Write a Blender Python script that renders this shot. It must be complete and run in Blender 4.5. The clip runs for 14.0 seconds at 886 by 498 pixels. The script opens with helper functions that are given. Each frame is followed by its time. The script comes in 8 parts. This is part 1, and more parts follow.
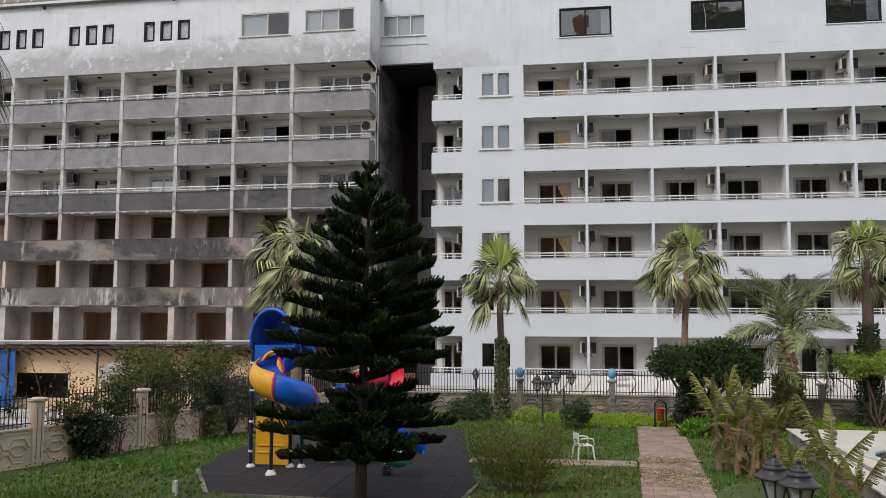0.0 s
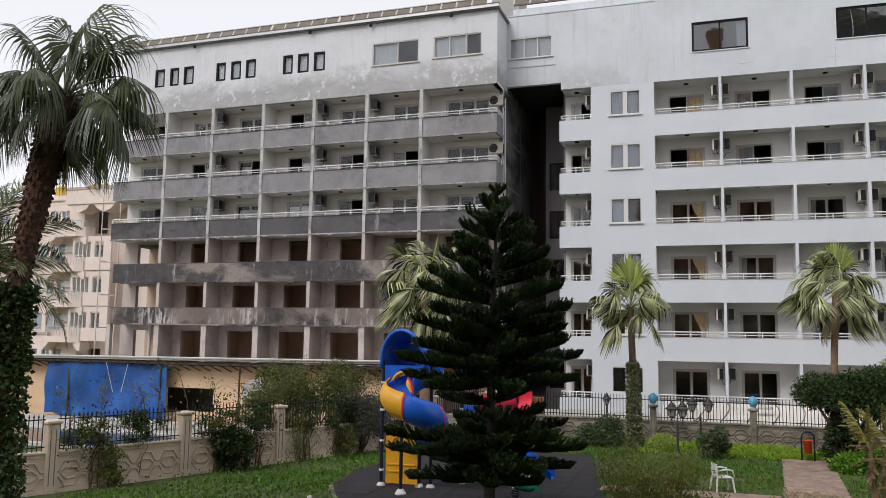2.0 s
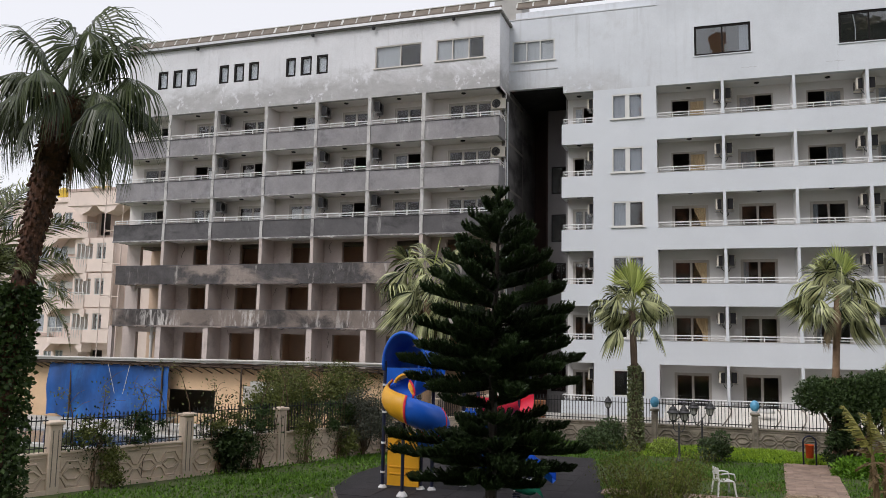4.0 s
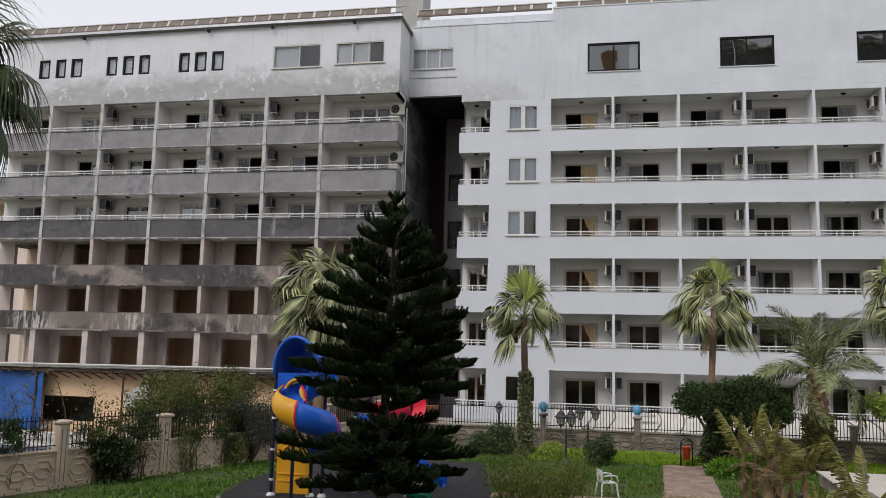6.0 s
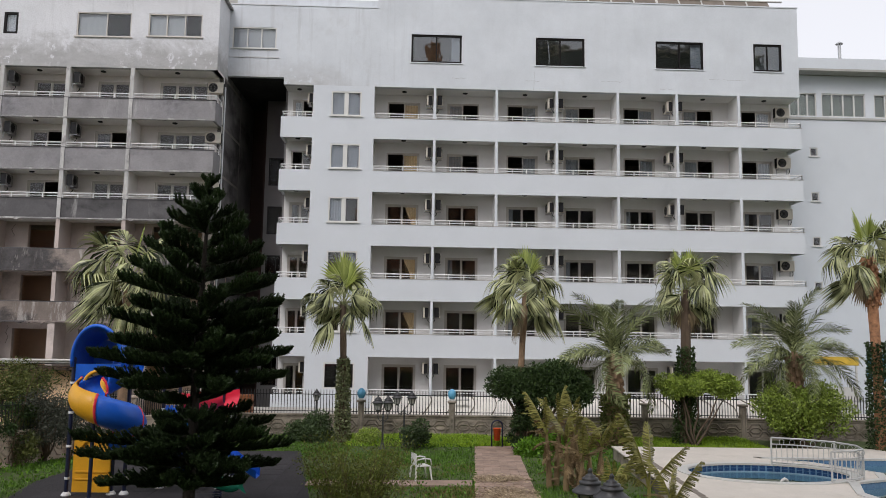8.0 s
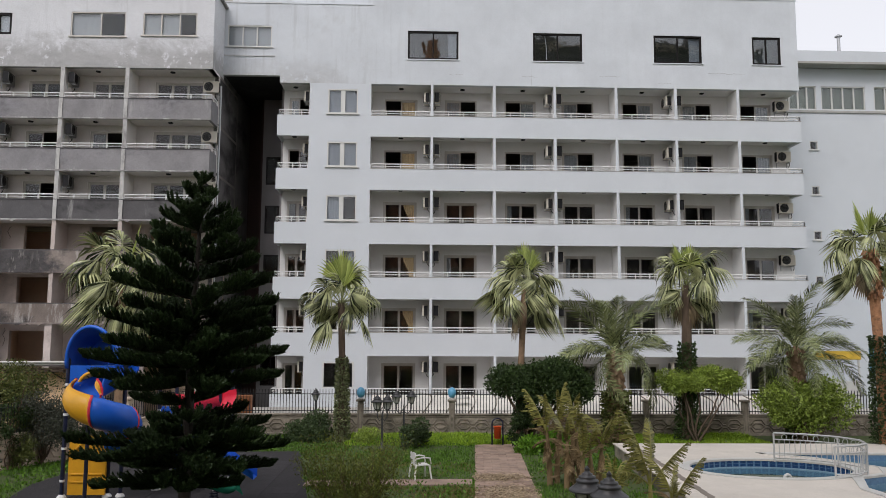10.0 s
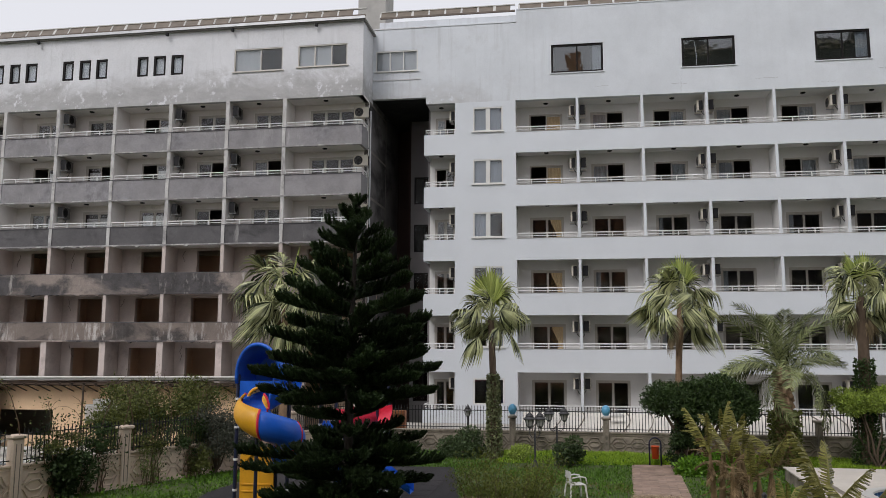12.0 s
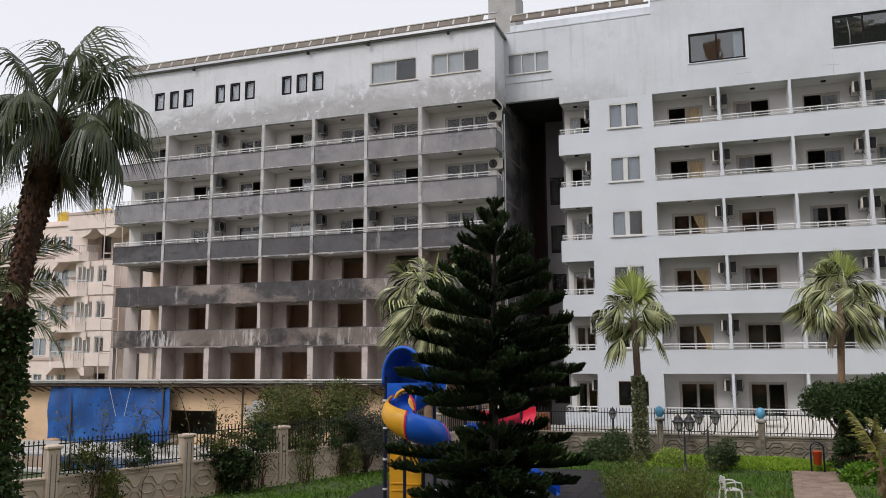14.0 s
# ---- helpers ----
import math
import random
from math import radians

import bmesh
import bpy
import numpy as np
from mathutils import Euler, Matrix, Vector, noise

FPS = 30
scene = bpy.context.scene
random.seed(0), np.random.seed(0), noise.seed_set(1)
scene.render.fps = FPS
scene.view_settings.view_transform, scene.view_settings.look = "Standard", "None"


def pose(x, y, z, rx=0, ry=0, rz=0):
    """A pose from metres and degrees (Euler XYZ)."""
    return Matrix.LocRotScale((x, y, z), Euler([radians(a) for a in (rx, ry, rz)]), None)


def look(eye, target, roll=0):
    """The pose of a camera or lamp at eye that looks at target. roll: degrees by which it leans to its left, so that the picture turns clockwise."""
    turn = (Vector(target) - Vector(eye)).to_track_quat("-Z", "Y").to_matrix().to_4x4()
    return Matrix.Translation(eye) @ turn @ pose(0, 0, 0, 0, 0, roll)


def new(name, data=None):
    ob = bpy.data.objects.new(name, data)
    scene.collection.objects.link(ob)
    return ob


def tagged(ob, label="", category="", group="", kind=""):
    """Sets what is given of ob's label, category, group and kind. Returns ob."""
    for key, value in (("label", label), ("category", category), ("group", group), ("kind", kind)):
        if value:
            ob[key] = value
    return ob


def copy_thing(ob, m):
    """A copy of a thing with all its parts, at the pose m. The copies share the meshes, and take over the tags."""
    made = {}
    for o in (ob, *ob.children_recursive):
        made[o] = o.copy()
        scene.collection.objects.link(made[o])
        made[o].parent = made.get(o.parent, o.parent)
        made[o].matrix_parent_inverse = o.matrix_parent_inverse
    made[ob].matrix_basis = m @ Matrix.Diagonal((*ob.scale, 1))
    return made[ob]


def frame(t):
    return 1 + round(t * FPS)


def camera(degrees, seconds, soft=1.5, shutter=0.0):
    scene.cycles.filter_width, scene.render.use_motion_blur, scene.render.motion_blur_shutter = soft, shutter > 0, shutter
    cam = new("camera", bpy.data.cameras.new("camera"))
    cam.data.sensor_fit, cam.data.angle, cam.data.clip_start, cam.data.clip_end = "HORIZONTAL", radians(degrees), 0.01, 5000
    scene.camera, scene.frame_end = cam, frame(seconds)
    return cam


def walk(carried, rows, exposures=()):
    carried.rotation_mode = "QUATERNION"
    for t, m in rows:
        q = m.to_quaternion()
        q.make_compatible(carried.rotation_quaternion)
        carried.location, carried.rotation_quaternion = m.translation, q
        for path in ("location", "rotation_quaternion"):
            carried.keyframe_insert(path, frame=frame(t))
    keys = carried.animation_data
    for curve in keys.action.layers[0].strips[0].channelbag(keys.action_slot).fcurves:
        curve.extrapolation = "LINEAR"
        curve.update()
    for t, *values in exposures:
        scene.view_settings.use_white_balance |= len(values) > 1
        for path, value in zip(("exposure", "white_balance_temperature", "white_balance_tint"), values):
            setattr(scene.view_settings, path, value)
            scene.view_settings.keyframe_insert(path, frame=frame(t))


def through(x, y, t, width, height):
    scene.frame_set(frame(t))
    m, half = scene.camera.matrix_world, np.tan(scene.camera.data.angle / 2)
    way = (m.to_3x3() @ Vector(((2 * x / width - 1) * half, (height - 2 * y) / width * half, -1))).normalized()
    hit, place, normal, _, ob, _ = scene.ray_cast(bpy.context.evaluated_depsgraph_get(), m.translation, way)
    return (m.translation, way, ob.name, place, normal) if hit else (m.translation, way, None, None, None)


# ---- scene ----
cam = camera(58.27, 14.0, soft=0.6)
# seconds, x, y, z, yaw, pitch, roll
ROWS = [
    (0, -0.000, -0.000, 4.400, 8.93, 4.84, 0.17),
    (0.5, -0.016, -0.024, 4.429, 11.41, 5.08, 0.43),
    (1, -0.033, -0.046, 4.430, 13.97, 5.55, 0.55),
    (1.5, 0.008, -0.049, 4.399, 16.87, 6.07, 0.81),
    (2, 0.015, 0.036, 4.404, 18.21, 6.32, 0.85),
    (2.5, 0.007, 0.035, 4.390, 18.33, 6.39, 0.85),
    (5, 0.010, -0.019, 4.381, 17.98, 6.69, 1.54),
    (5.5, 0.023, -0.009, 4.370, 14.58, 6.87, 1.46),
    (6, 0.032, 0.001, 4.371, 10.84, 7.11, 1.39),
    (6.5, 0.060, -0.013, 4.363, 6.77, 7.24, 1.21),
    (7, 0.082, -0.018, 4.368, 2.81, 7.13, 0.98),
    (7.5, 0.110, -0.003, 4.371, 0.63, 6.66, 1.01),
    (8, 0.141, 0.027, 4.379, -1.96, 6.43, 0.87),
    (8.2, 0.179, 0.019, 4.368, -2.80, 6.35, 0.71),
    (10.3, 0.252, 0.279, 4.344, -1.39, 6.34, 0.04),
    (10.5, 0.235, 0.266, 4.341, 0.34, 6.57, 0.13),
    (11, 0.199, 0.285, 4.341, 3.29, 7.03, 0.41),
    (11.5, 0.172, 0.290, 4.347, 5.79, 7.35, 0.46),
    (12, 0.150, 0.311, 4.360, 8.65, 7.44, 0.21),
    (12.5, 0.155, 0.243, 4.346, 11.02, 7.61, 0.12),
    (13, 0.132, 0.217, 4.361, 13.77, 7.65, 0.06),
    (13.5, 0.109, 0.206, 4.347, 16.36, 7.67, -0.14),
    (14, 0.113, 0.199, 4.347, 18.54, 7.62, -0.32),
]
walk(cam, [(t, pose(x, y, z, 90 + pitch, 0, yaw) @ pose(0, 0, 0, 0, 0, roll)) for t, x, y, z, yaw, pitch, roll in ROWS],
     exposures=tuple((t, e - 0.09, 6450, 13) for t, e in ((0.0, 0.18), (2.0, 0.10), (5.0, 0.05), (6.5, -0.06), (8.0, 0.06), (10.5, -0.01), (12.0, -0.08), (14.0, 0.04))))

# ---- sky and sun: a bright overcast noon ----
SUN_UP, SUN_FROM = 45.0, 205.0
world = bpy.data.worlds.new("overcast_sky")
scene.world = world
world.use_nodes = True
wn, wl = world.node_tree.nodes, world.node_tree.links
sky = wn.new("ShaderNodeTexSky")
sky.sky_type = 'NISHITA'
sky.sun_disc = False
sky.sun_elevation = radians(SUN_UP)
sky.sun_rotation = radians(SUN_FROM)
sky.air_density, sky.dust_density, sky.ozone_density = 1.0, 1.5, 1.0
pale = wn.new("ShaderNodeHueSaturation")
pale.inputs["Saturation"].default_value = 0.30
wl.new(sky.outputs["Color"], pale.inputs["Color"])
cloud = wn.new("ShaderNodeMix")
cloud.data_type = 'RGBA'
cloud.inputs[0].default_value = 0.72
cloud.inputs[7].default_value = (6.3, 6.4, 6.6, 1)
wl.new(pale.outputs["Color"], cloud.inputs[6])
wl.new(cloud.outputs[2], wn["Background"].inputs["Color"])
wn["Background"].inputs["Strength"].default_value = 0.163

sun = new("sun", bpy.data.lights.new("sun", 'SUN'))
sun.data.energy, sun.data.angle, sun.data.color = 1.55, radians(25), (1.0, 0.97, 0.93)
az, el = radians(SUN_FROM), radians(SUN_UP)
sun.matrix_basis = look((math.sin(az) * math.cos(el) * 60, math.cos(az) * math.cos(el) * 60, math.sin(el) * 60), (0, 0, 0))


# ---- mesh tools ----
class Shape:
    """Collects faces, and becomes one mesh object."""

    def __init__(self, m=None):
        self.v, self.f, self.m = [], [], m

    def face(self, *pts):
        n = len(self.v)
        self.v.extend(pts)
        self.f.append(tuple(range(n, n + len(pts))))
        return self

    def box(self, x0, x1, y0, y1, z0, z1):
        n = len(self.v)
        self.v += [(x0, y0, z0), (x1, y0, z0), (x1, y1, z0), (x0, y1, z0), (x0, y0, z1), (x1, y0, z1), (x1, y1, z1), (x0, y1, z1)]
        for q in ((0, 3, 2, 1), (4, 5, 6, 7), (0, 1, 5, 4), (1, 2, 6, 5), (2, 3, 7, 6), (3, 0, 4, 7)):
            self.f.append(tuple(n + k for k in q))
        return self

    def cbox(self, x0, x1, y0, y1, z0, z1, b=0.01):
        """A box with all its edges chamfered by b."""
        c = ((x0 + x1) / 2, (y0 + y1) / 2, (z0 + z1) / 2)
        h = ((x1 - x0) / 2, (y1 - y0) / 2, (z1 - z0) / 2)
        n = len(self.v)
        at = {}
        for sx in (-1, 1):
            for sy in (-1, 1):
                for sz in (-1, 1):
                    s = (sx, sy, sz)
                    for a in range(3):
                        at[s, a] = len(self.v)
                        self.v.append(tuple(c[k] + s[k] * (h[k] - (0 if k == a else b)) for k in range(3)))

        def put(ids):
            p = [Vector(self.v[i]) for i in ids]
            nor = (p[1] - p[0]).cross(p[2] - p[0])
            mid = sum(p, Vector()) / len(p) - Vector(c)
            self.f.append(tuple(ids) if nor.dot(mid) > 0 else tuple(reversed(ids)))

        def corner(**k):
            return tuple(k["xyz"[i]] for i in range(3))

        for a in range(3):
            u, w = "xyz"[(a + 1) % 3], "xyz"[(a + 2) % 3]
            for s in (-1, 1):
                put([at[corner(**{"xyz"[a]: s, u: p, w: q}), a] for p, q in ((-1, -1), (1, -1), (1, 1), (-1, 1))])
            for e in range(a + 1, 3):
                o = "xyz"[3 - a - e]
                for s in (-1, 1):
                    for q in (-1, 1):
                        put([at[corner(**{"xyz"[a]: s, "xyz"[e]: q, o: k}), f] for k, f in ((-1, a), (1, a), (1, e), (-1, e))])
        for sx in (-1, 1):
            for sy in (-1, 1):
                for sz in (-1, 1):
                    put([at[(sx, sy, sz), k] for k in range(3)])
        return self

    def tube(self, pts, r, n=8, cap=True):
        pts = [Vector(p) for p in pts]
        rs = r if isinstance(r, (list, tuple)) else [r] * len(pts)
        base, ref = len(self.v), None
        for i, p in enumerate(pts):
            t = (pts[min(i + 1, len(pts) - 1)] - pts[max(i - 1, 0)]).normalized()
            if ref is None:
                ref = t.orthogonal().normalized()
            ref = (ref - t * ref.dot(t)).normalized()
            w = t.cross(ref)
            for k in range(n):
                a = 2 * math.pi * k / n
                self.v.append(tuple(p + rs[i] * (math.cos(a) * ref + math.sin(a) * w)))
        for i in range(len(pts) - 1):
            for k in range(n):
                a, b = base + i * n + k, base + i * n + (k + 1) % n
                self.f.append((a, b, b + n, a + n))
        if cap:
            self.f.append(tuple(base + k for k in reversed(range(n))))
            self.f.append(tuple(base + (len(pts) - 1) * n + k for k in range(n)))
        return self

    def lathe(self, profile, x=0, y=0, z=0, n=16, sx=1.0, sy=1.0):
        base = len(self.v)
        for r, h in profile:
            for k in range(n):
                a = 2 * math.pi * k / n
                self.v.append((x + r * sx * math.cos(a), y + r * sy * math.sin(a), z + h))
        for i in range(len(profile) - 1):
            for k in range(n):
                a, b = base + i * n + k, base + i * n + (k + 1) % n
                self.f.append((a, b, b + n, a + n))
        self.f.append(tuple(base + k for k in reversed(range(n))))
        self.f.append(tuple(base + (len(profile) - 1) * n + k for k in range(n)))
        return self

    def wall(self, x0, x1, z0, z1, y0, y1, holes=()):
        """An upright wall between y0 (front) and y1, pierced by holes (x0, x1, z0, z1)."""
        xs = sorted({x0, x1, *(min(max(h[k], x0), x1) for h in holes for k in (0, 1))})
        zs = sorted({z0, z1, *(min(max(h[k], z0), z1) for h in holes for k in (2, 3))})

        def solid(i, j):
            if not (0 <= i < len(xs) - 1 and 0 <= j < len(zs) - 1):
                return False
            x, z = (xs[i] + xs[i + 1]) / 2, (zs[j] + zs[j + 1]) / 2
            return not any(h[0] < x < h[1] and h[2] < z < h[3] for h in holes)

        for i in range(len(xs) - 1):
            for j in range(len(zs) - 1):
                if not solid(i, j):
                    continue
                a, b, c, d = xs[i], xs[i + 1], zs[j], zs[j + 1]
                self.face((a, y0, c), (b, y0, c), (b, y0, d), (a, y0, d))
                self.face((b, y1, c), (a, y1, c), (a, y1, d), (b, y1, d))
                if not solid(i - 1, j):
                    self.face((a, y1, c), (a, y0, c), (a, y0, d), (a, y1, d))
                if not solid(i + 1, j):
                    self.face((b, y0, c), (b, y1, c), (b, y1, d), (b, y0, d))
                if not solid(i, j - 1):
                    self.face((a, y1, c), (b, y1, c), (b, y0, c), (a, y0, c))
                if not solid(i, j + 1):
                    self.face((a, y0, d), (b, y0, d), (b, y1, d), (a, y1, d))
        return self

    def mesh(self, name, mat, smooth=False):
        me = bpy.data.meshes.new(name)
        v = [tuple(self.m @ Vector(p)) for p in self.v] if self.m else self.v
        me.from_pydata(v, [], self.f)
        me.materials.append(mat)
        if smooth:
            me.polygons.foreach_set("use_smooth", [True] * len(me.polygons))
        me.update()
        return me


def under(ob, parent):
    """Hangs ob under parent and leaves it where it is."""
    ob.parent = parent
    inv = parent.matrix_basis.inverted()
    if parent.parent:
        inv = inv @ parent.matrix_parent_inverse.inverted() @ parent.parent.matrix_basis.inverted()
    ob.matrix_parent_inverse = inv
    return ob


def part(name, shape, mat, parent, label="", smooth=False):
    """One mesh object under a thing or a part; shape in the world's metres."""
    ob = new(name, shape.mesh(name, mat, smooth) if isinstance(shape, Shape) else shape)
    under(ob, parent)
    return tagged(ob, label)


def thing(name, label, category, at=(0, 0, 0), group="", kind=""):
    ob = new(name)
    ob.empty_display_size = 0.2
    ob.matrix_basis = Matrix.Translation(at)
    return tagged(ob, label, category, group, kind)


def single(name, shape, mat, label, category, group="", kind="", smooth=False):
    """A thing of one mesh."""
    ob = new(name, shape.mesh(name, mat, smooth) if isinstance(shape, Shape) else shape)
    return tagged(ob, label, category, group, kind)


# ---- materials ----
def material(name, color, rough=0.7, metal=0.0, vary=0.15, scale=3.0, fine=40.0, bump=0.15, tint=None, stain=None, spread=(0.45, 0.7),
             stretch=(1, 1, 1), random_amount=0.0, spec=0.5, stain_scale=None):
    """A surface with broad mottling, fine grain and relief; stain: a second colour that lies over it in patches."""
    m = bpy.data.materials.new(name)
    m.use_nodes = True
    n, l = m.node_tree.nodes, m.node_tree.links
    b = n["Principled BSDF"]
    b.inputs["Roughness"].default_value, b.inputs["Metallic"].default_value = rough, metal
    b.inputs["Specular IOR Level"].default_value = spec
    co = n.new("ShaderNodeTexCoord")
    mp = n.new("ShaderNodeMapping")
    mp.inputs["Scale"].default_value = stretch
    geo = n.new("ShaderNodeNewGeometry")
    l.new(geo.outputs["Position"], mp.inputs["Vector"])

    def noisy(sc, detail, rough_=0.6):
        t = n.new("ShaderNodeTexNoise")
        t.inputs["Scale"].default_value, t.inputs["Detail"].default_value, t.inputs["Roughness"].default_value = sc, detail, rough_
        l.new(mp.outputs["Vector"], t.inputs["Vector"])
        return t.outputs["Fac"]

    def mix(fac, a, c, mode='MIX'):
        x = n.new("ShaderNodeMix")
        x.data_type, x.blend_type = 'RGBA', mode
        for sock, val in ((0, fac), (6, a), (7, c)):
            if isinstance(val, (int, float)):
                x.inputs[sock].default_value = val
            elif isinstance(val, (tuple, list)):
                x.inputs[sock].default_value = (*val[:3], 1)
            else:
                l.new(val, x.inputs[sock])
        return x.outputs[2]

    def ramp(fac, lo, hi, a=0.0, c=1.0):
        r = n.new("ShaderNodeMapRange")
        for k, val in zip(range(1, 5), (lo, hi, a, c)):
            r.inputs[k].default_value = val
        l.new(fac, r.inputs[0])
        return r.outputs[0]

    dark = tuple(c * (1 - vary) for c in color)
    light = tuple(min(c * (1 + vary), 0.95) for c in (tint or color))
    broad = ramp(noisy(scale, 5), 0.3, 0.7)
    col = mix(broad, dark, light)
    grain = noisy(fine, 4)
    col = mix(ramp(grain, 0.3, 0.7, 0.0, 0.35), col, tuple(c * 0.75 for c in color))
    if stain:
        col = mix(ramp(noisy(stain_scale or scale * 0.6, 9, 0.72), *spread), col, stain)
    if random_amount:
        info = n.new("ShaderNodeObjectInfo")
        hsv = n.new("ShaderNodeHueSaturation")
        l.new(ramp(info.outputs["Random"], 0, 1, 1 - random_amount, 1 + random_amount), hsv.inputs["Value"])
        l.new(col, hsv.inputs["Color"])
        col = hsv.outputs["Color"]
    l.new(col, b.inputs["Base Color"])
    if bump:
        bp = n.new("ShaderNodeBump")
        bp.inputs["Strength"].default_value, bp.inputs["Distance"].default_value = bump, 0.02
        l.new(grain, bp.inputs["Height"])
        l.new(bp.outputs["Normal"], b.inputs["Normal"])
    return m


def leafy(name, color, tint, rough=0.5, through=0.25, vary=0.35, span=(0.3, 1.4)):
    """Leaves: each leaf its own shade, some light let through."""
    m = bpy.data.materials.new(name)
    m.use_nodes = True
    n, l = m.node_tree.nodes, m.node_tree.links
    b = n["Principled BSDF"]
    b.inputs["Roughness"].default_value = rough
    b.inputs["Specular IOR Level"].default_value = 0.35
    geo = n.new("ShaderNodeNewGeometry")
    info = n.new("ShaderNodeObjectInfo")
    big = n.new("ShaderNodeTexNoise")
    big.inputs["Scale"].default_value, big.inputs["Detail"].default_value = 1.7, 3
    l.new(geo.outputs["Position"], big.inputs["Vector"])
    add = n.new("ShaderNodeMath")
    add.operation = 'ADD'
    l.new(geo.outputs["Random Per Island"], add.inputs[0])
    l.new(big.outputs["Fac"], add.inputs[1])
    r = n.new("ShaderNodeMapRange")
    for k, val in zip(range(1, 5), (*span, 0.0, 1.0)):
        r.inputs[k].default_value = val
    l.new(add.outputs[0], r.inputs[0])
    mx = n.new("ShaderNodeMix")
    mx.data_type = 'RGBA'
    mx.inputs[6].default_value = (*(c * (1 - vary) for c in color), 1)
    mx.inputs[7].default_value = (*tint, 1)
    l.new(r.outputs[0], mx.inputs[0])
    hsv = n.new("ShaderNodeHueSaturation")
    rr = n.new("ShaderNodeMapRange")
    rr.inputs[3].default_value, rr.inputs[4].default_value = 0.8, 1.2
    l.new(info.outputs["Random"], rr.inputs[0])
    l.new(rr.outputs[0], hsv.inputs["Value"])
    l.new(mx.outputs[2], hsv.inputs["Color"])
    l.new(hsv.outputs["Color"], b.inputs["Base Color"])
    tr = n.new("ShaderNodeBsdfTranslucent")
    l.new(hsv.outputs["Color"], tr.inputs["Color"])
    ms = n.new("ShaderNodeMixShader")
    ms.inputs[0].default_value = through
    l.new(b.outputs[0], ms.inputs[1])
    l.new(tr.outputs[0], ms.inputs[2])
    l.new(ms.outputs[0], n["Material Output"].inputs["Surface"])
    return m


def glass(name, tint, mirror):
    """Clear glass; mirror: the share that each of its two faces throws back when seen straight on."""
    m = bpy.data.materials.new(name)
    m.use_nodes = True
    n, l = m.node_tree.nodes, m.node_tree.links
    n.remove(n["Principled BSDF"])
    lw = n.new("ShaderNodeLayerWeight")
    lw.inputs["Blend"].default_value = 0.5
    steep = n.new("ShaderNodeMath")
    steep.operation = 'POWER'
    l.new(lw.outputs["Facing"], steep.inputs[0])
    steep.inputs[1].default_value = 5.0
    fr = n.new("ShaderNodeMapRange")
    fr.inputs[3].default_value, fr.inputs[4].default_value = mirror, 1.0
    l.new(steep.outputs[0], fr.inputs[0])
    gl = n.new("ShaderNodeBsdfGlossy")
    gl.inputs["Roughness"].default_value = 0.02
    wave = n.new("ShaderNodeTexNoise")
    wave.inputs["Scale"].default_value = 1.3
    geo = n.new("ShaderNodeNewGeometry")
    l.new(geo.outputs["Position"], wave.inputs["Vector"])
    bp = n.new("ShaderNodeBump")
    bp.inputs["Strength"].default_value, bp.inputs["Distance"].default_value = 0.10, 0.05
    l.new(wave.outputs["Fac"], bp.inputs["Height"])
    l.new(bp.outputs["Normal"], gl.inputs["Normal"])
    tr = n.new("ShaderNodeBsdfTransparent")
    tr.inputs["Color"].default_value = (*tint, 1)
    ms = n.new("ShaderNodeMixShader")
    l.new(fr.outputs[0], ms.inputs[0])
    l.new(tr.outputs[0], ms.inputs[1])
    l.new(gl.outputs[0], ms.inputs[2])
    l.new(ms.outputs[0], n["Material Output"].inputs["Surface"])
    return m


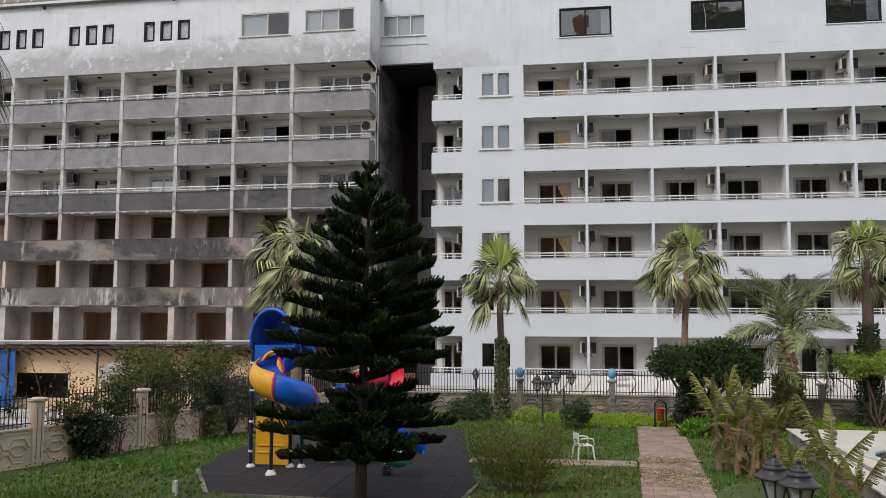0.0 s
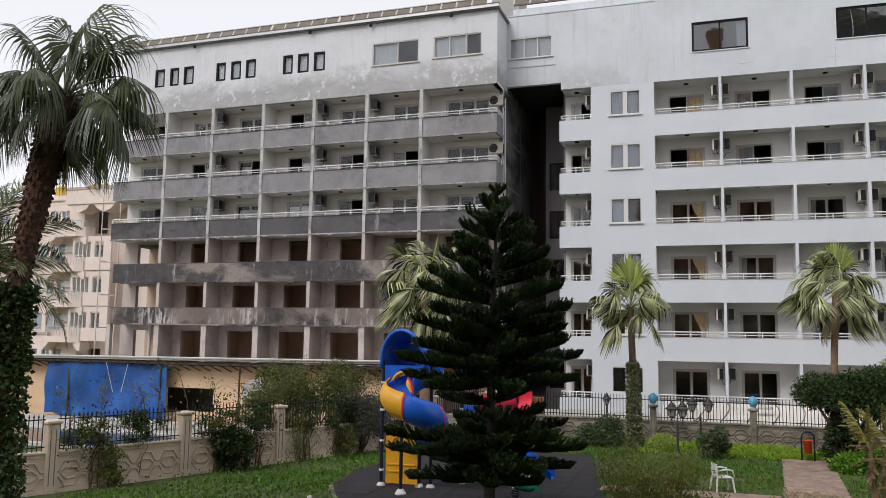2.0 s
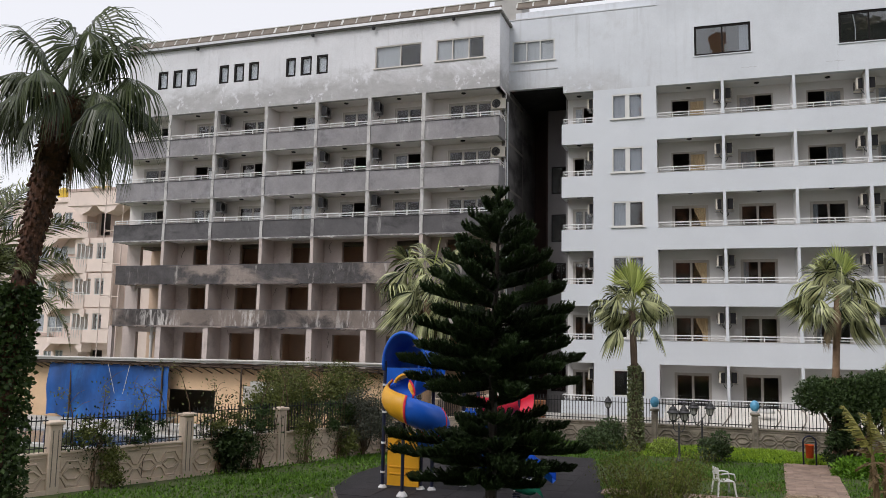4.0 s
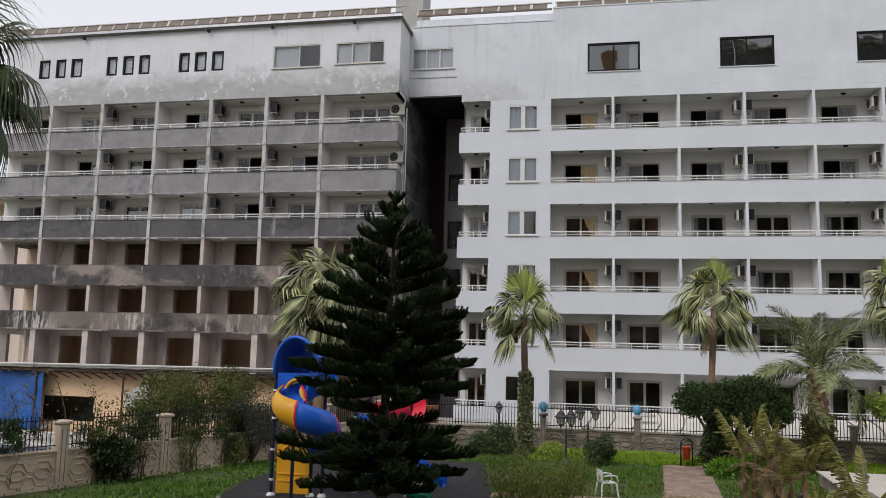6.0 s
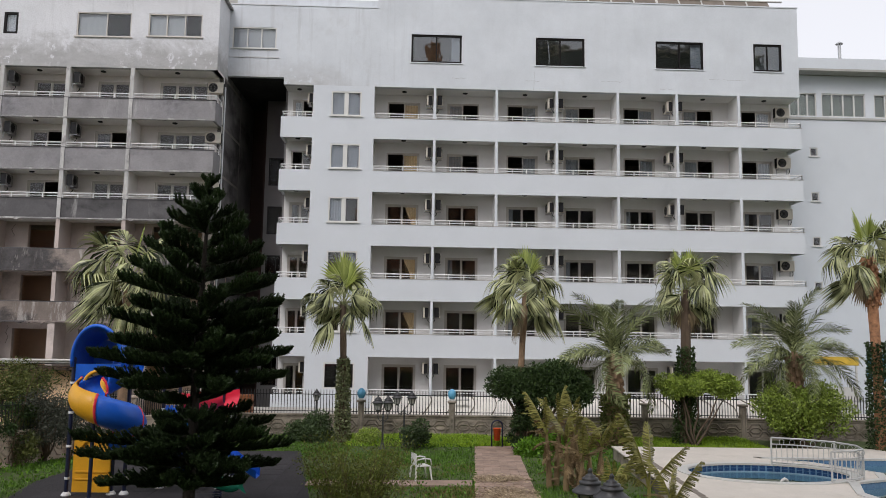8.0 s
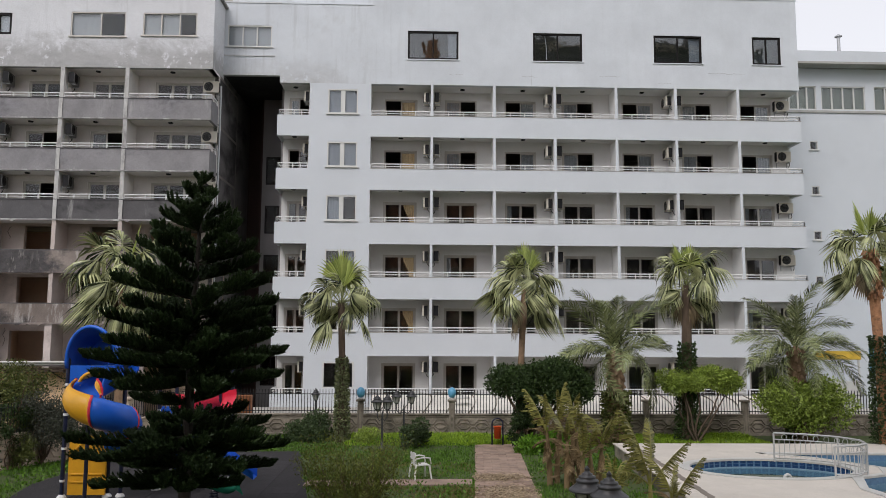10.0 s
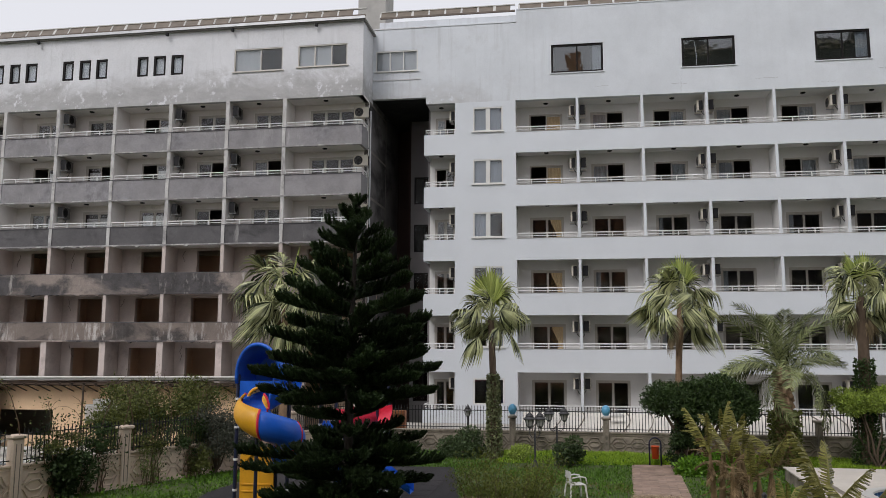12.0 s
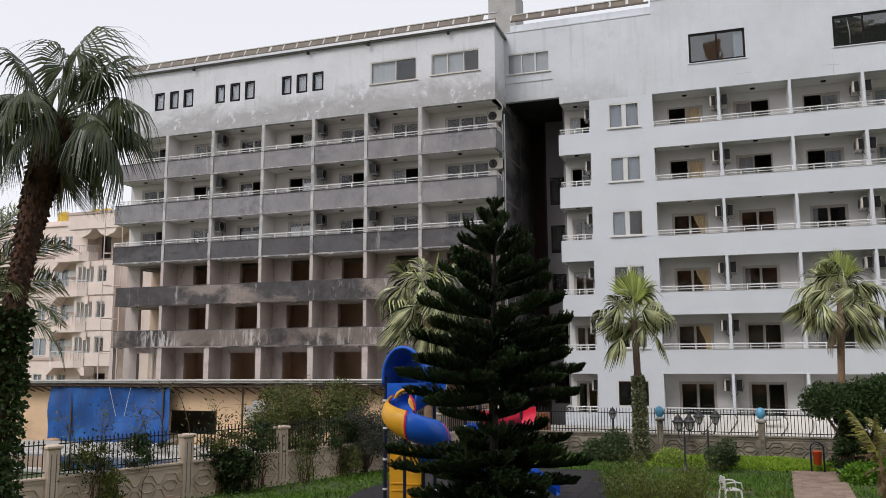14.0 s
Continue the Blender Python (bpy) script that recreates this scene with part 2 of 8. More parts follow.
def sooty(name, base, soot, pale, soot_at=(0.47, 0.50), pale_at=(0.56, 0.66), soot_scale=0.30, pale_scale=1.1, amount=0.75):
    """Burnt and weathered render: ragged-edged soot over the wall, runny pale streaks and flakes over both."""
    m = bpy.data.materials.new(name)
    m.use_nodes = True
    n, l = m.node_tree.nodes, m.node_tree.links
    b = n["Principled BSDF"]
    b.inputs["Roughness"].default_value, b.inputs["Specular IOR Level"].default_value = 0.92, 0.3
    geo = n.new("ShaderNodeNewGeometry")

    def noise(scale, detail, rough, stretch=(1, 1, 1), distortion=0.0, seed=0.0):
        mp = n.new("ShaderNodeMapping")
        mp.inputs["Scale"].default_value, mp.inputs["Location"].default_value = stretch, (seed, seed * 0.7, 0)
        l.new(geo.outputs["Position"], mp.inputs["Vector"])
        x = n.new("ShaderNodeTexNoise")
        for key, val in (("Scale", scale), ("Detail", detail), ("Roughness", rough), ("Distortion", distortion)):
            x.inputs[key].default_value = val
        l.new(mp.outputs["Vector"], x.inputs["Vector"])
        return x.outputs["Fac"]

    def ramp(fac, lo, hi, a=0.0, c=1.0):
        r = n.new("ShaderNodeMapRange")
        for key, val in zip(range(1, 5), (lo, hi, a, c)):
            r.inputs[key].default_value = val
        l.new(fac, r.inputs[0])
        return r.outputs[0]

    def mix(fac, a, c):
        x = n.new("ShaderNodeMix")
        x.data_type = 'RGBA'
        l.new(fac, x.inputs[0])
        for sock, val in ((6, a), (7, c)):
            if isinstance(val, tuple):
                x.inputs[sock].default_value = (*val, 1)
            else:
                l.new(val, x.inputs[sock])
        return x.outputs[2]

    grain = noise(16, 5, 0.6)
    wall = mix(ramp(noise(0.9, 6, 0.65), 0.3, 0.7), tuple(c * 0.78 for c in base), tuple(c * 1.18 for c in base))
    black = mix(ramp(noise(1.7, 6, 0.7, seed=3.0), 0.35, 0.7), soot, tuple(c * 2.2 for c in soot))
    edge = noise(soot_scale, 9, 0.62, (1, 1, 1.7), 0.4, 7.0)
    col = mix(ramp(edge, *soot_at), wall, black)
    col = mix(ramp(edge, soot_at[0] - 0.035, soot_at[0] - 0.005, 0.0, 0.35), col, col)
    runs = noise(pale_scale, 8, 0.7, (2.2, 2.2, 0.45), 0.3, 11.0)
    where = noise(0.33, 3, 0.5, (1, 1, 0.6), 0.0, 23.0)
    both = n.new("ShaderNodeMath")
    both.operation = 'MULTIPLY'
    l.new(ramp(runs, *pale_at, 0.0, amount), both.inputs[0])
    l.new(ramp(where, 0.42, 0.58), both.inputs[1])
    col = mix(both.outputs[0], col, pale)
    col = mix(ramp(grain, 0.35, 0.7, 0.0, 0.3), col, tuple(c * 0.5 for c in base))
    l.new(col, b.inputs["Base Color"])
    bp = n.new("ShaderNodeBump")
    bp.inputs["Strength"].default_value, bp.inputs["Distance"].default_value = 0.4, 0.02
    l.new(grain, bp.inputs["Height"])
    l.new(bp.outputs["Normal"], b.inputs["Normal"])
    return m


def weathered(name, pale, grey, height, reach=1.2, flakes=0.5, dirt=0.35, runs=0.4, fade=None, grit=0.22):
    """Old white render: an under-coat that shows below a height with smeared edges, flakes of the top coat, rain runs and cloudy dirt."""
    m = bpy.data.materials.new(name)
    m.use_nodes = True
    n, l = m.node_tree.nodes, m.node_tree.links
    b = n["Principled BSDF"]
    b.inputs["Roughness"].default_value, b.inputs["Specular IOR Level"].default_value = 0.9, 0.3
    geo = n.new("ShaderNodeNewGeometry")
    sep = n.new("ShaderNodeSeparateXYZ")
    l.new(geo.outputs["Position"], sep.inputs[0])

    def noise_(scale, detail, rough, stretch=(1, 1, 1), seed=0.0, warp=0.0):
        mp = n.new("ShaderNodeMapping")
        mp.inputs["Scale"].default_value, mp.inputs["Location"].default_value = stretch, (seed, seed * 0.7, seed * 0.3)
        l.new(geo.outputs["Position"], mp.inputs["Vector"])
        x = n.new("ShaderNodeTexNoise")
        for key, val in (("Scale", scale), ("Detail", detail), ("Roughness", rough), ("Distortion", warp)):
            x.inputs[key].default_value = val
        l.new(mp.outputs["Vector"], x.inputs["Vector"])
        return x.outputs["Fac"]

    def ramp(fac, lo, hi, a=0.0, c=1.0):
        r = n.new("ShaderNodeMapRange")
        for key, val in zip(range(1, 5), (lo, hi, a, c)):
            r.inputs[key].default_value = val
        l.new(fac, r.inputs[0])
        return r.outputs[0]

    def math_(op, a, c):
        x = n.new("ShaderNodeMath")
        x.operation = op
        for k, val in ((0, a), (1, c)):
            if isinstance(val, (int, float)):
                x.inputs[k].default_value = val
            else:
                l.new(val, x.inputs[k])
        return x.outputs[0]

    def mix(fac, a, c):
        x = n.new("ShaderNodeMix")
        x.data_type = 'RGBA'
        l.new(fac, x.inputs[0])
        for sock, val in ((6, a), (7, c)):
            if isinstance(val, tuple):
                x.inputs[sock].default_value = (*val, 1)
            else:
                l.new(val, x.inputs[sock])
        return x.outputs[2]

    top = mix(ramp(noise_(0.5, 6, 0.65), 0.3, 0.7), tuple(c * 0.90 for c in pale), tuple(min(0.9, c * 1.05) for c in pale))
    spots = ramp(noise_(0.9, 9, 0.75, (1, 1, 0.7), 5.0), 0.53, 0.72, 0.0, dirt)
    if fade:
        # the repainted part: dirt thins out along x
        spots = math_('MULTIPLY', spots, ramp(sep.outputs["X"], *fade, 1.0, 0.22))
    top = mix(spots, top, grey)
    top = mix(math_('MULTIPLY', ramp(noise_(2.6, 5, 0.6, (1.6, 1.6, 0.10), 9.0), 0.52, 0.68, 0.0, runs), ramp(noise_(0.35, 3, 0.5, (1, 1, 0.4), 31.0), 0.42, 0.62) if not fade else ramp(sep.outputs["X"], *fade, 0.8, 0.12)), top, tuple(c * 0.8 for c in grey))
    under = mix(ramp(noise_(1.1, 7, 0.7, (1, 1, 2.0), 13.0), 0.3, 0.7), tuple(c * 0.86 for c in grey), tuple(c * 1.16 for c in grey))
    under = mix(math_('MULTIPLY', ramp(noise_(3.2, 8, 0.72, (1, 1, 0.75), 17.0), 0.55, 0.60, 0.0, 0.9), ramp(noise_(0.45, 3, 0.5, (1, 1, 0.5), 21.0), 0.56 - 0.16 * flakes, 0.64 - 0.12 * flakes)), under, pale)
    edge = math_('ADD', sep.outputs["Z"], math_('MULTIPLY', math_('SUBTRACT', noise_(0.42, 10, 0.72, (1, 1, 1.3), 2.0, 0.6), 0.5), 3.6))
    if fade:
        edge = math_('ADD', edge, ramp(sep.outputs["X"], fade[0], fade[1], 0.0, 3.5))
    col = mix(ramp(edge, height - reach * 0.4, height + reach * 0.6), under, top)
    grain = noise_(15, 5, 0.6)
    col = mix(ramp(grain, 0.4, 0.75, 0.0, grit), col, tuple(c * 0.6 for c in grey))
    l.new(col, b.inputs["Base Color"])
    bp = n.new("ShaderNodeBump")
    bp.inputs["Strength"].default_value, bp.inputs["Distance"].default_value = 1.4 * grit, 0.02
    l.new(grain, bp.inputs["Height"])
    l.new(bp.outputs["Normal"], b.inputs["Normal"])
    return m


M_WHITE = material("white_render", (0.65, 0.68, 0.72), 0.85, vary=0.04, scale=0.5, fine=25, bump=0.1, stain=(0.54, 0.565, 0.605), spread=(0.58, 0.85))
M_BALCONY = material("warm_white_balcony_render", (0.78, 0.77, 0.76), 0.85, vary=0.04, scale=0.8, fine=25, bump=0.1, stain=(0.68, 0.66, 0.64), spread=(0.58, 0.85))
M_WHITE_WORN = weathered("worn_white_render", (0.66, 0.665, 0.685), (0.43, 0.43, 0.44), 18.55, 1.4, 0.6, 0.55, 0.5)
M_WHITE_PATCHY = weathered("patchy_white_render", (0.65, 0.68, 0.72), (0.50, 0.505, 0.52), 17.95, 1.5, 0.7, 0.6, 0.4, (-4.5, 1.5), 0.10)
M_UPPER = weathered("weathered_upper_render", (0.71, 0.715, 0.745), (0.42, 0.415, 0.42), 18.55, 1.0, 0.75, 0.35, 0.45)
M_PILASTER = material("worn_pilaster_render", (0.50, 0.49, 0.48), 0.9, vary=0.2, scale=2.2, fine=16, bump=0.35, stain=(0.26, 0.25, 0.25), spread=(0.50, 0.62), stretch=(1, 1, 0.6), stain_scale=1.6)
M_GREY = sooty("grey_render", (0.285, 0.275, 0.285), (0.16, 0.155, 0.165), (0.52, 0.515, 0.51), (0.50, 0.62), (0.56, 0.66), 0.5, 1.1, 0.55)
M_DARKGREY = sooty("dark_grey_render", (0.125, 0.12, 0.125), (0.052, 0.05, 0.052), (0.44, 0.43, 0.42), (0.48, 0.60), (0.60, 0.70), 0.5, 1.1, 0.6)
M_SOOT = sooty("sooty_render", (0.28, 0.235, 0.21), (0.045, 0.043, 0.045), (0.50, 0.47, 0.44), (0.44, 0.53), (0.56, 0.66), 0.26, 1.2, 0.7)
M_FLAKED = sooty("flaking_sooty_render", (0.20, 0.165, 0.145), (0.04, 0.036, 0.035), (0.60, 0.57, 0.54), (0.52, 0.60), (0.50, 0.60), 0.22, 1.5, 0.85)
M_INNER = material("pinkish_inner_plaster", (0.53, 0.455, 0.42), 0.9, vary=0.12, scale=1.0, fine=18, bump=0.25, stain=(0.30, 0.25, 0.225), spread=(0.54, 0.75))
M_INNER_UP = material("pale_inner_plaster", (0.77, 0.735, 0.715), 0.9, vary=0.07, scale=1.0, fine=18, bump=0.2, stain=(0.50, 0.47, 0.455), spread=(0.58, 0.8))
# plaster darkened so that rooms behind the glass look unlit
M_ROOM = material("dim_room_plaster", (0.20, 0.18, 0.165), 0.9, vary=0.15, scale=0.8)
# brown and near-black bases carry the deep shade of the shaft
M_BROWN = material("shaded_brown_wall", (0.035, 0.017, 0.015), 0.85, vary=0.25, scale=0.6)
M_SHADESOFFIT = material("shade_black_soffit", (0.016, 0.015, 0.016), 0.95, vary=0.35, scale=0.5, stain=(0.05, 0.048, 0.048), spread=(0.55, 0.7))
# soot streaks over a base darkened for the shade in the shaft
M_ENDWALL = sooty("shaded_sooty_end_wall", (0.17, 0.16, 0.16), (0.03, 0.028, 0.028), (0.25, 0.24, 0.235), (0.47, 0.60), (0.58, 0.70), 0.22, 0.8, 0.4)
M_TANROOM = material("tan_room_plaster", (0.62, 0.46, 0.34), 0.9, vary=0.15, scale=0.8)
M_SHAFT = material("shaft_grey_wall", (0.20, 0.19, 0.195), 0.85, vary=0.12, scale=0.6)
M_FRAME = material("bronze_aluminium", (0.52, 0.49, 0.45), 0.45, 0.1, vary=0.08, bump=0.02)
M_DARKFRAME = material("dark_brown_frame", (0.012, 0.010, 0.010), 0.6, vary=0.1, bump=0.02, spec=0.15)
M_WHITEFRAME = material("pale_window_frame", (0.66, 0.655, 0.63), 0.5, vary=0.05, bump=0.03)
M_RAIL = material("pale_painted_rail", (0.82, 0.82, 0.82), 0.45, 0.0, vary=0.08, bump=0.03)
M_GLASS = glass("window_glass", (0.93, 0.94, 0.94), 0.055)
M_SKYGLASS = glass("sky_reflecting_glass", (0.75, 0.78, 0.80), 0.12)
M_OLDGLASS = glass("dusty_window_glass", (0.82, 0.82, 0.82), 0.035)
# dark tint and weak mirror keep the shaft panes near black
M_DIMGLASS = glass("dark_shaft_glass", (0.7, 0.7, 0.7), 0.008)
M_CURTAIN = material("pale_curtain", (0.38, 0.405, 0.44), 0.9, vary=0.2, scale=6, stretch=(6, 6, 0.3))
# sheet behind the strip windows, coloured like sky mirrored in the glass
M_SKYTONE = material("blue_grey_sky_tone", (0.22, 0.245, 0.29), 0.9, vary=0.12, scale=2)
M_PALEBLIND = material("pale_grey_blind", (0.46, 0.49, 0.55), 0.9, vary=0.15, scale=2)
M_GREENBLIND = material("grey_green_blind", (0.16, 0.185, 0.165), 0.9, vary=0.2, scale=2)
# colour of a sunlit orange building as mirrored in the panes
M_PEACH = material("peach_reflection", (0.95, 0.64, 0.40), 0.9, vary=0.3, scale=5, stretch=(6, 6, 0.4))
M_ACGREY = material("weathered_enamel", (0.15, 0.145, 0.14), 0.55, vary=0.25, scale=4, bump=0.05)
M_AC = material("white_enamel", (0.56, 0.555, 0.53), 0.45, vary=0.08, bump=0.03)
M_ACDARK = material("dark_grille", (0.016, 0.016, 0.018), 0.6, vary=0.2, spec=0.2)
M_PANEL = material("brown_roof_panel", (0.16, 0.13, 0.10), 0.4, vary=0.25, scale=2)
M_ROOF = material("roof_felt", (0.22, 0.21, 0.20), 0.9, vary=0.2)
M_METAL = material("galvanised_metal", (0.45, 0.46, 0.47), 0.4, 0.7, vary=0.12)
M_CONCRETE = material("pale_concrete", (0.42, 0.41, 0.39), 0.9, vary=0.15, scale=1.5, fine=30, bump=0.3)
M_TILEROOF = material("red_roof_tile", (0.30, 0.085, 0.06), 0.8, vary=0.25, scale=4)
M_NET = material("white_net_curtain", (0.90, 0.91, 0.93), 0.9, vary=0.04, scale=6, stretch=(6, 6, 0.3))
M_EDGE = material("flaking_pale_edge", (0.55, 0.54, 0.53), 0.9, vary=0.2, scale=2.5, fine=18, bump=0.4, stain=(0.26, 0.25, 0.25), spread=(0.38, 0.50), stain_scale=1.3)


# ---- ground ----
def sheet(name, x0, x1, y0, y1, z, step, mat, lift=None):
    s = Shape()
    nx, ny = max(1, int((x1 - x0) / step)), max(1, int((y1 - y0) / step))
    for j in range(ny + 1):
        for i in range(nx + 1):
            x, y = x0 + (x1 - x0) * i / nx, y0 + (y1 - y0) * j / ny
            s.v.append((x, y, z + (lift(x, y) if lift else 0)))
    for j in range(ny):
        for i in range(nx):
            a = j * (nx + 1) + i
            s.f.append((a, a + 1, a + nx + 2, a + nx + 1))
    return s


M_SOIL = material("garden_soil_and_turf", (0.060, 0.085, 0.022), 0.95, vary=0.3, scale=0.7, fine=20, bump=0.5, stain=(0.10, 0.085, 0.05), spread=(0.55, 0.75), stain_scale=0.5)
ground = Shape()
E_ = [-900, -60, 60, 900]
for gx in range(3):
    for gy in range(3):
        ground.face(*[(E_[gx + i], E_[gy + j], 0.0) for i, j in ((0, 0), (1, 0), (1, 1), (0, 1))])
single("ground", ground, M_SOIL, "rough green garden ground with bare soil patches", "ground", kind="structure")


# ---- balconies, doors and windows ----
def sliding_door(building, x0, x1, y, z0, z1, leaves=2, opened=0, curtain=None, m=None, drawn=1.0, waist=0.0, pane=M_GLASS):
    """A framed sliding door in the opening; opened: -1 or 1 for the half that stands open."""
    fm = M_FRAME
    fr = Shape(m)
    t = 0.075
    fr.box(x0, x0 + t, y - 0.03, y + 0.07, z0, z1).box(x1 - t, x1, y - 0.03, y + 0.07, z0, z1)
    fr.box(x0 + t, x1 - t, y - 0.03, y + 0.07, z1 - t, z1).box(x0 + t, x1 - t, y - 0.03, y + 0.07, z0, z0 + t)
    door = part("sliding_door", fr, fm, building)
    w = (x1 - x0 - 2 * t) / leaves
    for k in range(leaves):
        if (opened < 0 and k == 0) or (opened > 0 and k == leaves - 1):
            continue
        a, b, yy = x0 + t + w * k, x0 + t + w * (k + 1), y + 0.005 + 0.03 * (k % 2)
        sash = Shape(m)
        q = 0.06
        sash.box(a, a + q, yy, yy + 0.025, z0 + t, z1 - t).box(b - q, b, yy, yy + 0.025, z0 + t, z1 - t)
        sash.box(a + q, b - q, yy, yy + 0.025, z1 - t - q, z1 - t).box(a + q, b - q, yy, yy + 0.025, z0 + t, z0 + t + q)
        part("sash", sash, fm, door)
        g = part("pane", Shape(m).box(a + q, b - q, yy + 0.01, yy + 0.016, z0 + t + q, z1 - t - q), pane, door)
        g.visible_shadow = False
    if curtain:
        a, b, mat_, lab = curtain
        c = Shape(m)
        n = 14
        xa, xb = x0 + (x1 - x0) * a, x0 + (x1 - x0) * b
        pts = [(xa + (xb - xa) * i / n, y + 0.085 + 0.012 * math.sin(i * 2.4)) for i in range(n + 1)]
        rows = 7
        for j in range(rows):
            ring = []
            for h in (j / rows, (j + 1) / rows):
                pull = 1 - waist * math.sin(math.pi * h) ** 2
                ring.append([(xb - (xb - p) * pull + 0.02 * waist * math.sin(9 * h), py, z0 + 0.05 + (z1 - 0.11 - z0) * drawn * h) for p, py in pts])
            for i in range(n):
                c.face(ring[0][i], ring[0][i + 1], ring[1][i + 1], ring[1][i])
        part("curtain", c, mat_, door, lab)
    return door


def railing(building, pts, z, m=None, posts=4):
    """A low double rail along pts (x, y) on a parapet top at z."""
    s = Shape(m)
    for (xa, ya), (xb, yb) in zip(pts, pts[1:]):
        for h, r in ((0.24, 0.028), (0.11, 0.018)):
            s.tube([(xa, ya, z + h), (xb, yb, z + h)], r, 6)
        n = posts if math.hypot(xb - xa, yb - ya) > 1.5 else 1
        for k in range(n + 1):
            f = k / n
            x, y = xa + (xb - xa) * f, ya + (yb - ya) * f
            s.box(x - 0.022, x + 0.022, y - 0.022, y + 0.022, z, z + 0.22)
    return part("railing", s, M_RAIL, building)


def fixed_window(building, x0, x1, y, z0, z1, mat, mullions, m=None, sill=True, bar=0.06, curtain=None, pane=None, cloth=None):
    fr = Shape(m)
    t = bar
    fr.box(x0, x0 + t, y - 0.04, y + 0.06, z0, z1).box(x1 - t, x1, y - 0.04, y + 0.06, z0, z1)
    fr.box(x0 + t, x1 - t, y - 0.04, y + 0.06, z1 - t, z1).box(x0 + t, x1 - t, y - 0.04, y + 0.06, z0, z0 + t)
    edges = [x0 + t]
    for f, w in mullions:
        c = x0 + (x1 - x0) * f
        fr.box(c - w / 2, c + w / 2, y - 0.03, y + 0.05, z0 + t, z1 - t)
        edges += [c - w / 2, c + w / 2]
    edges.append(x1 - t)
    win = part("window", fr, mat, building)
    for a, b in zip(edges[::2], edges[1::2]):
        g = part("pane", Shape(m).box(a, b, y + 0.005, y + 0.011, z0 + t, z1 - t), pane or M_GLASS, win)
        g.visible_shadow = False
    if sill:
        part("sill", Shape(m).box(x0 - 0.08, x1 + 0.08, y - 0.13, y - 0.04, z0 - 0.05, z0), mat, win)
    if curtain:
        a, b = curtain
        n, c = 10, Shape(m)
        xa, xb = x0 + (x1 - x0) * a, x0 + (x1 - x0) * b
        for i in range(n):
            p, r = xa + (xb - xa) * i / n, xa + (xb - xa) * (i + 1) / n
            c.face((p, y + 0.09 + 0.012 * (i % 2), z0), (r, y + 0.09 + 0.012 * ((i + 1) % 2), z0), (r, y + 0.09 + 0.012 * ((i + 1) % 2), z1), (p, y + 0.09 + 0.012 * (i % 2), z1))
        part("curtain", c, cloth or M_CURTAIN, win)
    return win


def ceiling_spot(building, x, y, z, m=None):
    part("ceiling_lamp", Shape(m).lathe([(0.10, -0.05), (0.13, -0.03), (0.13, 0.0)], x, y, z, 10), M_ACDARK, building)


# An outdoor unit, facing -y, hung by its back; origin at the middle of its back.
def make_ac(mat, label):
    ac = thing("air_conditioner", label, "air conditioner", group="balcony air conditioners")
    part("casing", Shape().cbox(-0.39, 0.39, -0.36, -0.08, -0.28, 0.28, 0.02), mat, ac)
    for r in (0.21, 0.15, 0.09):
        part("fan_guard", Shape().tube([(-0.11 + r * math.cos(a), -0.372, r * math.sin(a)) for a in [k * math.pi / 8 for k in range(17)]], 0.010, 4, False), M_ACDARK if mat is M_ACGREY else M_ACGREY, ac)
    part("fan_grille", Shape().tube([(-0.11, -0.361, 0), (-0.11, -0.366, 0)], 0.235, 20), M_ACDARK, ac)
    part("side_vent", Shape().box(-0.405, -0.391, -0.335, -0.085, -0.26, 0.26), M_ACDARK, ac, "dark louvred vent")
    # dark plate paints the shaded gap between unit and partition
    part("side_cover", Shape().box(0.391, 0.402, -0.27, -0.085, -0.26, 0.24), M_ACDARK, ac, "dark plate for the shaded gap behind the casing")
    part("pipe", Shape().tube([(0.36, -0.16, -0.28), (0.40, -0.12, -0.42), (0.38, -0.02, -0.52)], 0.018, 5), M_ACDARK, ac)
    for x in (-0.28, 0.28):
        part("bracket", Shape().box(x - 0.02, x + 0.02, -0.38, 0.0, -0.32, -0.285).box(x - 0.02, x + 0.02, -0.03, 0.0, -0.55, -0.32), M_METAL, ac)
    return ac


M_ACCASE = material("cream_enamel", (0.60, 0.555, 0.48), 0.45, vary=0.08, bump=0.03)
AC = make_ac(M_ACCASE, "cream outdoor air conditioning unit with a dark round fan grille")
AC_OLD = make_ac(M_ACGREY, "weathered grey outdoor air conditioning unit on a stained wall")
AC_OLD_SPOTS = []
AC_SPOTS = []

# ---- the white hotel wing ----
RF, RB = 40.59, 41.95
R_TOP = [3.40, 6.25, 9.055, 11.855, 14.655, 17.455]
R_BASE = [1.50] + [t - 1.70 for t in R_TOP[1:]]
R_FINS = [0.99, 4.25, 7.43, 10.67, 13.83, 17.16]
R_X0, R_X1 = -2.18, 20.48
hotel = thing("hotel_wing", "white rendered hotel wing, six storeys of recessed balconies", "building", (7, RF, 0))
top_holes = [(-0.30, 2.36, 18.83, 20.37), (6.30, 8.91, 18.83, 20.37), (12.73, 15.30, 18.83, 20.35), (18.02, 19.56, 18.83, 20.35)]
part("upper_wall", Shape().wall(-2.1, 20.46, 17.455, 22.40, RF, RF + 0.3, top_holes), M_WHITE_PATCHY, hotel)
part("worn_upper_wall", Shape().wall(-6.92, -2.1, 17.455, 21.72, RF, RF + 0.3), M_WHITE_PATCHY, hotel, "patchily repainted white wall")
part("parapet_coping", Shape().box(-2.1, 20.50, RF - 0.03, RF + 0.36, 22.40, 22.46), M_WHITE, hotel)
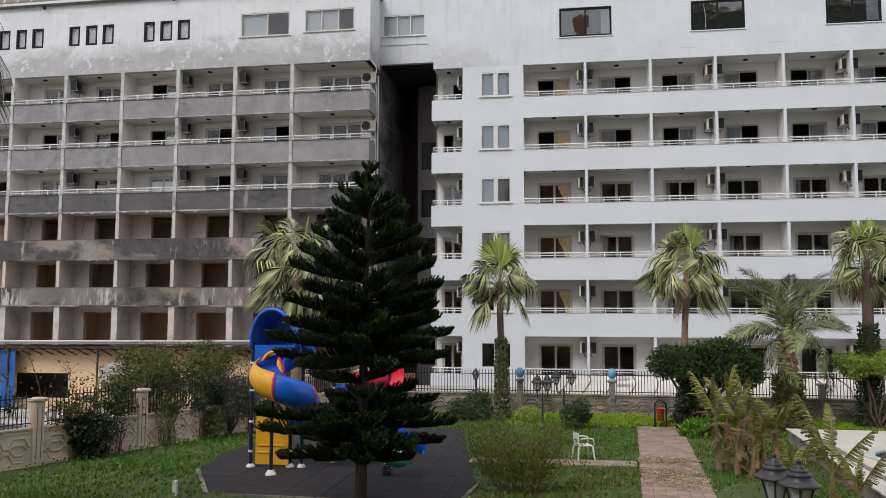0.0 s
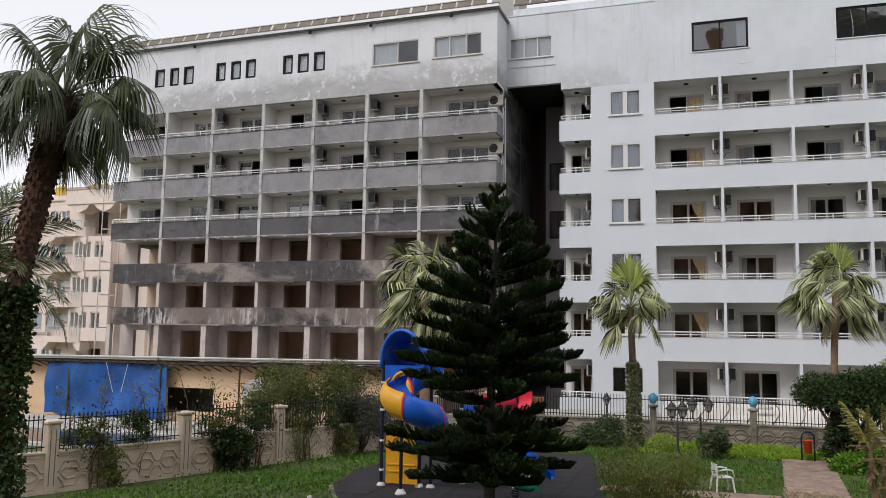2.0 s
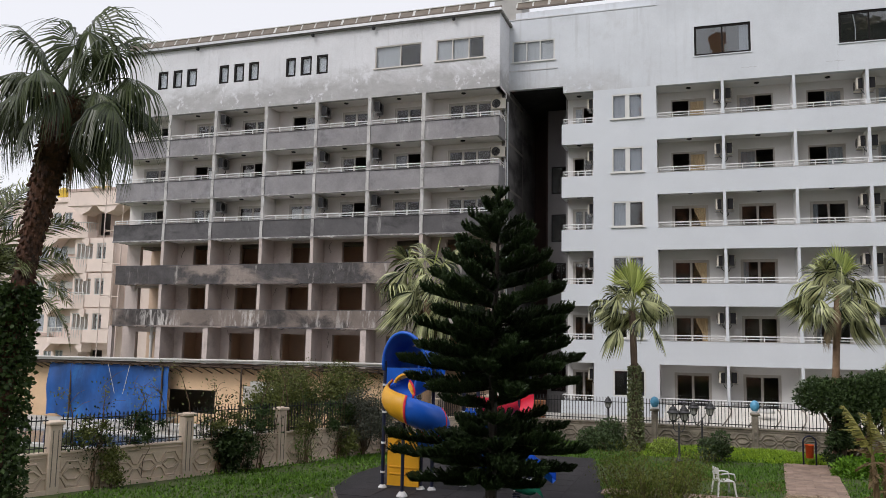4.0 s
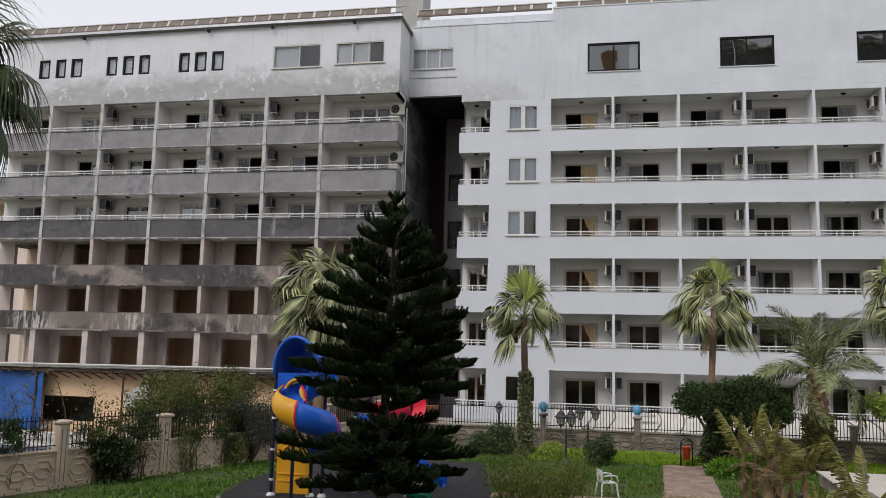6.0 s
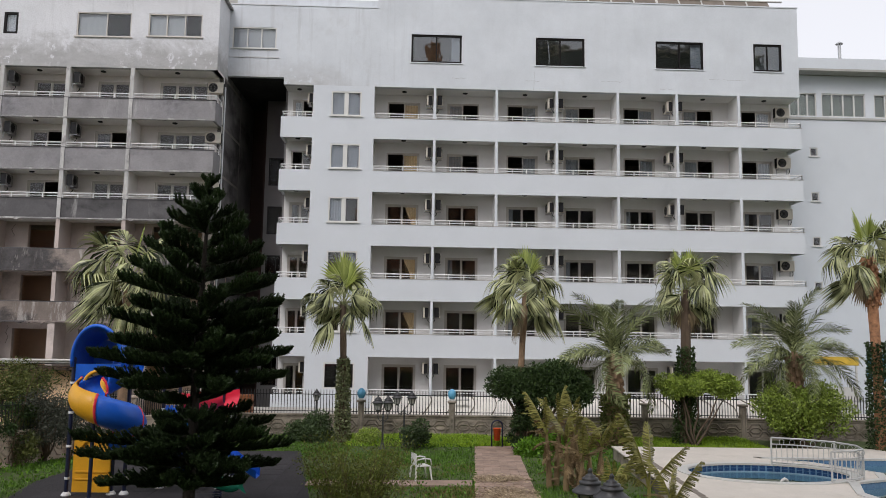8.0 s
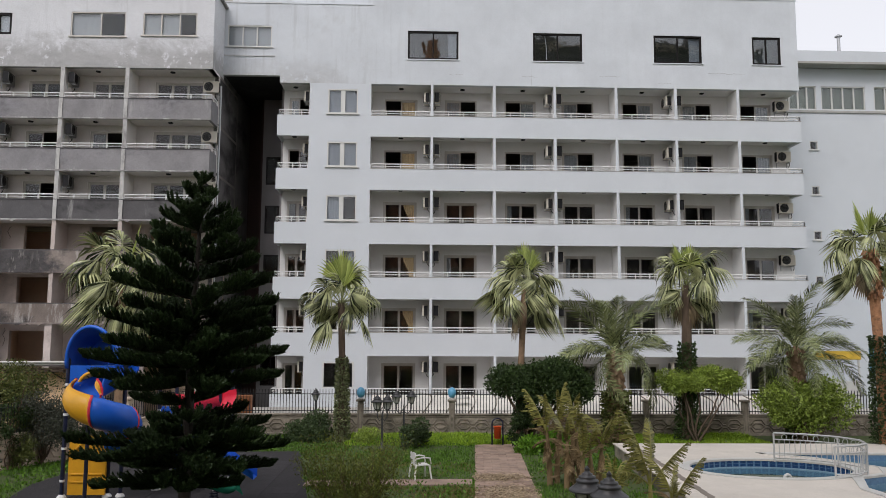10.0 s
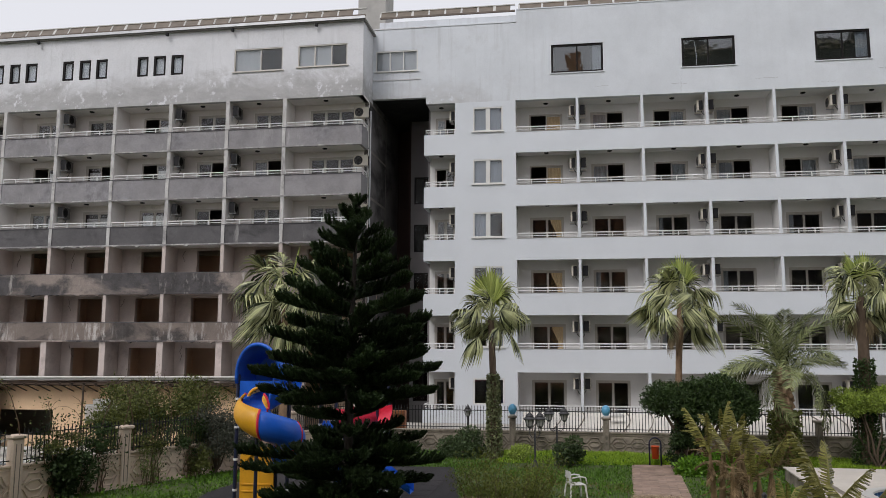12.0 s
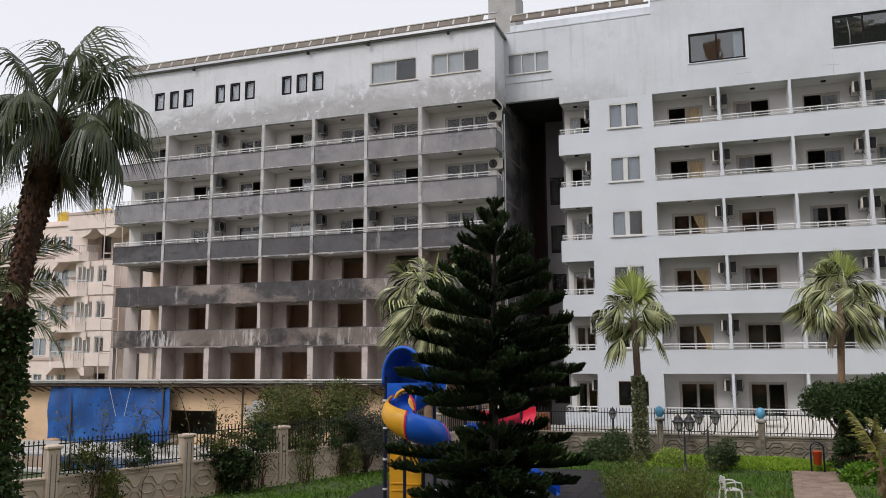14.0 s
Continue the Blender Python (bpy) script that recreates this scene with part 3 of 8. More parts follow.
part("parapet_coping", Shape().box(-6.92, -2.1, RF - 0.03, RF + 0.36, 21.72, 21.78), M_WHITE, hotel)
part("set_back_wall", Shape().box(-9.6, -2.0, RF + 0.4, RF + 0.6, 21.0, 22.3), M_WHITE_PATCHY, hotel)
for (a, b, c, d), cur in zip(top_holes, ((0.8, 1.0), None, (0.75, 1.0), None)):
    fixed_window(hotel, a, b, RF + 0.08, c, d, M_DARKFRAME, [(0.5, 0.07)], bar=0.10, sill=False, curtain=cur, pane=M_SKYGLASS)
    part("sill", Shape().box(a - 0.06, b + 0.06, RF - 0.05, RF + 0.03, c - 0.05, c - 0.003), M_WHITE, hotel)
part("hanging_cord", Shape().tube([(6.95 + 0.10 * math.sin(2.2 * q), RF + 0.20, 20.3 - 1.35 * q) for q in (0, 0.2, 0.4, 0.6, 0.8, 1.0)], 0.022, 5), M_NET, hotel, "white cord hanging behind the window")
# the solid strip with its column of windows
col_holes = [(-4.41, -2.85, t - 1.61, t - 0.30) for t in R_TOP]
part("window_strip_wall", Shape().wall(-5.36, R_X0, 0.6, 17.455, RF, RF + 0.25, col_holes), M_WHITE, hotel)
for k, (a, b, c, d) in enumerate(col_holes):
    # on the upper three floors the sheet paints the sky's reflection
    fixed_window(hotel, a, b, RF + 0.05, c, d, M_WHITEFRAME, [(0.5, 0.22)], bar=0.07, sill=k > 0, curtain=(0.0, 1.0) if k in (4, 5) else (0.0, 0.45) if k == 3 else (0.75, 1.0) if k in (1, 2) else None, cloth=M_SKYTONE)
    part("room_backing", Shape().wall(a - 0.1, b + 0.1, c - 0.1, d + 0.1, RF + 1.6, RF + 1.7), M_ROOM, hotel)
door_x = [(-1.53, 0.23), (1.70, 3.42), (4.93, 6.62), (8.02, 9.76), (11.30, 13.02), (14.53, 16.25), (17.79, 19.51)]
starts, ends = [R_X0] + [f + 0.065 for f in R_FINS], [f - 0.065 for f in R_FINS] + [R_X1]
for k in range(6):
    zt, zb = R_TOP[k], R_BASE[k]
    zf = zt - 2.52
    # parapet band down to the opening below, floor slab, back wall
    low = R_TOP[k - 1] if k else 0.55
    part("parapet", Shape().box(R_X0, R_X1, RF, RF + 0.14, low, zb), M_WHITE, hotel)
    part("parapet_end", Shape().box(R_X1 - 0.14, R_X1, RF + 0.14, RB, low, zb), M_WHITE, hotel)
    part("parapet_cap", Shape().box(R_X0, R_X1 + 0.02, RF - 0.015, RF + 0.155, zb, zb + 0.03), M_CONCRETE, hotel)
    part("balcony_slab", Shape().box(R_X0, R_X1 - 0.14, RF + 0.14, RB, zf - 0.14, zf), M_BALCONY, hotel)
    if k == 5:
        part("balcony_slab", Shape().box(R_X0, R_X1, RF + 0.30, RB, zt, zt + 0.14), M_BALCONY, hotel)
    holes = [(a, b, zf, zt - 0.40) for a, b in door_x]
    part("back_wall", Shape().wall(R_X0, R_X1 - 0.02, zf, zt + 0.14, RB, RB + 0.2, holes), M_BALCONY, hotel)
    for j, (a, b) in enumerate(door_x):
        opened = (-1 if j % 2 == 0 else 1) if k >= 4 else 0
        cur = None
        if j == 0 and k:
            # peach sheet behind the pane, painted reflection of a sunlit building
            cur = (0.52, 0.97, M_PEACH, "sunlit peach curtain") if k >= 4 else (0.58, 0.97, M_PEACH, "gathered peach curtain")
        elif k >= 4:
            cur = (0.5, 0.98, M_CURTAIN, "") if j % 2 == 0 else (0.02, 0.5, M_CURTAIN, "")
        elif k and (j + k) % 2:
            cur = (0.02, 0.22, M_CURTAIN, "")
        sliding_door(hotel, a, b, RB + 0.06, zf, zt - 0.40, 2, opened, cur, waist=0.55 if j == 0 and k < 4 else 0.0)
        x0, x1 = starts[j], ends[j]
        ceiling_spot(hotel, (x0 + x1) / 2, RF + 0.75, zt if k == 5 else zt + 0.13)
        rails = [(x0 + 0.02, RF + 0.07), (x1 - 0.02, RF + 0.07)] + ([(x1 - 0.07, RB - 0.05)] if j == 6 else [])
        railing(hotel, rails, zb + 0.03)
        if j == 6:
            AC_SPOTS.append(pose(19.98, RB, zt - 0.55))
        elif j % 2 == 0:
            AC_SPOTS.append(pose(x1, RF + 0.75, zt - 0.55, 0, 0, -90))
        else:
            AC_SPOTS.append(pose(x0, RF + 0.75, zt - 0.55, 0, 0, 90))
    for x in R_FINS:
        part("partition", Shape().box(x - 0.065, x + 0.065, RF + 0.05, RB, zb + 0.03, zt), M_BALCONY, hotel)
        part("partition_edge", Shape().box(x - 0.068, x + 0.068, RF + (0.002 if k else 0), RF + 0.05, zb + 0.03, zt), M_WHITE, hotel)
    part("side_reveal", Shape().box(R_X0 - 0.12, R_X0, RF + 0.25, RB, zf, zt), M_BALCONY, hotel)
    # the small corner balcony by the shaft
    part("parapet", Shape().box(-7.0, -5.36, RF, RF + 0.14, low, zb).box(-7.0, -6.86, RF + 0.14, RB, low, zb), M_WHITE, hotel)
    part("balcony_slab", Shape().box(-6.86, -5.36, RF + 0.14, RB, zf - 0.14, zf), M_BALCONY, hotel)
    if k == 5:
        part("balcony_slab", Shape().box(-6.9, -5.36, RF + 0.3, RB, zt, zt + 0.14), M_BALCONY, hotel)
    part("back_wall", Shape().wall(-6.9, -5.3, zf, zt + 0.14, RB, RB + 0.2, [(-6.62, -5.50, zf, zt - 0.40)]), M_BALCONY, hotel)
    part("side_reveal", Shape().box(-5.36, -5.24, RF + 0.25, RB, zf, zt), M_BALCONY, hotel)
    sliding_door(hotel, -6.62, -5.50, RB + 0.06, zf, zt - 0.40, 2, (1 if k == 5 else -1 if k == 4 else 0), (0.05, 0.5, M_CURTAIN, "") if k == 5 else None)
    ceiling_spot(hotel, -6.2, RF + 0.75, zt if k == 5 else zt + 0.13)
    railing(hotel, [(-6.93, RB - 0.05), (-6.93, RF + 0.07), (-5.38, RF + 0.07)], zb + 0.03)
    AC_SPOTS.append(pose(-5.36, RF + 0.85, zt - 0.55, 0, 0, -90))
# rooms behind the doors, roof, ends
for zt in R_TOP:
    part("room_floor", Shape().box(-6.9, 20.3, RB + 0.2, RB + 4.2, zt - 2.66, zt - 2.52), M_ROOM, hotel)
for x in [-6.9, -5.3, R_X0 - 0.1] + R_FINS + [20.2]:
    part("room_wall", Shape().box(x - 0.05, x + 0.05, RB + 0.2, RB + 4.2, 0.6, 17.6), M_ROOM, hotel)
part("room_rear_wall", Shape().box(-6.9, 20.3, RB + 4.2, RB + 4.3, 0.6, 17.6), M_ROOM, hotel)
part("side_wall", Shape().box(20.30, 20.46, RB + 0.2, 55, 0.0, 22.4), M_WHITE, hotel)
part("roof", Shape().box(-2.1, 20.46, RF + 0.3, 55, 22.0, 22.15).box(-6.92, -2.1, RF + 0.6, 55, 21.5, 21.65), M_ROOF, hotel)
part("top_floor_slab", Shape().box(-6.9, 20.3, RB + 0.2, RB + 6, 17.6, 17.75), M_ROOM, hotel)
part("plinth", Shape().box(-7.0, R_X0, RF + 0.0, RF + 0.2, -0.2, 0.6).box(R_X0, R_X1, RF + 0.02, RF + 0.2, -0.2, 0.55), M_WHITE, hotel)

# ---- the connecting bridge over the shaft ----
bridge = thing("bridge_block", "stained white top-floor bridge over a dark shaft", "building", (-8, RF, 0))
part("wall", Shape().wall(-9.90, -6.92, 17.83, 21.72, RF + 0.004, RF + 0.26, [(-9.69, -7.39, 19.35, 20.51)]), M_WHITE_PATCHY, bridge)
part("ledge", Shape().box(-9.86, -7.22, RF - 0.03, RF + 0.004, 18.84, 18.90), M_WHITE_WORN, bridge)
part("coping", Shape().box(-9.90, -6.92, RF - 0.03, RF + 0.29, 21.72, 21.78), M_WHITE_WORN, bridge)
# soffit coloured near black for the shade under the bridge
part("soffit", Shape().box(-9.90, -6.86, RF + 0.262, 52, 17.85, 18.0), M_SHADESOFFIT, bridge)
part("roof", Shape().box(-9.90, -6.94, RF + 0.3, 52, 21.5, 21.65), M_ROOF, bridge)
fixed_window(bridge, -9.69, -7.39, RF + 0.06, 19.35, 20.51, M_WHITEFRAME, [(0.34, 0.06), (0.66, 0.06)], bar=0.06, sill=True, curtain=(0, 1))
part("back_wall", Shape().box(-9.8, -8.55, 47.0, 47.2, 0, 17.85), M_BROWN, bridge, "brown shaft wall with the shaft's shade in its colour")
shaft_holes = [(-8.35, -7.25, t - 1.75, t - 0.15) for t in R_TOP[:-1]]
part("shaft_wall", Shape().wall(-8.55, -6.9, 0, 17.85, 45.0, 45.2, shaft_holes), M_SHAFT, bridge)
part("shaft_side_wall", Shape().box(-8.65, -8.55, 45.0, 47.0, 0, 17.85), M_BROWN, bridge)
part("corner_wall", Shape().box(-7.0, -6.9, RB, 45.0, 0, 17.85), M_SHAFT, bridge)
for a, b, c, d in shaft_holes:
    fixed_window(bridge, a, b, 45.08, c, d, M_DARKFRAME, [(0.5, 0.06)], sill=False, pane=M_DIMGLASS)
# dark sheet close behind the shaft windows, in place of unlit rooms
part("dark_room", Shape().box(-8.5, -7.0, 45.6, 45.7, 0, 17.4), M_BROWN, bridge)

# ---- the gutted grey wing ----
LM = Matrix.Translation((0, 38.35, 0)) @ Matrix.Rotation(radians(-0.58), 4, 'Z')
L_TOP = [4.88, 7.32, 9.84, 12.25, 14.83, 17.40]
L_BASE = [1.2, 5.84, 8.38, 10.83, 13.34, 15.84]
L_FINS = [-30.05, -26.85, -23.50, -20.30, -17.10, -13.97]
L_X0, L_X1, LB = -33.65, -9.84, 1.30
old = thing("derelict_wing", "weathered grey hotel wing with soot stains and gutted lower balconies", "building", tuple(LM @ Vector((-21, 0, 0))))


def lpart(name, shape, mat, label=""):
    shape.m = LM
    return part(name, shape, mat, old, label)


trip = [(-22.37, -21.74), (-21.43, -20.73), (-20.42, -19.72), (-26.79, -26.14), (-25.79, -25.11), (-24.80, -24.13), (-31.08, -30.38), (-30.01, -29.37), (-29.04, -28.33)]
l_holes = [(a, b, 19.02, 20.12) for a, b in trip] + [(-16.85, -14.17, 18.97, 20.22), (-13.33, -10.68, 19.05, 20.22)]
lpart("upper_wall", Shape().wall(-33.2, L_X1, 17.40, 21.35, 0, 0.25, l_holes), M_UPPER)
for a, b, c, d in l_holes[:9]:
    fixed_window(old, a, b, 0.06, c, d, M_DARKFRAME, [], m=LM, bar=0.11, sill=False, curtain=(0, 1), cloth=M_PALEBLIND)
fixed_window(old, *l_holes[9][:2], 0.06, *l_holes[9][2:], M_FRAME, [(0.55, 0.06)], m=LM, sill=True, curtain=(0.0, 0.55))
fixed_window(old, *l_holes[10][:2], 0.06, *l_holes[10][2:], M_FRAME, [(0.34, 0.06), (0.68, 0.06)], m=LM, sill=True, curtain=(0.0, 0.7))
# the slanted end wall of the top floor and the end wall below
end = Shape(LM)
for a, b in (((L_X1, 0), (L_X1 - 0.03, 2.30)),):
    end.face((a[0], a[1], 17.40), (b[0], b[1], 17.40), (b[0], b[1], 21.35), (a[0], a[1], 21.35))
    end.face((a[0], a[1] + 0.25, 17.40), (a[0], a[1] + 0.25, 21.35), (b[0] - 0.1, b[1], 21.35), (b[0] - 0.1, b[1], 17.40))
    end.face((a[0], a[1], 17.40), (a[0] - 0.3, a[1] + 0.25, 17.40), (b[0] - 0.1, b[1], 17.40), (b[0], b[1], 17.40))
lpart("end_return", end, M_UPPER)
lpart("end_wall", Shape().box(-10.04, -9.842, LB, 14, 0, 17.40).box(-10.10, -9.86, 2.31, 14, 17.40, 17.95), M_ENDWALL, "soot-streaked end wall, its base darkened for the shaft's shade")
lpart("roof", Shape().box(-33.4, L_X1 + 0.12, -0.18, 12, 21.35, 21.47), M_ROOF)
lpart("gutter", Shape().box(-33.4, L_X1 + 0.12, -0.26, -0.18, 21.40, 21.54), M_METAL, "dented metal gutter")
bands = [None, M_FLAKED, M_SOOT, M_DARKGREY, M_GREY, M_GREY]
l_starts, l_ends = [L_X0] + [f + 0.09 for f in L_FINS], [f - 0.09 for f in L_FINS] + [L_X1]
for k in range(6):
    zt, zb, whole = L_TOP[k], L_BASE[k], k >= 3
    zf = zb - 0.85
    inner = M_INNER_UP if whole else M_INNER
    if k:
        x0 = L_X0 + 0.12 * (5 - k) * (k < 3) - (0.15 if k == 1 else 0)
        low = L_TOP[k - 1]
        lpart("parapet", Shape().box(x0, L_X1, -0.02 * (k < 3), 0.14, low, zb), bands[k], "soot-blackened flaking parapet" if k < 3 else "")
        lpart("parapet_end", Shape().box(L_X1 - 0.14, L_X1, 0.14, LB, low, zb), bands[k])
        lpart("parapet_end", Shape().box(x0, x0 + 0.14, 0.14, LB, low, zb), bands[k])
        lpart("parapet_cap", Shape().box(x0 - 0.02, L_X1 + 0.02, -0.03, 0.16, zb, zb + 0.035), M_DARKGREY)
        lpart("balcony_slab", Shape().box(x0 + 0.14, L_X1 - 0.14, 0.14, LB, low, low + 0.12), inner)
        rag, rr = Shape(), random.Random(90 + k)
        steps = int((L_X1 - x0) / 0.13)
        drop = [(0.012 + (0.09 if k < 4 else 0.03) * rr.random() ** 14) for _ in range(steps + 1)]
        for q in range(steps):
            xa, xb = x0 + (L_X1 - x0) * q / steps, x0 + (L_X1 - x0) * (q + 1) / steps
            za, zb_ = low - drop[q], low - drop[q + 1]
            rag.face((xa, -0.05, za), (xb, -0.05, zb_), (xb, -0.05, low + 0.05), (xa, -0.05, low + 0.05))
            rag.face((xa, -0.05, low + 0.05), (xb, -0.05, low + 0.05), (xb, -0.021, low + 0.06), (xa, -0.021, low + 0.06))
            rag.face((xa, 0.10, za), (xb, 0.10, zb_), (xb, -0.05, zb_), (xa, -0.05, za))
        lpart("drip_edge", rag, M_SOOT if k < 3 else M_EDGE, "spalled lower edge of the parapet")
    if k == 5:
        lpart("balcony_slab", Shape().box(-33.2, L_X1, 0.25, LB, zt, zt + 0.12), M_INNER_UP)
    holes, wide = [], []
    for j, (a, b) in enumerate(zip(l_starts, l_ends)):
        if j == 6:
            d = (-13.03, -10.54)
        else:
            d = (a + 0.85, b - 0.45) if whole else (a + 0.95, b - 0.06) if j == 0 else (a + 0.64 + 0.22 * ((j * 3 + k) % 3), b - 0.12)
        wide.append(d)
        top = zt - 0.30 if whole else zt - 0.14 - 0.18 * (k == 0)
        holes.append((*d, zf, top))
    lpart("back_wall", Shape().wall(L_X0, L_X1, zf if k else 0, zt + 0.1, LB, LB + 0.2, holes), inner)
    for j, (a, b) in enumerate(zip(l_starts, l_ends)):
        d = wide[j]
        if whole:
            opened = {0: 1, 1: 0, 2: 0, 3: -1, 4: 0, 5: 0, 6: 0}[j] if k == 5 else (0, -1, 1, -1, 1, 1, 0)[j] if k == 4 else (1, 0, 0, 0, 1, 0, 0)[j]
            span = {5: {2: (0.74, 0.97, 0.76), 3: (0.52, 0.97, 0.80)}, 4: {1: (0.55, 0.97, 0.86), 2: (0.10, 0.48, 0.84), 3: (0.52, 0.97, 0.84), 5: (0.05, 0.5, 0.95)}, 3: {1: (0.60, 0.97, 0.86), 2: (0.10, 0.97, 0.84), 3: (0.08, 0.97, 0.88)}}[k].get(j)
            cur = (*span[:2], M_CURTAIN if j == 5 else M_NET, "") if span else None
            sliding_door(old, *d, LB + 0.06, zf, zt - 0.30, 3 if j == 6 else 2, opened, cur, m=LM, drawn=span[2] if span else 1.0, pane=M_GLASS if j in (1, 3) else M_OLDGLASS)
            railing(old, [(a + 0.02, 0.07), (b - 0.02, 0.07)] + ([(b - 0.05, LB - 0.05)] if j == 6 else []), zb + 0.035, LM)
            ceiling_spot(old, (a + b) / 2 - 0.1, 0.6, zt if k == 5 else zt + 0.0, LM)
            if j == 6:
                AC_SPOTS.append(LM @ pose(-10.15, LB, zt - 0.60))
            elif j in (2, 4, 5):
                AC_OLD_SPOTS.append(LM @ pose(a, 0.55, zt - 0.46, 0, 0, 96))
        else:
            # chases and hanging cables left in the gutted walls
            if (j, k) in ((1, 2), (2, 2), (4, 2), (2, 1), (3, 1), (5, 1), (2, 0), (4, 0)):
                rr = random.Random(10 * j + k)
                xs = [a + rr.uniform(0.3, 0.55)]
                for q in range(7):
                    xs.append(xs[-1] + rr.uniform(-0.09, 0.10))
                drop = rr.uniform(0.05, 0.13)
                c = Shape(LM).tube([(x, LB - 0.03, zt - rr.uniform(0.15, 0.2) - drop * q) for q, x in enumerate(xs)], rr.uniform(0.008, 0.013), 5)
                part("loose_cable", c, M_ACDARK, old)
            rim = Shape(LM)
            rim.box(d[0] - 0.05, d[0] + 0.03, LB - 0.02, LB + 0.22, zf, holes[j][3]).box(d[0] - 0.05, d[1] + 0.03, LB - 0.02, LB + 0.22, holes[j][3], holes[j][3] + 0.06)
            part("broken_door_surround", rim, M_INNER, old)
    for x in L_FINS:
        w = 0.09 if k else 0.16
        lpart("partition", Shape().box(x - w, x + w, 0.003 if k else 0.05, LB, zb + 0.035 if k else 0.0, zt), inner)
        lpart("partition_edge", Shape().box(x - w - 0.006, x + w + 0.006, -0.012 if k else 0.03, 0.001 if k else 0.048, zb + 0.035 if k else 0.0, zt), M_PILASTER if whole else M_INNER)
        if whole:
            lpart("pilaster", Shape().box(x - w, x + w, -0.045, -0.021, L_TOP[k - 1] + 0.05, zb - 0.004), M_PILASTER)
    if k == 0:
        lpart("column", Shape().box(L_X0 + 0.05, L_X0 + 0.3, 0.05, 0.3, 0, zt), M_INNER)
lpart("waste_pipe", Shape().tube([(-30.95, 0.6, 0.2), (-30.95, 0.6, 4.86)], 0.085, 10).tube([(-30.95, 0.6, 4.15), (-30.95, 0.6, 4.35)], 0.13, 10), M_AC, "white plastic waste pipe")
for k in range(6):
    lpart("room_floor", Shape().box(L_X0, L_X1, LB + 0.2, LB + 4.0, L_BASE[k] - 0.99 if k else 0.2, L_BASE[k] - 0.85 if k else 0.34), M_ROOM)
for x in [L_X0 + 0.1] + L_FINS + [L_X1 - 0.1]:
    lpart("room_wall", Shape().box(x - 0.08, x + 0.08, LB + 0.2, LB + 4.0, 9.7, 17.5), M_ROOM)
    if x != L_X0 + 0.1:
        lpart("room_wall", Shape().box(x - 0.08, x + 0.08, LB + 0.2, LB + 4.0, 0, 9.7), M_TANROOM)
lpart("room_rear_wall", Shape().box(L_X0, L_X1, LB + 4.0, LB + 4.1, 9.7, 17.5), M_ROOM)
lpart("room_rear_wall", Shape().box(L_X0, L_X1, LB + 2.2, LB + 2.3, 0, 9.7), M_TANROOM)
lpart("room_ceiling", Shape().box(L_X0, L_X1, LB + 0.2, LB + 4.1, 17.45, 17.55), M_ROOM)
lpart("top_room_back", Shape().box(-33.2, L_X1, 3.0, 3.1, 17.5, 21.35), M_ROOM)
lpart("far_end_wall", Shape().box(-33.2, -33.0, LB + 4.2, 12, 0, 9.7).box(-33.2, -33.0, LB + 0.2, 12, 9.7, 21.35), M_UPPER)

# the row of tilted panels along both roof edges, in white frames
def roof_panels(building, x0, x1, y, z, pitch, m=None, tall=0.5):
    n = int((x1 - x0) / pitch)
    for k in range(n):
        a, b = x0 + k * pitch, x0 + (k + 1) * pitch
        p = Shape(m)
        f = [(a + 0.05, y, z), (b - 0.05, y, z), (b - 0.05, y + 0.22, z + tall), (a + 0.05, y + 0.22, z + tall)]
        p.face(*f).face(*[(q[0], q[1] + 0.04, q[2]) for q in reversed(f)])
        part("roof_panel", p, M_PANEL, building)
        wide = 0.07 if k % 5 == 2 else 0.03
        part("panel_bearer", Shape(m).face((a - wide, y - 0.03, z - 0.03), (a + wide, y - 0.03, z - 0.03), (a + wide, y + 0.20, z + tall), (a - wide, y + 0.20, z + tall)).face((a - wide, y + 0.01, z - 0.03), (a - wide, y + 0.24, z + tall), (a + wide, y + 0.24, z + tall), (a + wide, y + 0.01, z - 0.03)), M_AC, building)
    part("edge_rail", Shape(m).box(x0, x1, y + 0.18, y + 0.30, z + tall, z + tall + 0.05), M_AC, building)
    part("edge_board", Shape(m).box(x0, x1, y - 0.04, y + 0.06, z - 0.10, z - 0.02), M_WOODEDGE, building)


M_WOODEDGE = material("weathered_edge_board", (0.16, 0.13, 0.11), 0.8, vary=0.25, scale=2)
roof_panels(old, -33.3, -9.7, -0.2, 21.64, 0.85, LM, 0.38)
roof_panels(hotel, -2.0, 20.0, 41.1, 22.70, 1.25, None, 0.34)
roof_panels(hotel, -9.6, -2.2, 41.1, 22.66, 0.9, None, 0.36)
M_CRACK = material("hairline_crack", (0.46, 0.465, 0.48), 0.9)
rng = random.Random(3)
for x0, x1, z in ((5.7, 6.5, 17.98), (1.9, 2.6, 18.02), (9.8, 10.9, 18.05), (12.9, 13.6, 17.72), (15.6, 17.6, 18.30)):
    n = int((x1 - x0) / 0.12)
    part("plaster_crack", Shape().tube([(x0 + (x1 - x0) * k / n, RF, z + rng.uniform(-0.03, 0.03)) for k in range(n + 1)], 0.009, 4), M_CRACK, hotel)
part("plaster_crack", Shape().tube([(6.2 + rng.uniform(-0.03, 0.03), RF, 17.5 + 0.14 * k) for k in range(8)], 0.008, 4), M_CRACK, hotel)
for x in (-28.2, -20.6, -16.9, -12.3):
    part("eaves_lamp", Shape(LM).cbox(x - 0.07, x + 0.07, -0.32, -0.15, 21.12, 21.30, 0.02), M_ACDARK, old)
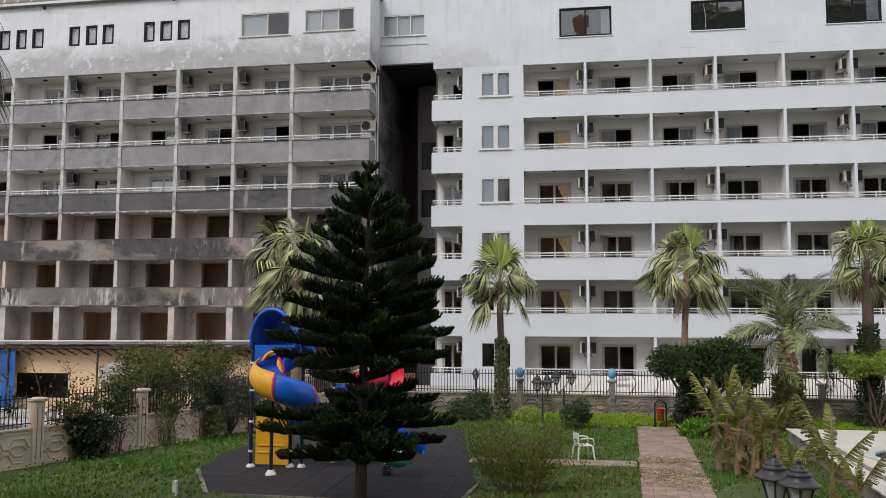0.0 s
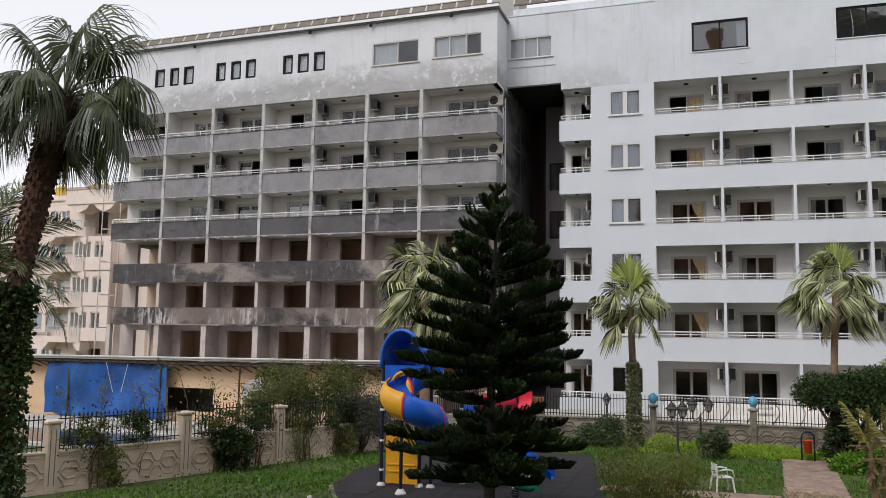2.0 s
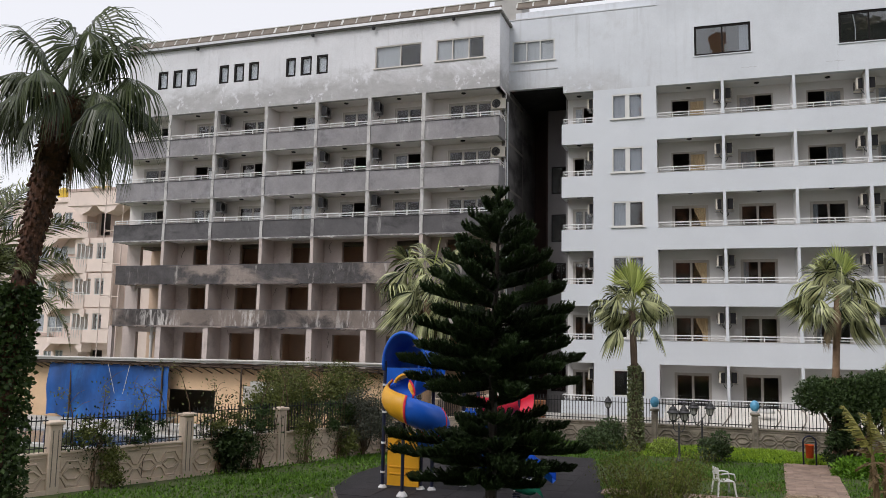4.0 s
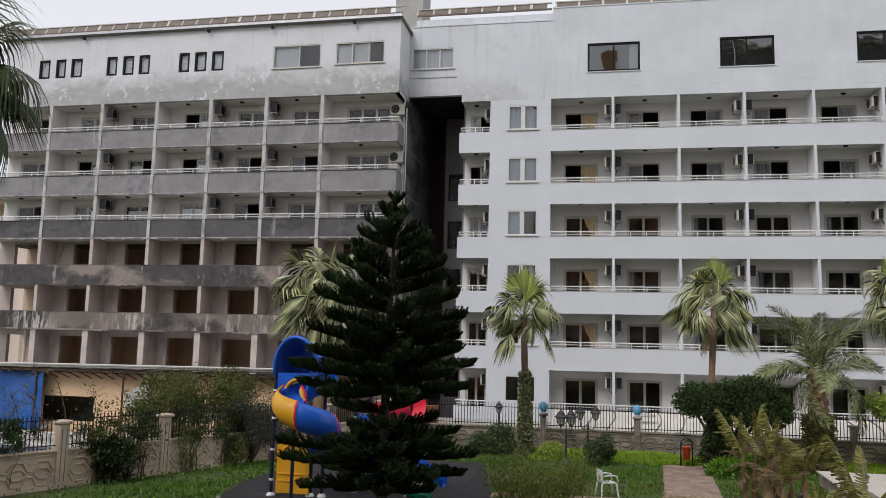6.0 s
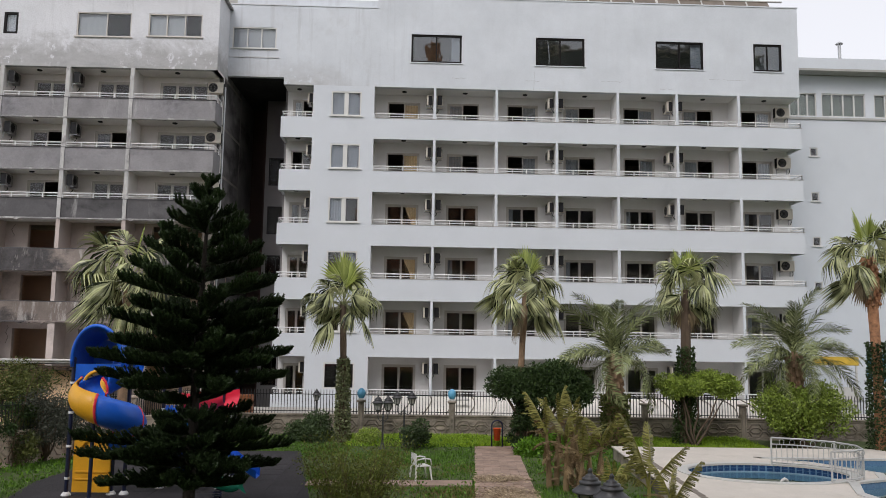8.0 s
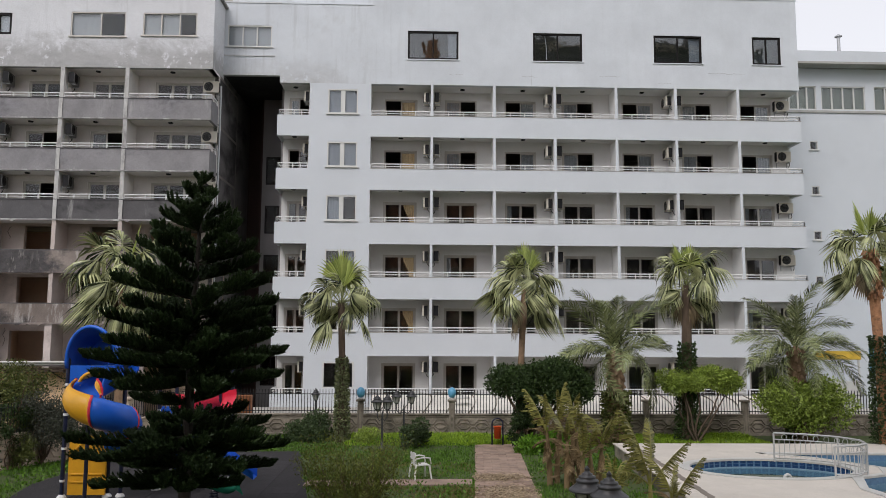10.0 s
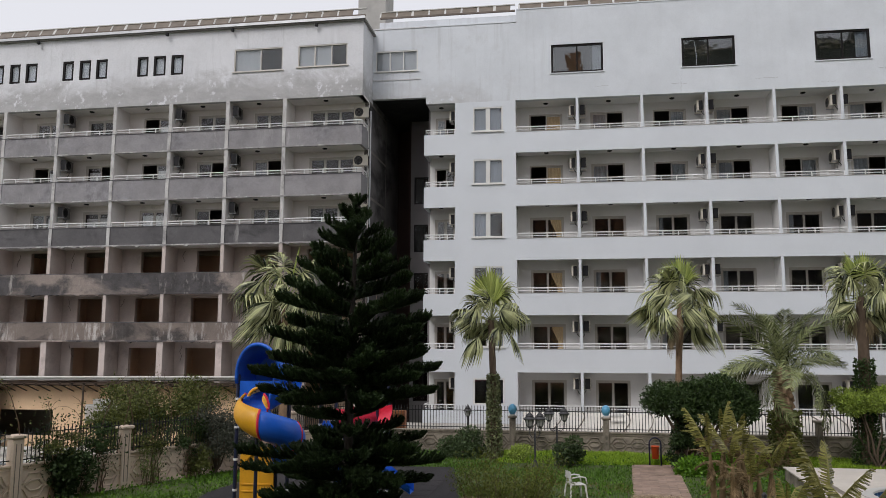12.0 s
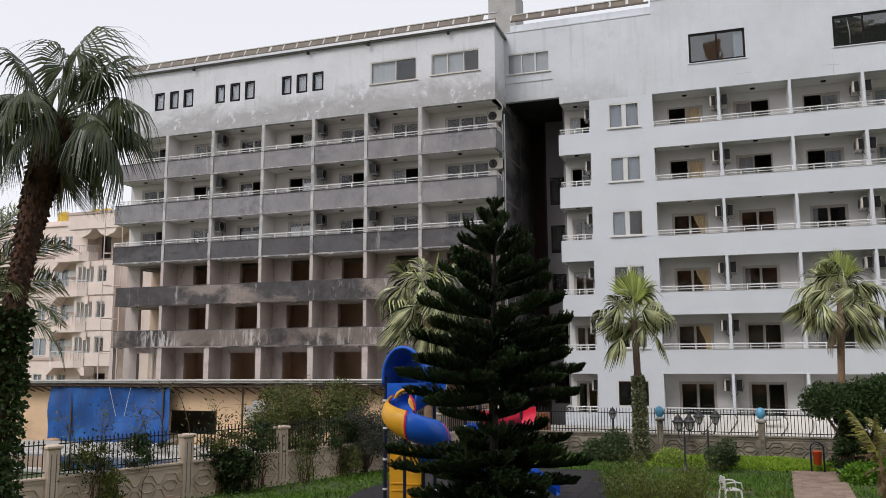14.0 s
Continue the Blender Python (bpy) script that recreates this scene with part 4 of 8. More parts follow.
part("stair_head", Shape().cbox(-11.1, -9.5, 42.0, 44.0, 21.0, 25.0, 0.02), M_CONCRETE, bridge, "grey concrete stair head")
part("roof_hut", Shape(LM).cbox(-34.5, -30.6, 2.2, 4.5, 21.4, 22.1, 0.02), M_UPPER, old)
part("hut_roof", Shape(LM).face((-34.8, 1.9, 22.95), (-30.3, 1.9, 22.95), (-32.0, 3.4, 23.42), (-33.4, 3.4, 23.42)).face((-30.3, 1.9, 22.95), (-30.3, 4.8, 22.95), (-32.0, 3.4, 23.42)).face((-34.8, 4.8, 22.95), (-34.8, 1.9, 22.95), (-33.4, 3.4, 23.42)).face((-30.3, 4.8, 22.95), (-34.8, 4.8, 22.95), (-33.4, 3.4, 23.42), (-32.0, 3.4, 23.42)), M_TILEROOF, old, "small red tiled roof")
part("downpipe", Shape(LM).tube([(-9.78, 1.5, 0.3), (-9.78, 1.5, 17.0)], 0.05, 6), M_METAL, old)

for master, spots in ((AC, AC_SPOTS), (AC_OLD, AC_OLD_SPOTS)):
    master.matrix_basis = spots[0]
    for m_ in spots[1:]:
        copy_thing(master, m_)


# ---- the building behind the camera, which the panes mirror ----
M_TERRA = material("terracotta_render", (0.55, 0.27, 0.15), 0.85, vary=0.15, scale=0.4, stain=(0.40, 0.22, 0.14), spread=(0.50, 0.62), stain_scale=0.2)
M_BUFF = material("buff_render", (0.58, 0.50, 0.41), 0.85, vary=0.12, scale=0.4, stain=(0.42, 0.36, 0.30), spread=(0.52, 0.7))
M_SLATE = material("dark_grey_render", (0.12, 0.118, 0.125), 0.85, vary=0.3, scale=0.3, stain=(0.22, 0.21, 0.21), spread=(0.5, 0.6))
M_ORANGE_PIER = material("orange_render", (0.92, 0.52, 0.24), 0.85, vary=0.1, scale=0.4)


def south_block(label, x0, x1, storeys, wall_mat, slab_mat, pitch):
    """A block of flats with a window and a balcony slab in every bay, facing +y."""
    b = thing("apartment_block", label, "building", ((x0 + x1) / 2, -15, 0), group="blocks opposite the hotel")
    n = max(1, int((x1 - x0) / pitch))
    w = (x1 - x0) / n
    top = 3.0 * storeys + 1.0
    holes = [(x0 + w * (k + f), x0 + w * (k + f) + w * 0.28, 3.0 * j + 0.9, 3.0 * j + 2.4) for j in range(storeys) for k in range(n) for f in (0.12, 0.56)]
    part("wall", Shape().wall(x0, x1, 0, top, -14.0, -13.6, holes), wall_mat, b)
    # one dark sheet behind all windows gives the dimness of the rooms
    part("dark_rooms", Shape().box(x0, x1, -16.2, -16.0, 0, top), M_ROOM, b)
    part("roof", Shape().box(x0, x1, -26.0, -14.0, top, top + 0.2), M_ROOF, b)
    part("cornice", Shape().box(x0 - 0.2, x1 + 0.2, -14.1, -13.2, top, top + 0.35), slab_mat, b)
    for j in range(1, storeys):
        part("balcony", Shape().box(x0 + 0.3, x1 - 0.3, -13.59, -12.9, 3.0 * j - 0.1, 3.0 * j + 0.1).box(x0 + 0.3, x1 - 0.3, -12.9, -12.8, 3.0 * j - 0.1, 3.0 * j + 0.65), slab_mat, b)
    return b


south_block("long low buff block of flats", -60, -7.2, 4, M_BUFF, M_TERRA, 5.2)
mid = south_block("terracotta block of flats with cream balconies", -7.0, 11.8, 11, M_TERRA, M_BUFF, 4.7)
part("pier", Shape().cbox(-1.3, 0.5, -13.4, -12.4, 0, 33, 0.1), M_ORANGE_PIER, mid, "bright orange pier")
part("stair_tower", Shape().cbox(1.2, 2.8, -17.0, -14.0, 34, 41.0, 0.1), M_TERRA, mid, "red stair tower on the roof")
tall = south_block("tall dark grey block of flats with a stepped roof", 12.0, 43.0, 13, M_SLATE, M_BUFF, 5.2)
for a, b, h in ((14, 17.5, 41.6), (18.5, 24, 40.6), (28, 33, 41.2), (34, 38, 42.4)):
    part("penthouse", Shape().cbox(a, b, -20.0, -14.2, 40, h, 0.1), M_SLATE, tall)

# ---- terrace, far wall and its fence ----
M_PAVE = material("terrace_paving", (0.46, 0.44, 0.40), 0.85, vary=0.12, scale=1.2, fine=30)
M_STONE = material("cast_stone", (0.37, 0.32, 0.26), 0.9, vary=0.22, scale=1.3, fine=26, bump=0.4, stain=(0.10, 0.088, 0.068), spread=(0.42, 0.62))
M_CREAM = material("cream_cast_stone", (0.70, 0.57, 0.455), 0.9, vary=0.15, scale=1.2, fine=26, bump=0.3, stain=(0.34, 0.26, 0.20), spread=(0.54, 0.78))
# ribs darker than their wall: shadow lines in the colour, the stone ones also stained
M_RELIEF = material("shaded_stained_stone_rib", (0.20, 0.17, 0.135), 0.9, vary=0.3, scale=1.5, fine=26, bump=0.4, stain=(0.08, 0.07, 0.055), spread=(0.5, 0.7))
M_RELIEF_CREAM = material("shaded_cream_rib", (0.57, 0.455, 0.36), 0.9, vary=0.2, scale=1.5, fine=26, bump=0.4)
M_IRON = material("black_iron", (0.025, 0.025, 0.027), 0.5, 0.3, vary=0.2, bump=0.05)
M_TARP = material("pale_tarpaulin", (0.78, 0.74, 0.68), 0.8, vary=0.08, scale=0.8, fine=12, bump=0.2, stain=(0.55, 0.50, 0.44), spread=(0.55, 0.8))
M_SEAM = material("seam", (0.20, 0.17, 0.14), 0.8)
M_BLUEBALL = material("blue_globe", (0.13, 0.42, 0.66), 0.35, vary=0.15, scale=5)
single("terrace", Shape().box(-9.5, 24, 36.6, RF, -0.1, 0.86), M_PAVE, "pale paved hotel terrace behind the wall", "terrace", kind="structure")

tarp = thing("tarpaulin", "pale tarpaulin laid in a slope over the terrace", "tarpaulin", (9, 38.5, 0.9))
s = Shape()
for i in range(47):
    for j in range(7):
        x, f = -1.9 + i * 0.48, j / 6
        s.v.append((x, 37.15 + 3.2 * f, 0.875 + 0.62 * f ** 0.8 + 0.05 * math.sin(x * 1.3 + f * 2) * math.sin(math.pi * f)))
for i in range(46):
    for j in range(6):
        a = i * 7 + j
        s.f.append((a, a + 7, a + 8, a + 1))
part("sheet", s, M_TARP, tarp, smooth=True)
for i in range(21):
    x = -1.6 + i * 1.05
    part("seam", Shape().tube([(x + 0.45 * math.sin(f * 2.2) + 0.1, 37.15 + 3.2 * f, 0.90 + 0.62 * f ** 0.8 + 0.05 * math.sin(x * 1.3 + f * 2) * math.sin(math.pi * f)) for f in (0.02, 0.2, 0.4, 0.6, 0.8, 0.98)], 0.028, 4), M_SEAM, tarp)


def relief(length, h):
    """Raised ribs on a panel along x, facing -y: elongated hexagons between two rails."""
    out = []
    n = max(1, round(length / 0.82))
    w, mid, hz = length / n, h * 0.47, h * 0.27
    for k in range(n):
        c, hx = w * (k + 0.5), w * 0.34
        ring = [(c - hx, mid), (c - hx * 0.45, mid + hz * 0.5), (c + hx * 0.45, mid + hz * 0.5), (c + hx, mid), (c + hx * 0.45, mid - hz * 0.5), (c - hx * 0.45, mid - hz * 0.5)]
        s = Shape()
        for p, q in zip(ring, ring[1:] + ring[:1]):
            s.tube([(p[0], -0.012, p[1]), (q[0], -0.012, q[1])], 0.030, 6)
        out.append(("relief_hexagon", s))
        for side in (-1, 1):
            pts = [(c - w * 0.5, mid + side * hz * 0.28), (c - w * 0.40, mid + side * hz * 0.28), (c - w * 0.20, mid + side * hz * 1.18), (c + w * 0.20, mid + side * hz * 1.18), (c + w * 0.40, mid + side * hz * 0.28), (c + w * 0.5, mid + side * hz * 0.28)]
            out.append(("relief_rib", Shape().tube([(x, -0.010, z) for x, z in pts], 0.030, 6)))
    for z in (h * 0.06, h * 0.90):
        out.append(("relief_rail", Shape().box(0, length, -0.022, 0.0, z, z + 0.035)))
    return out


PICKET = Shape().box(-0.011, 0.011, -0.011, 0.011, 0, 0.92)
PICKET.face((-0.03, 0, 0.92), (0.03, 0, 0.92), (0, 0, 1.02)).face((0, -0.03, 0.92), (0, 0.03, 0.92), (0, 0, 1.02))
PICKET = PICKET.mesh("picket", M_IRON)
PICKET_LONG = Shape().box(-0.013, 0.013, -0.013, 0.013, 0, 1.06).mesh("picket", M_IRON)


def walling(name, base, marks, h, post_h, mat, label, fence_label, picket, gap, post_w=0.34, globe=()):
    """A wall along local x with posts at the marks, ribbed panels between and an iron fence on top."""
    w = thing(name, label, "garden wall", tuple(base.translation), kind="")
    pts = []
    for a, b in zip(marks, marks[1:]):
        panel = part("panel", Shape(base).box(a + post_w / 2, b - post_w / 2, -0.08, 0.08, -0.1, h), mat, w)
        part("coping", Shape(base).cbox(a + post_w / 2, b - post_w / 2, -0.13, 0.13, h, h + 0.07, 0.015), mat, w)
        part("footing", Shape(base).box(a + post_w / 2, b - post_w / 2, -0.14, 0.10, -0.1, 0.12), mat, w)
        for nm, s in relief(b - a - post_w, h):
            s.m = base @ Matrix.Translation((a + post_w / 2, -0.08, 0))
            part(nm, s, M_RELIEF if mat is M_STONE else M_RELIEF_CREAM, panel)
        f = thing("iron_fence", fence_label, "fence", tuple(base @ Vector((a, 0, h + 0.07))), group="iron fence panels")
        for z in (0.10, 0.84):
            part("rail", Shape(base).box(a + post_w / 2, b - post_w / 2, -0.018, 0.018, h + 0.07 + z, h + 0.10 + z), M_IRON, f)
        n = int((b - a - post_w) / gap)
        for k in range(n):
            ob = new("picket", picket)
            ob.matrix_basis = base @ Matrix.Translation((a + post_w / 2 + gap * (k + 0.5), 0, h + 0.07))
            under(ob, f)
    for k, a in enumerate(marks):
        p = part("post", Shape(base).cbox(a - post_w / 2, a + post_w / 2, -post_w / 2, post_w / 2, -0.1, post_h - 0.1, 0.03), mat, w)
        part("post_cap", Shape(base).cbox(a - post_w / 2 - 0.06, a + post_w / 2 + 0.06, -post_w / 2 - 0.06, post_w / 2 + 0.06, post_h - 0.1, post_h, 0.025), mat, p)
        for g in (-0.07, 0.07):
            part("post_groove", Shape(base).box(a + g - 0.012, a + g + 0.012, -post_w / 2 - 0.008, -post_w / 2, 0.2, post_h - 0.25), M_SEAM, p)
    return w


FAR = Matrix.Translation((0, 36.5, 0))
walling("far_garden_wall", FAR, [-8.0, -2.19, 1.90, 6.2, 10.7, 15.23, 19.6, 24.0], 0.88, 1.58, M_STONE, "grey cast stone garden wall with hexagon relief", "black iron picket fence on the far wall", PICKET_LONG, 0.135, 0.27)
for x in (-2.19, 1.90):
    g = thing("globe_lamp", "blue painted globe lamp on a wall post", "lamp", (x, 36.5, 1.58), group="blue globe lamps")
    part("globe", Shape().lathe([(0.07, 0.04), (0.13, 0.09), (0.18, 0.20), (0.19, 0.30), (0.16, 0.41), (0.08, 0.49), (0.02, 0.51)], x, 36.5, 1.60, 16), M_BLUEBALL, g, smooth=True)
    part("collar", Shape().lathe([(0.14, 0), (0.14, 0.05), (0.08, 0.08)], x, 36.5, 1.58, 12), M_AC, g)
single("upturned_basin", Shape().lathe([(0.42, 0), (0.44, 0.05), (0.38, 0.13), (0.2, 0.18), (0.02, 0.19)], 2.4, 38.4, 1.45, 16, 1.0, 0.6), M_AC, "white upturned plastic basin on the tarpaulin", "basin", smooth=True)

P0, PD = Vector((-15.65, 21.4, 0)), Vector((0.4025, 0.9154, 0))
LEFT = Matrix.Translation(P0) @ Matrix.Rotation(math.atan2(PD.y, PD.x), 4, 'Z')
walling("side_garden_wall", LEFT, [-11.5, -7.75, -3.78, 0.28, 3.87, 7.8, 11.7, 15.4], 1.06, 1.97, M_CREAM, "cream cast stone garden wall with hexagon relief panels", "rusty black iron picket fence overgrown with creepers", PICKET, 0.125)

# ---- the low annex under the grey wing ----
M_TAN = material("tan_render", (0.74, 0.52, 0.33), 0.9, vary=0.12, scale=0.8, fine=20, stain=(0.28, 0.18, 0.11), spread=(0.56, 0.8))
M_BLUETARP = material("blue_tarpaulin", (0.006, 0.075, 0.29), 0.6, vary=0.5, scale=0.9, fine=5, bump=0.7, stretch=(1, 1, 0.5), stain=(0.02, 0.16, 0.45), spread=(0.52, 0.70))
M_SIDEWATER = material("dark_pool_water", (0.025, 0.05, 0.085), 0.12, vary=0.2, scale=2, bump=0.05)
M_WOOD = material("dark_timber", (0.07, 0.045, 0.03), 0.8, vary=0.3, scale=4, stretch=(1, 4, 1))
annex = thing("annex", "low tan rendered annex under a long lean-to roof", "building", (-24, 34, 0))
part("wall", Shape().wall(-37, -12.6, 0, 3.0, 33.75, 33.95, [(-25.45, -22.7, 0.6, 1.74)]), M_TAN, annex)
part("eaves_beam", Shape().box(-38.4, -12.9, 33.02, 33.14, 2.90, 2.98), M_WOOD, annex, "dark timber eaves beam")
part("eaves_board", Shape().box(-38.4, -12.9, 33.05, 33.75, 3.0, 3.03), M_WOOD, annex)
# dark sheet that gives the shade inside the opening
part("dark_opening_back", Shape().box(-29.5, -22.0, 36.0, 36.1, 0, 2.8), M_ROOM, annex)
part("roof_sheet", Shape().face((-38.5, 33.0, 3.14), (-12.9, 33.0, 3.30), (-12.9, 38.2, 2.98), (-38.5, 38.2, 2.90)).face((-38.5, 33.0, 3.08), (-38.5, 38.2, 2.84), (-12.9, 38.2, 2.92), (-12.9, 33.0, 3.24)), M_METAL, annex)
part("fascia", Shape().face((-38.5, 32.97, 3.00), (-12.9, 32.97, 3.17), (-12.9, 32.97, 3.33), (-38.5, 32.97, 3.17)).face((-38.5, 32.99, 3.00), (-38.5, 32.99, 3.17), (-12.9, 32.99, 3.33), (-12.9, 32.99, 3.17)), M_AC, annex)
part("gutter", Shape().tube([(-38.5, 32.93, 3.13), (-12.9, 32.93, 3.29)], 0.05, 6), M_AC, annex)
for k in range(44):
    x = -38.2 + k * 0.58
    z = 3.0
    part("rafter", Shape().box(x - 0.05, x + 0.05, 33.02, 33.74, z - 0.16, z), M_WOOD, annex)
    part("strut", Shape().tube([(x, 33.08, z - 0.10), (x + 0.22, 33.74, z - 0.42)], 0.028, 5), M_WOOD, annex)
for x in (-30.9, -25.35, -20.9, -16.2):
    part("roof_post", Shape().tube([(x, 33.15, 0), (x, 33.15, 3.05)], 0.045, 8), M_WOOD, annex)
cloth = Shape()
for i in range(33):
    for j in range(13):
        x, z = -32.4 + i * 0.2315, 2.85 - j * 0.225
        cloth.v.append((x, 33.2 + 0.07 * math.sin(x * 0.9 + j * 0.35) + 0.035 * math.sin(x * 2.3 - j * 0.5 + 0.8 * math.sin(x)) + 0.02 * math.sin(j * 0.9 + x * 3.1), z + (0.06 * math.sin(x * 1.1) + 0.10 * math.sin(x * 2.9)) * j / 12))
for i in range(32):
    for j in range(12):
        a = i * 13 + j
        cloth.f.append((a, a + 1, a + 14, a + 13))
bt = thing("blue_tarpaulin", "creased blue tarpaulin hung from the annex roof", "tarpaulin", (-28.7, 33.2, 0.2))
part("sheet", cloth, M_BLUETARP, bt, smooth=True)
part("top_hem", Shape().tube([(-32.4 + 0.2315 * i, 33.19 + 0.07 * math.sin((-32.4 + i * 0.2315) * 0.9) + 0.035 * math.sin((-32.4 + i * 0.2315) * 2.3), 2.85) for i in range(33)], 0.03, 5), M_BLUETARP, bt)
for k in range(9):
    x = -32.2 + 0.9 * k
    part("tie", Shape().tube([(x, 33.12, 2.84), (x + 0.03, 33.08, 2.95)], 0.012, 4), M_AC, bt, "white cord tie")
for x, dx in ((-28.55, 0.5), (-27.2, -0.35)):
    part("hanging_cord", Shape().tube([(x + dx * q, 33.05, 2.95 - 1.5 * q) for q in (0, 0.3, 0.6, 1.0)], 0.014, 4), M_AC, bt, "pale hanging cord")
box = thing("meter_cabinet", "white metal meter cabinet on the tan wall", "cabinet", (-20.1, 33.7, 1.6))
part("body", Shape().cbox(-21.0, -19.1, 33.52, 33.75, 1.22, 2.02, 0.02), M_AC, box)
part("door", Shape().cbox(-20.9, -20.1, 33.49, 33.52, 1.29, 1.95, 0.01), M_PAVE, box)
part("hood", Shape().cbox(-20.6, -19.7, 33.45, 33.75, 2.04, 2.27, 0.02), M_AC, box)
single("side_deck", Shape().box(-34, -16.5, 29.6, 33.5, -0.1, 0.12), M_PAVE, "pale paved deck beyond the side wall", "deck", kind="structure")
for k in range(4):
    L = thing("sun_lounger", "white plastic sun lounger on the side deck", "sun lounger", (-25.5 + 2.0 * k, 30.4, 0.12), group="white sun loungers")
    x = -25.5 + 2.0 * k
    part("bed", Shape().cbox(x - 0.85, x + 0.35, 30.1, 30.7, 0.42, 0.50, 0.02), M_AC, L)
    part("backrest", Shape().face((x + 0.35, 30.1, 0.50), (x + 0.35, 30.7, 0.50), (x + 0.95, 30.7, 0.80), (x + 0.95, 30.1, 0.80)).face((x + 0.35, 30.1, 0.46), (x + 0.95, 30.1, 0.76), (x + 0.95, 30.7, 0.76), (x + 0.35, 30.7, 0.46)), M_AC, L)
    for dx, dy in ((-0.75, 30.15), (-0.75, 30.65), (0.3, 30.15), (0.3, 30.65)):
        part("leg", Shape().box(x + dx - 0.03, x + dx + 0.03, dy - 0.03, dy + 0.03, 0.12, 0.42), M_AC, L)

side_pool = thing("side_pool", "dark blue side pool with a white coping", "pool", (-24, 27, 0))
part("coping", Shape().box(-31, -17.4, 24.9, 25.25, 0.0, 0.12).box(-31, -17.4, 29.15, 29.5, 0.0, 0.12).box(-31, -30.65, 25.25, 29.15, 0.0, 0.12).box(-17.75, -17.4, 25.25, 29.15, 0.0, 0.12), M_AC, side_pool)
part("water", Shape().face((-30.7, 25.2, 0.05), (-17.7, 25.2, 0.05), (-17.7, 29.2, 0.05), (-30.7, 29.2, 0.05)), M_SIDEWATER, side_pool)

# ---- neighbouring buildings ----
M_CREAMHOUSE = material("cream_render", (0.80, 0.67, 0.60), 0.9, vary=0.08, scale=0.6, stain=(0.56, 0.47, 0.40), spread=(0.56, 0.8))
M_PINKBAND = material("pinkish_beige_band", (0.55, 0.42, 0.37), 0.9, vary=0.12, scale=0.8)
M_YELLOW = material("yellow_tank", (0.62, 0.42, 0.05), 0.5, vary=0.15)
side = thing("side_building", "white rendered side building with a band of windows", "building", (27, 46, 0))
holes = [(22.0, 24.2, 18.05, 19.50), (24.5, 27.2, 18.05, 19.50), (27.75, 30.6, 18.05, 19.50), (31.1, 34.0, 18.05, 19.5)]
tiny = [(23.66, 24.16, z, z + 0.55) for z in (15.58, 12.85, 10.15, 7.50)]
part("wall", Shape().wall(20.5, 40, 0, 20.6, 46, 46.3, holes + tiny), M_WHITE, side)
part("cornice", Shape().box(20.5, 40, 45.15, 46.3, 20.75, 21.40), M_WHITE, side)
part("soffit", Shape().box(20.5, 40, 45.15, 46.0, 20.62, 20.746), M_CONCRETE, side)
part("string_course", Shape().box(20.5, 40, 45.93, 46.0, 17.85, 17.99), M_CONCRETE, side)
for a, b, c, d in holes:
    fixed_window(side, a, b, 46.08, c, d, M_WHITEFRAME, [(0.25, 0.09), (0.5, 0.09), (0.75, 0.09)], sill=False, curtain=(0, 1), cloth=M_GREENBLIND)
for a, b, c, d in tiny:
    fixed_window(side, a, b, 46.06, c, d, M_WHITEFRAME, [], sill=True)
part("room_backing", Shape().box(20.5, 40, 48.5, 48.6, 0, 21), M_ROOM, side)
part("roof", Shape().box(20.5, 40, 46.3, 56, 21.2, 21.35), M_ROOF, side)
part("flue", Shape().tube([(26.3, 47.0, 21.3), (26.3, 47.0, 23.0)], 0.10, 8).lathe([(0.22, 0), (0.22, 0.05), (0.02, 0.18)], 26.3, 47.0, 23.0, 10), M_METAL, side, "galvanised flue with a cowl")
part("eaves", Shape().box(20.3, 21.3, 44.4, 46.0, 21.9, 22.05), M_CONCRETE, side)
stall = thing("kiosk", "small yellow and blue kiosk with white lattice", "kiosk", (22.5, 41, 0))
part("fascia", Shape().cbox(20.9, 23.3, 41.0, 41.2, 3.3, 3.75, 0.02), M_YELLOW, stall)
part("panel", Shape().cbox(21.0, 23.2, 41.02, 41.1, 0.0, 2.2, 0.01), M_AC, stall)
for x in (20.95, 23.15):
    part("post", Shape().box(x, x + 0.08, 41.05, 41.13, 0, 3.3), M_AC, stall)
part("awning", Shape().cbox(24.6, 27.2, 40.8, 42.6, 2.5, 3.9, 0.05), M_BLUEBALL, stall, "blue canvas awning")

flats = thing("apartment_building", "cream stepped apartment building with curved balconies", "building", (-54, 58, 0))
f_rows = [1.4, 4.6, 7.7, 10.85, 14.0]
f_holes = []
for k, z in enumerate(f_rows):
    f_holes += [(-58.9, -57.9, z, z + 1.45), (-57.4, -56.5, z, z + 1.45), (-56.1, -55.2, z, z + 1.45)] if k % 2 == 0 else [(-59.3, -57.6, z - 0.1, z + 1.5), (-57.2, -55.4, z - 0.1, z + 1.5)]
f_holes += [(-63.5, -62.2, z, z + 1.45) for z in f_rows]
part("wall", Shape().wall(-68, -53.5, 0, 16.9, 58, 58.3, f_holes), M_CREAMHOUSE, flats)
part("cornice", Shape().box(-68, -53.5, 57.85, 58.3, 16.4, 16.6), M_CREAMHOUSE, flats)
for a, b, c, d in f_holes:
    fixed_window(flats, a, b, 58.08, c, d, M_WHITEFRAME, [(0.5, 0.08)], sill=True, curtain=(0, 1))
part("rear_wall", Shape().box(-68, -44, 61, 61.2, 0, 16.5), M_ROOM, flats)
part("recess_wall", Shape().wall(-53.5, -44, 0, 16.2, 59.2, 59.5, [(-53.2, -51.9, z - 0.6, z + 1.5) for z in f_rows]), M_CREAMHOUSE, flats)
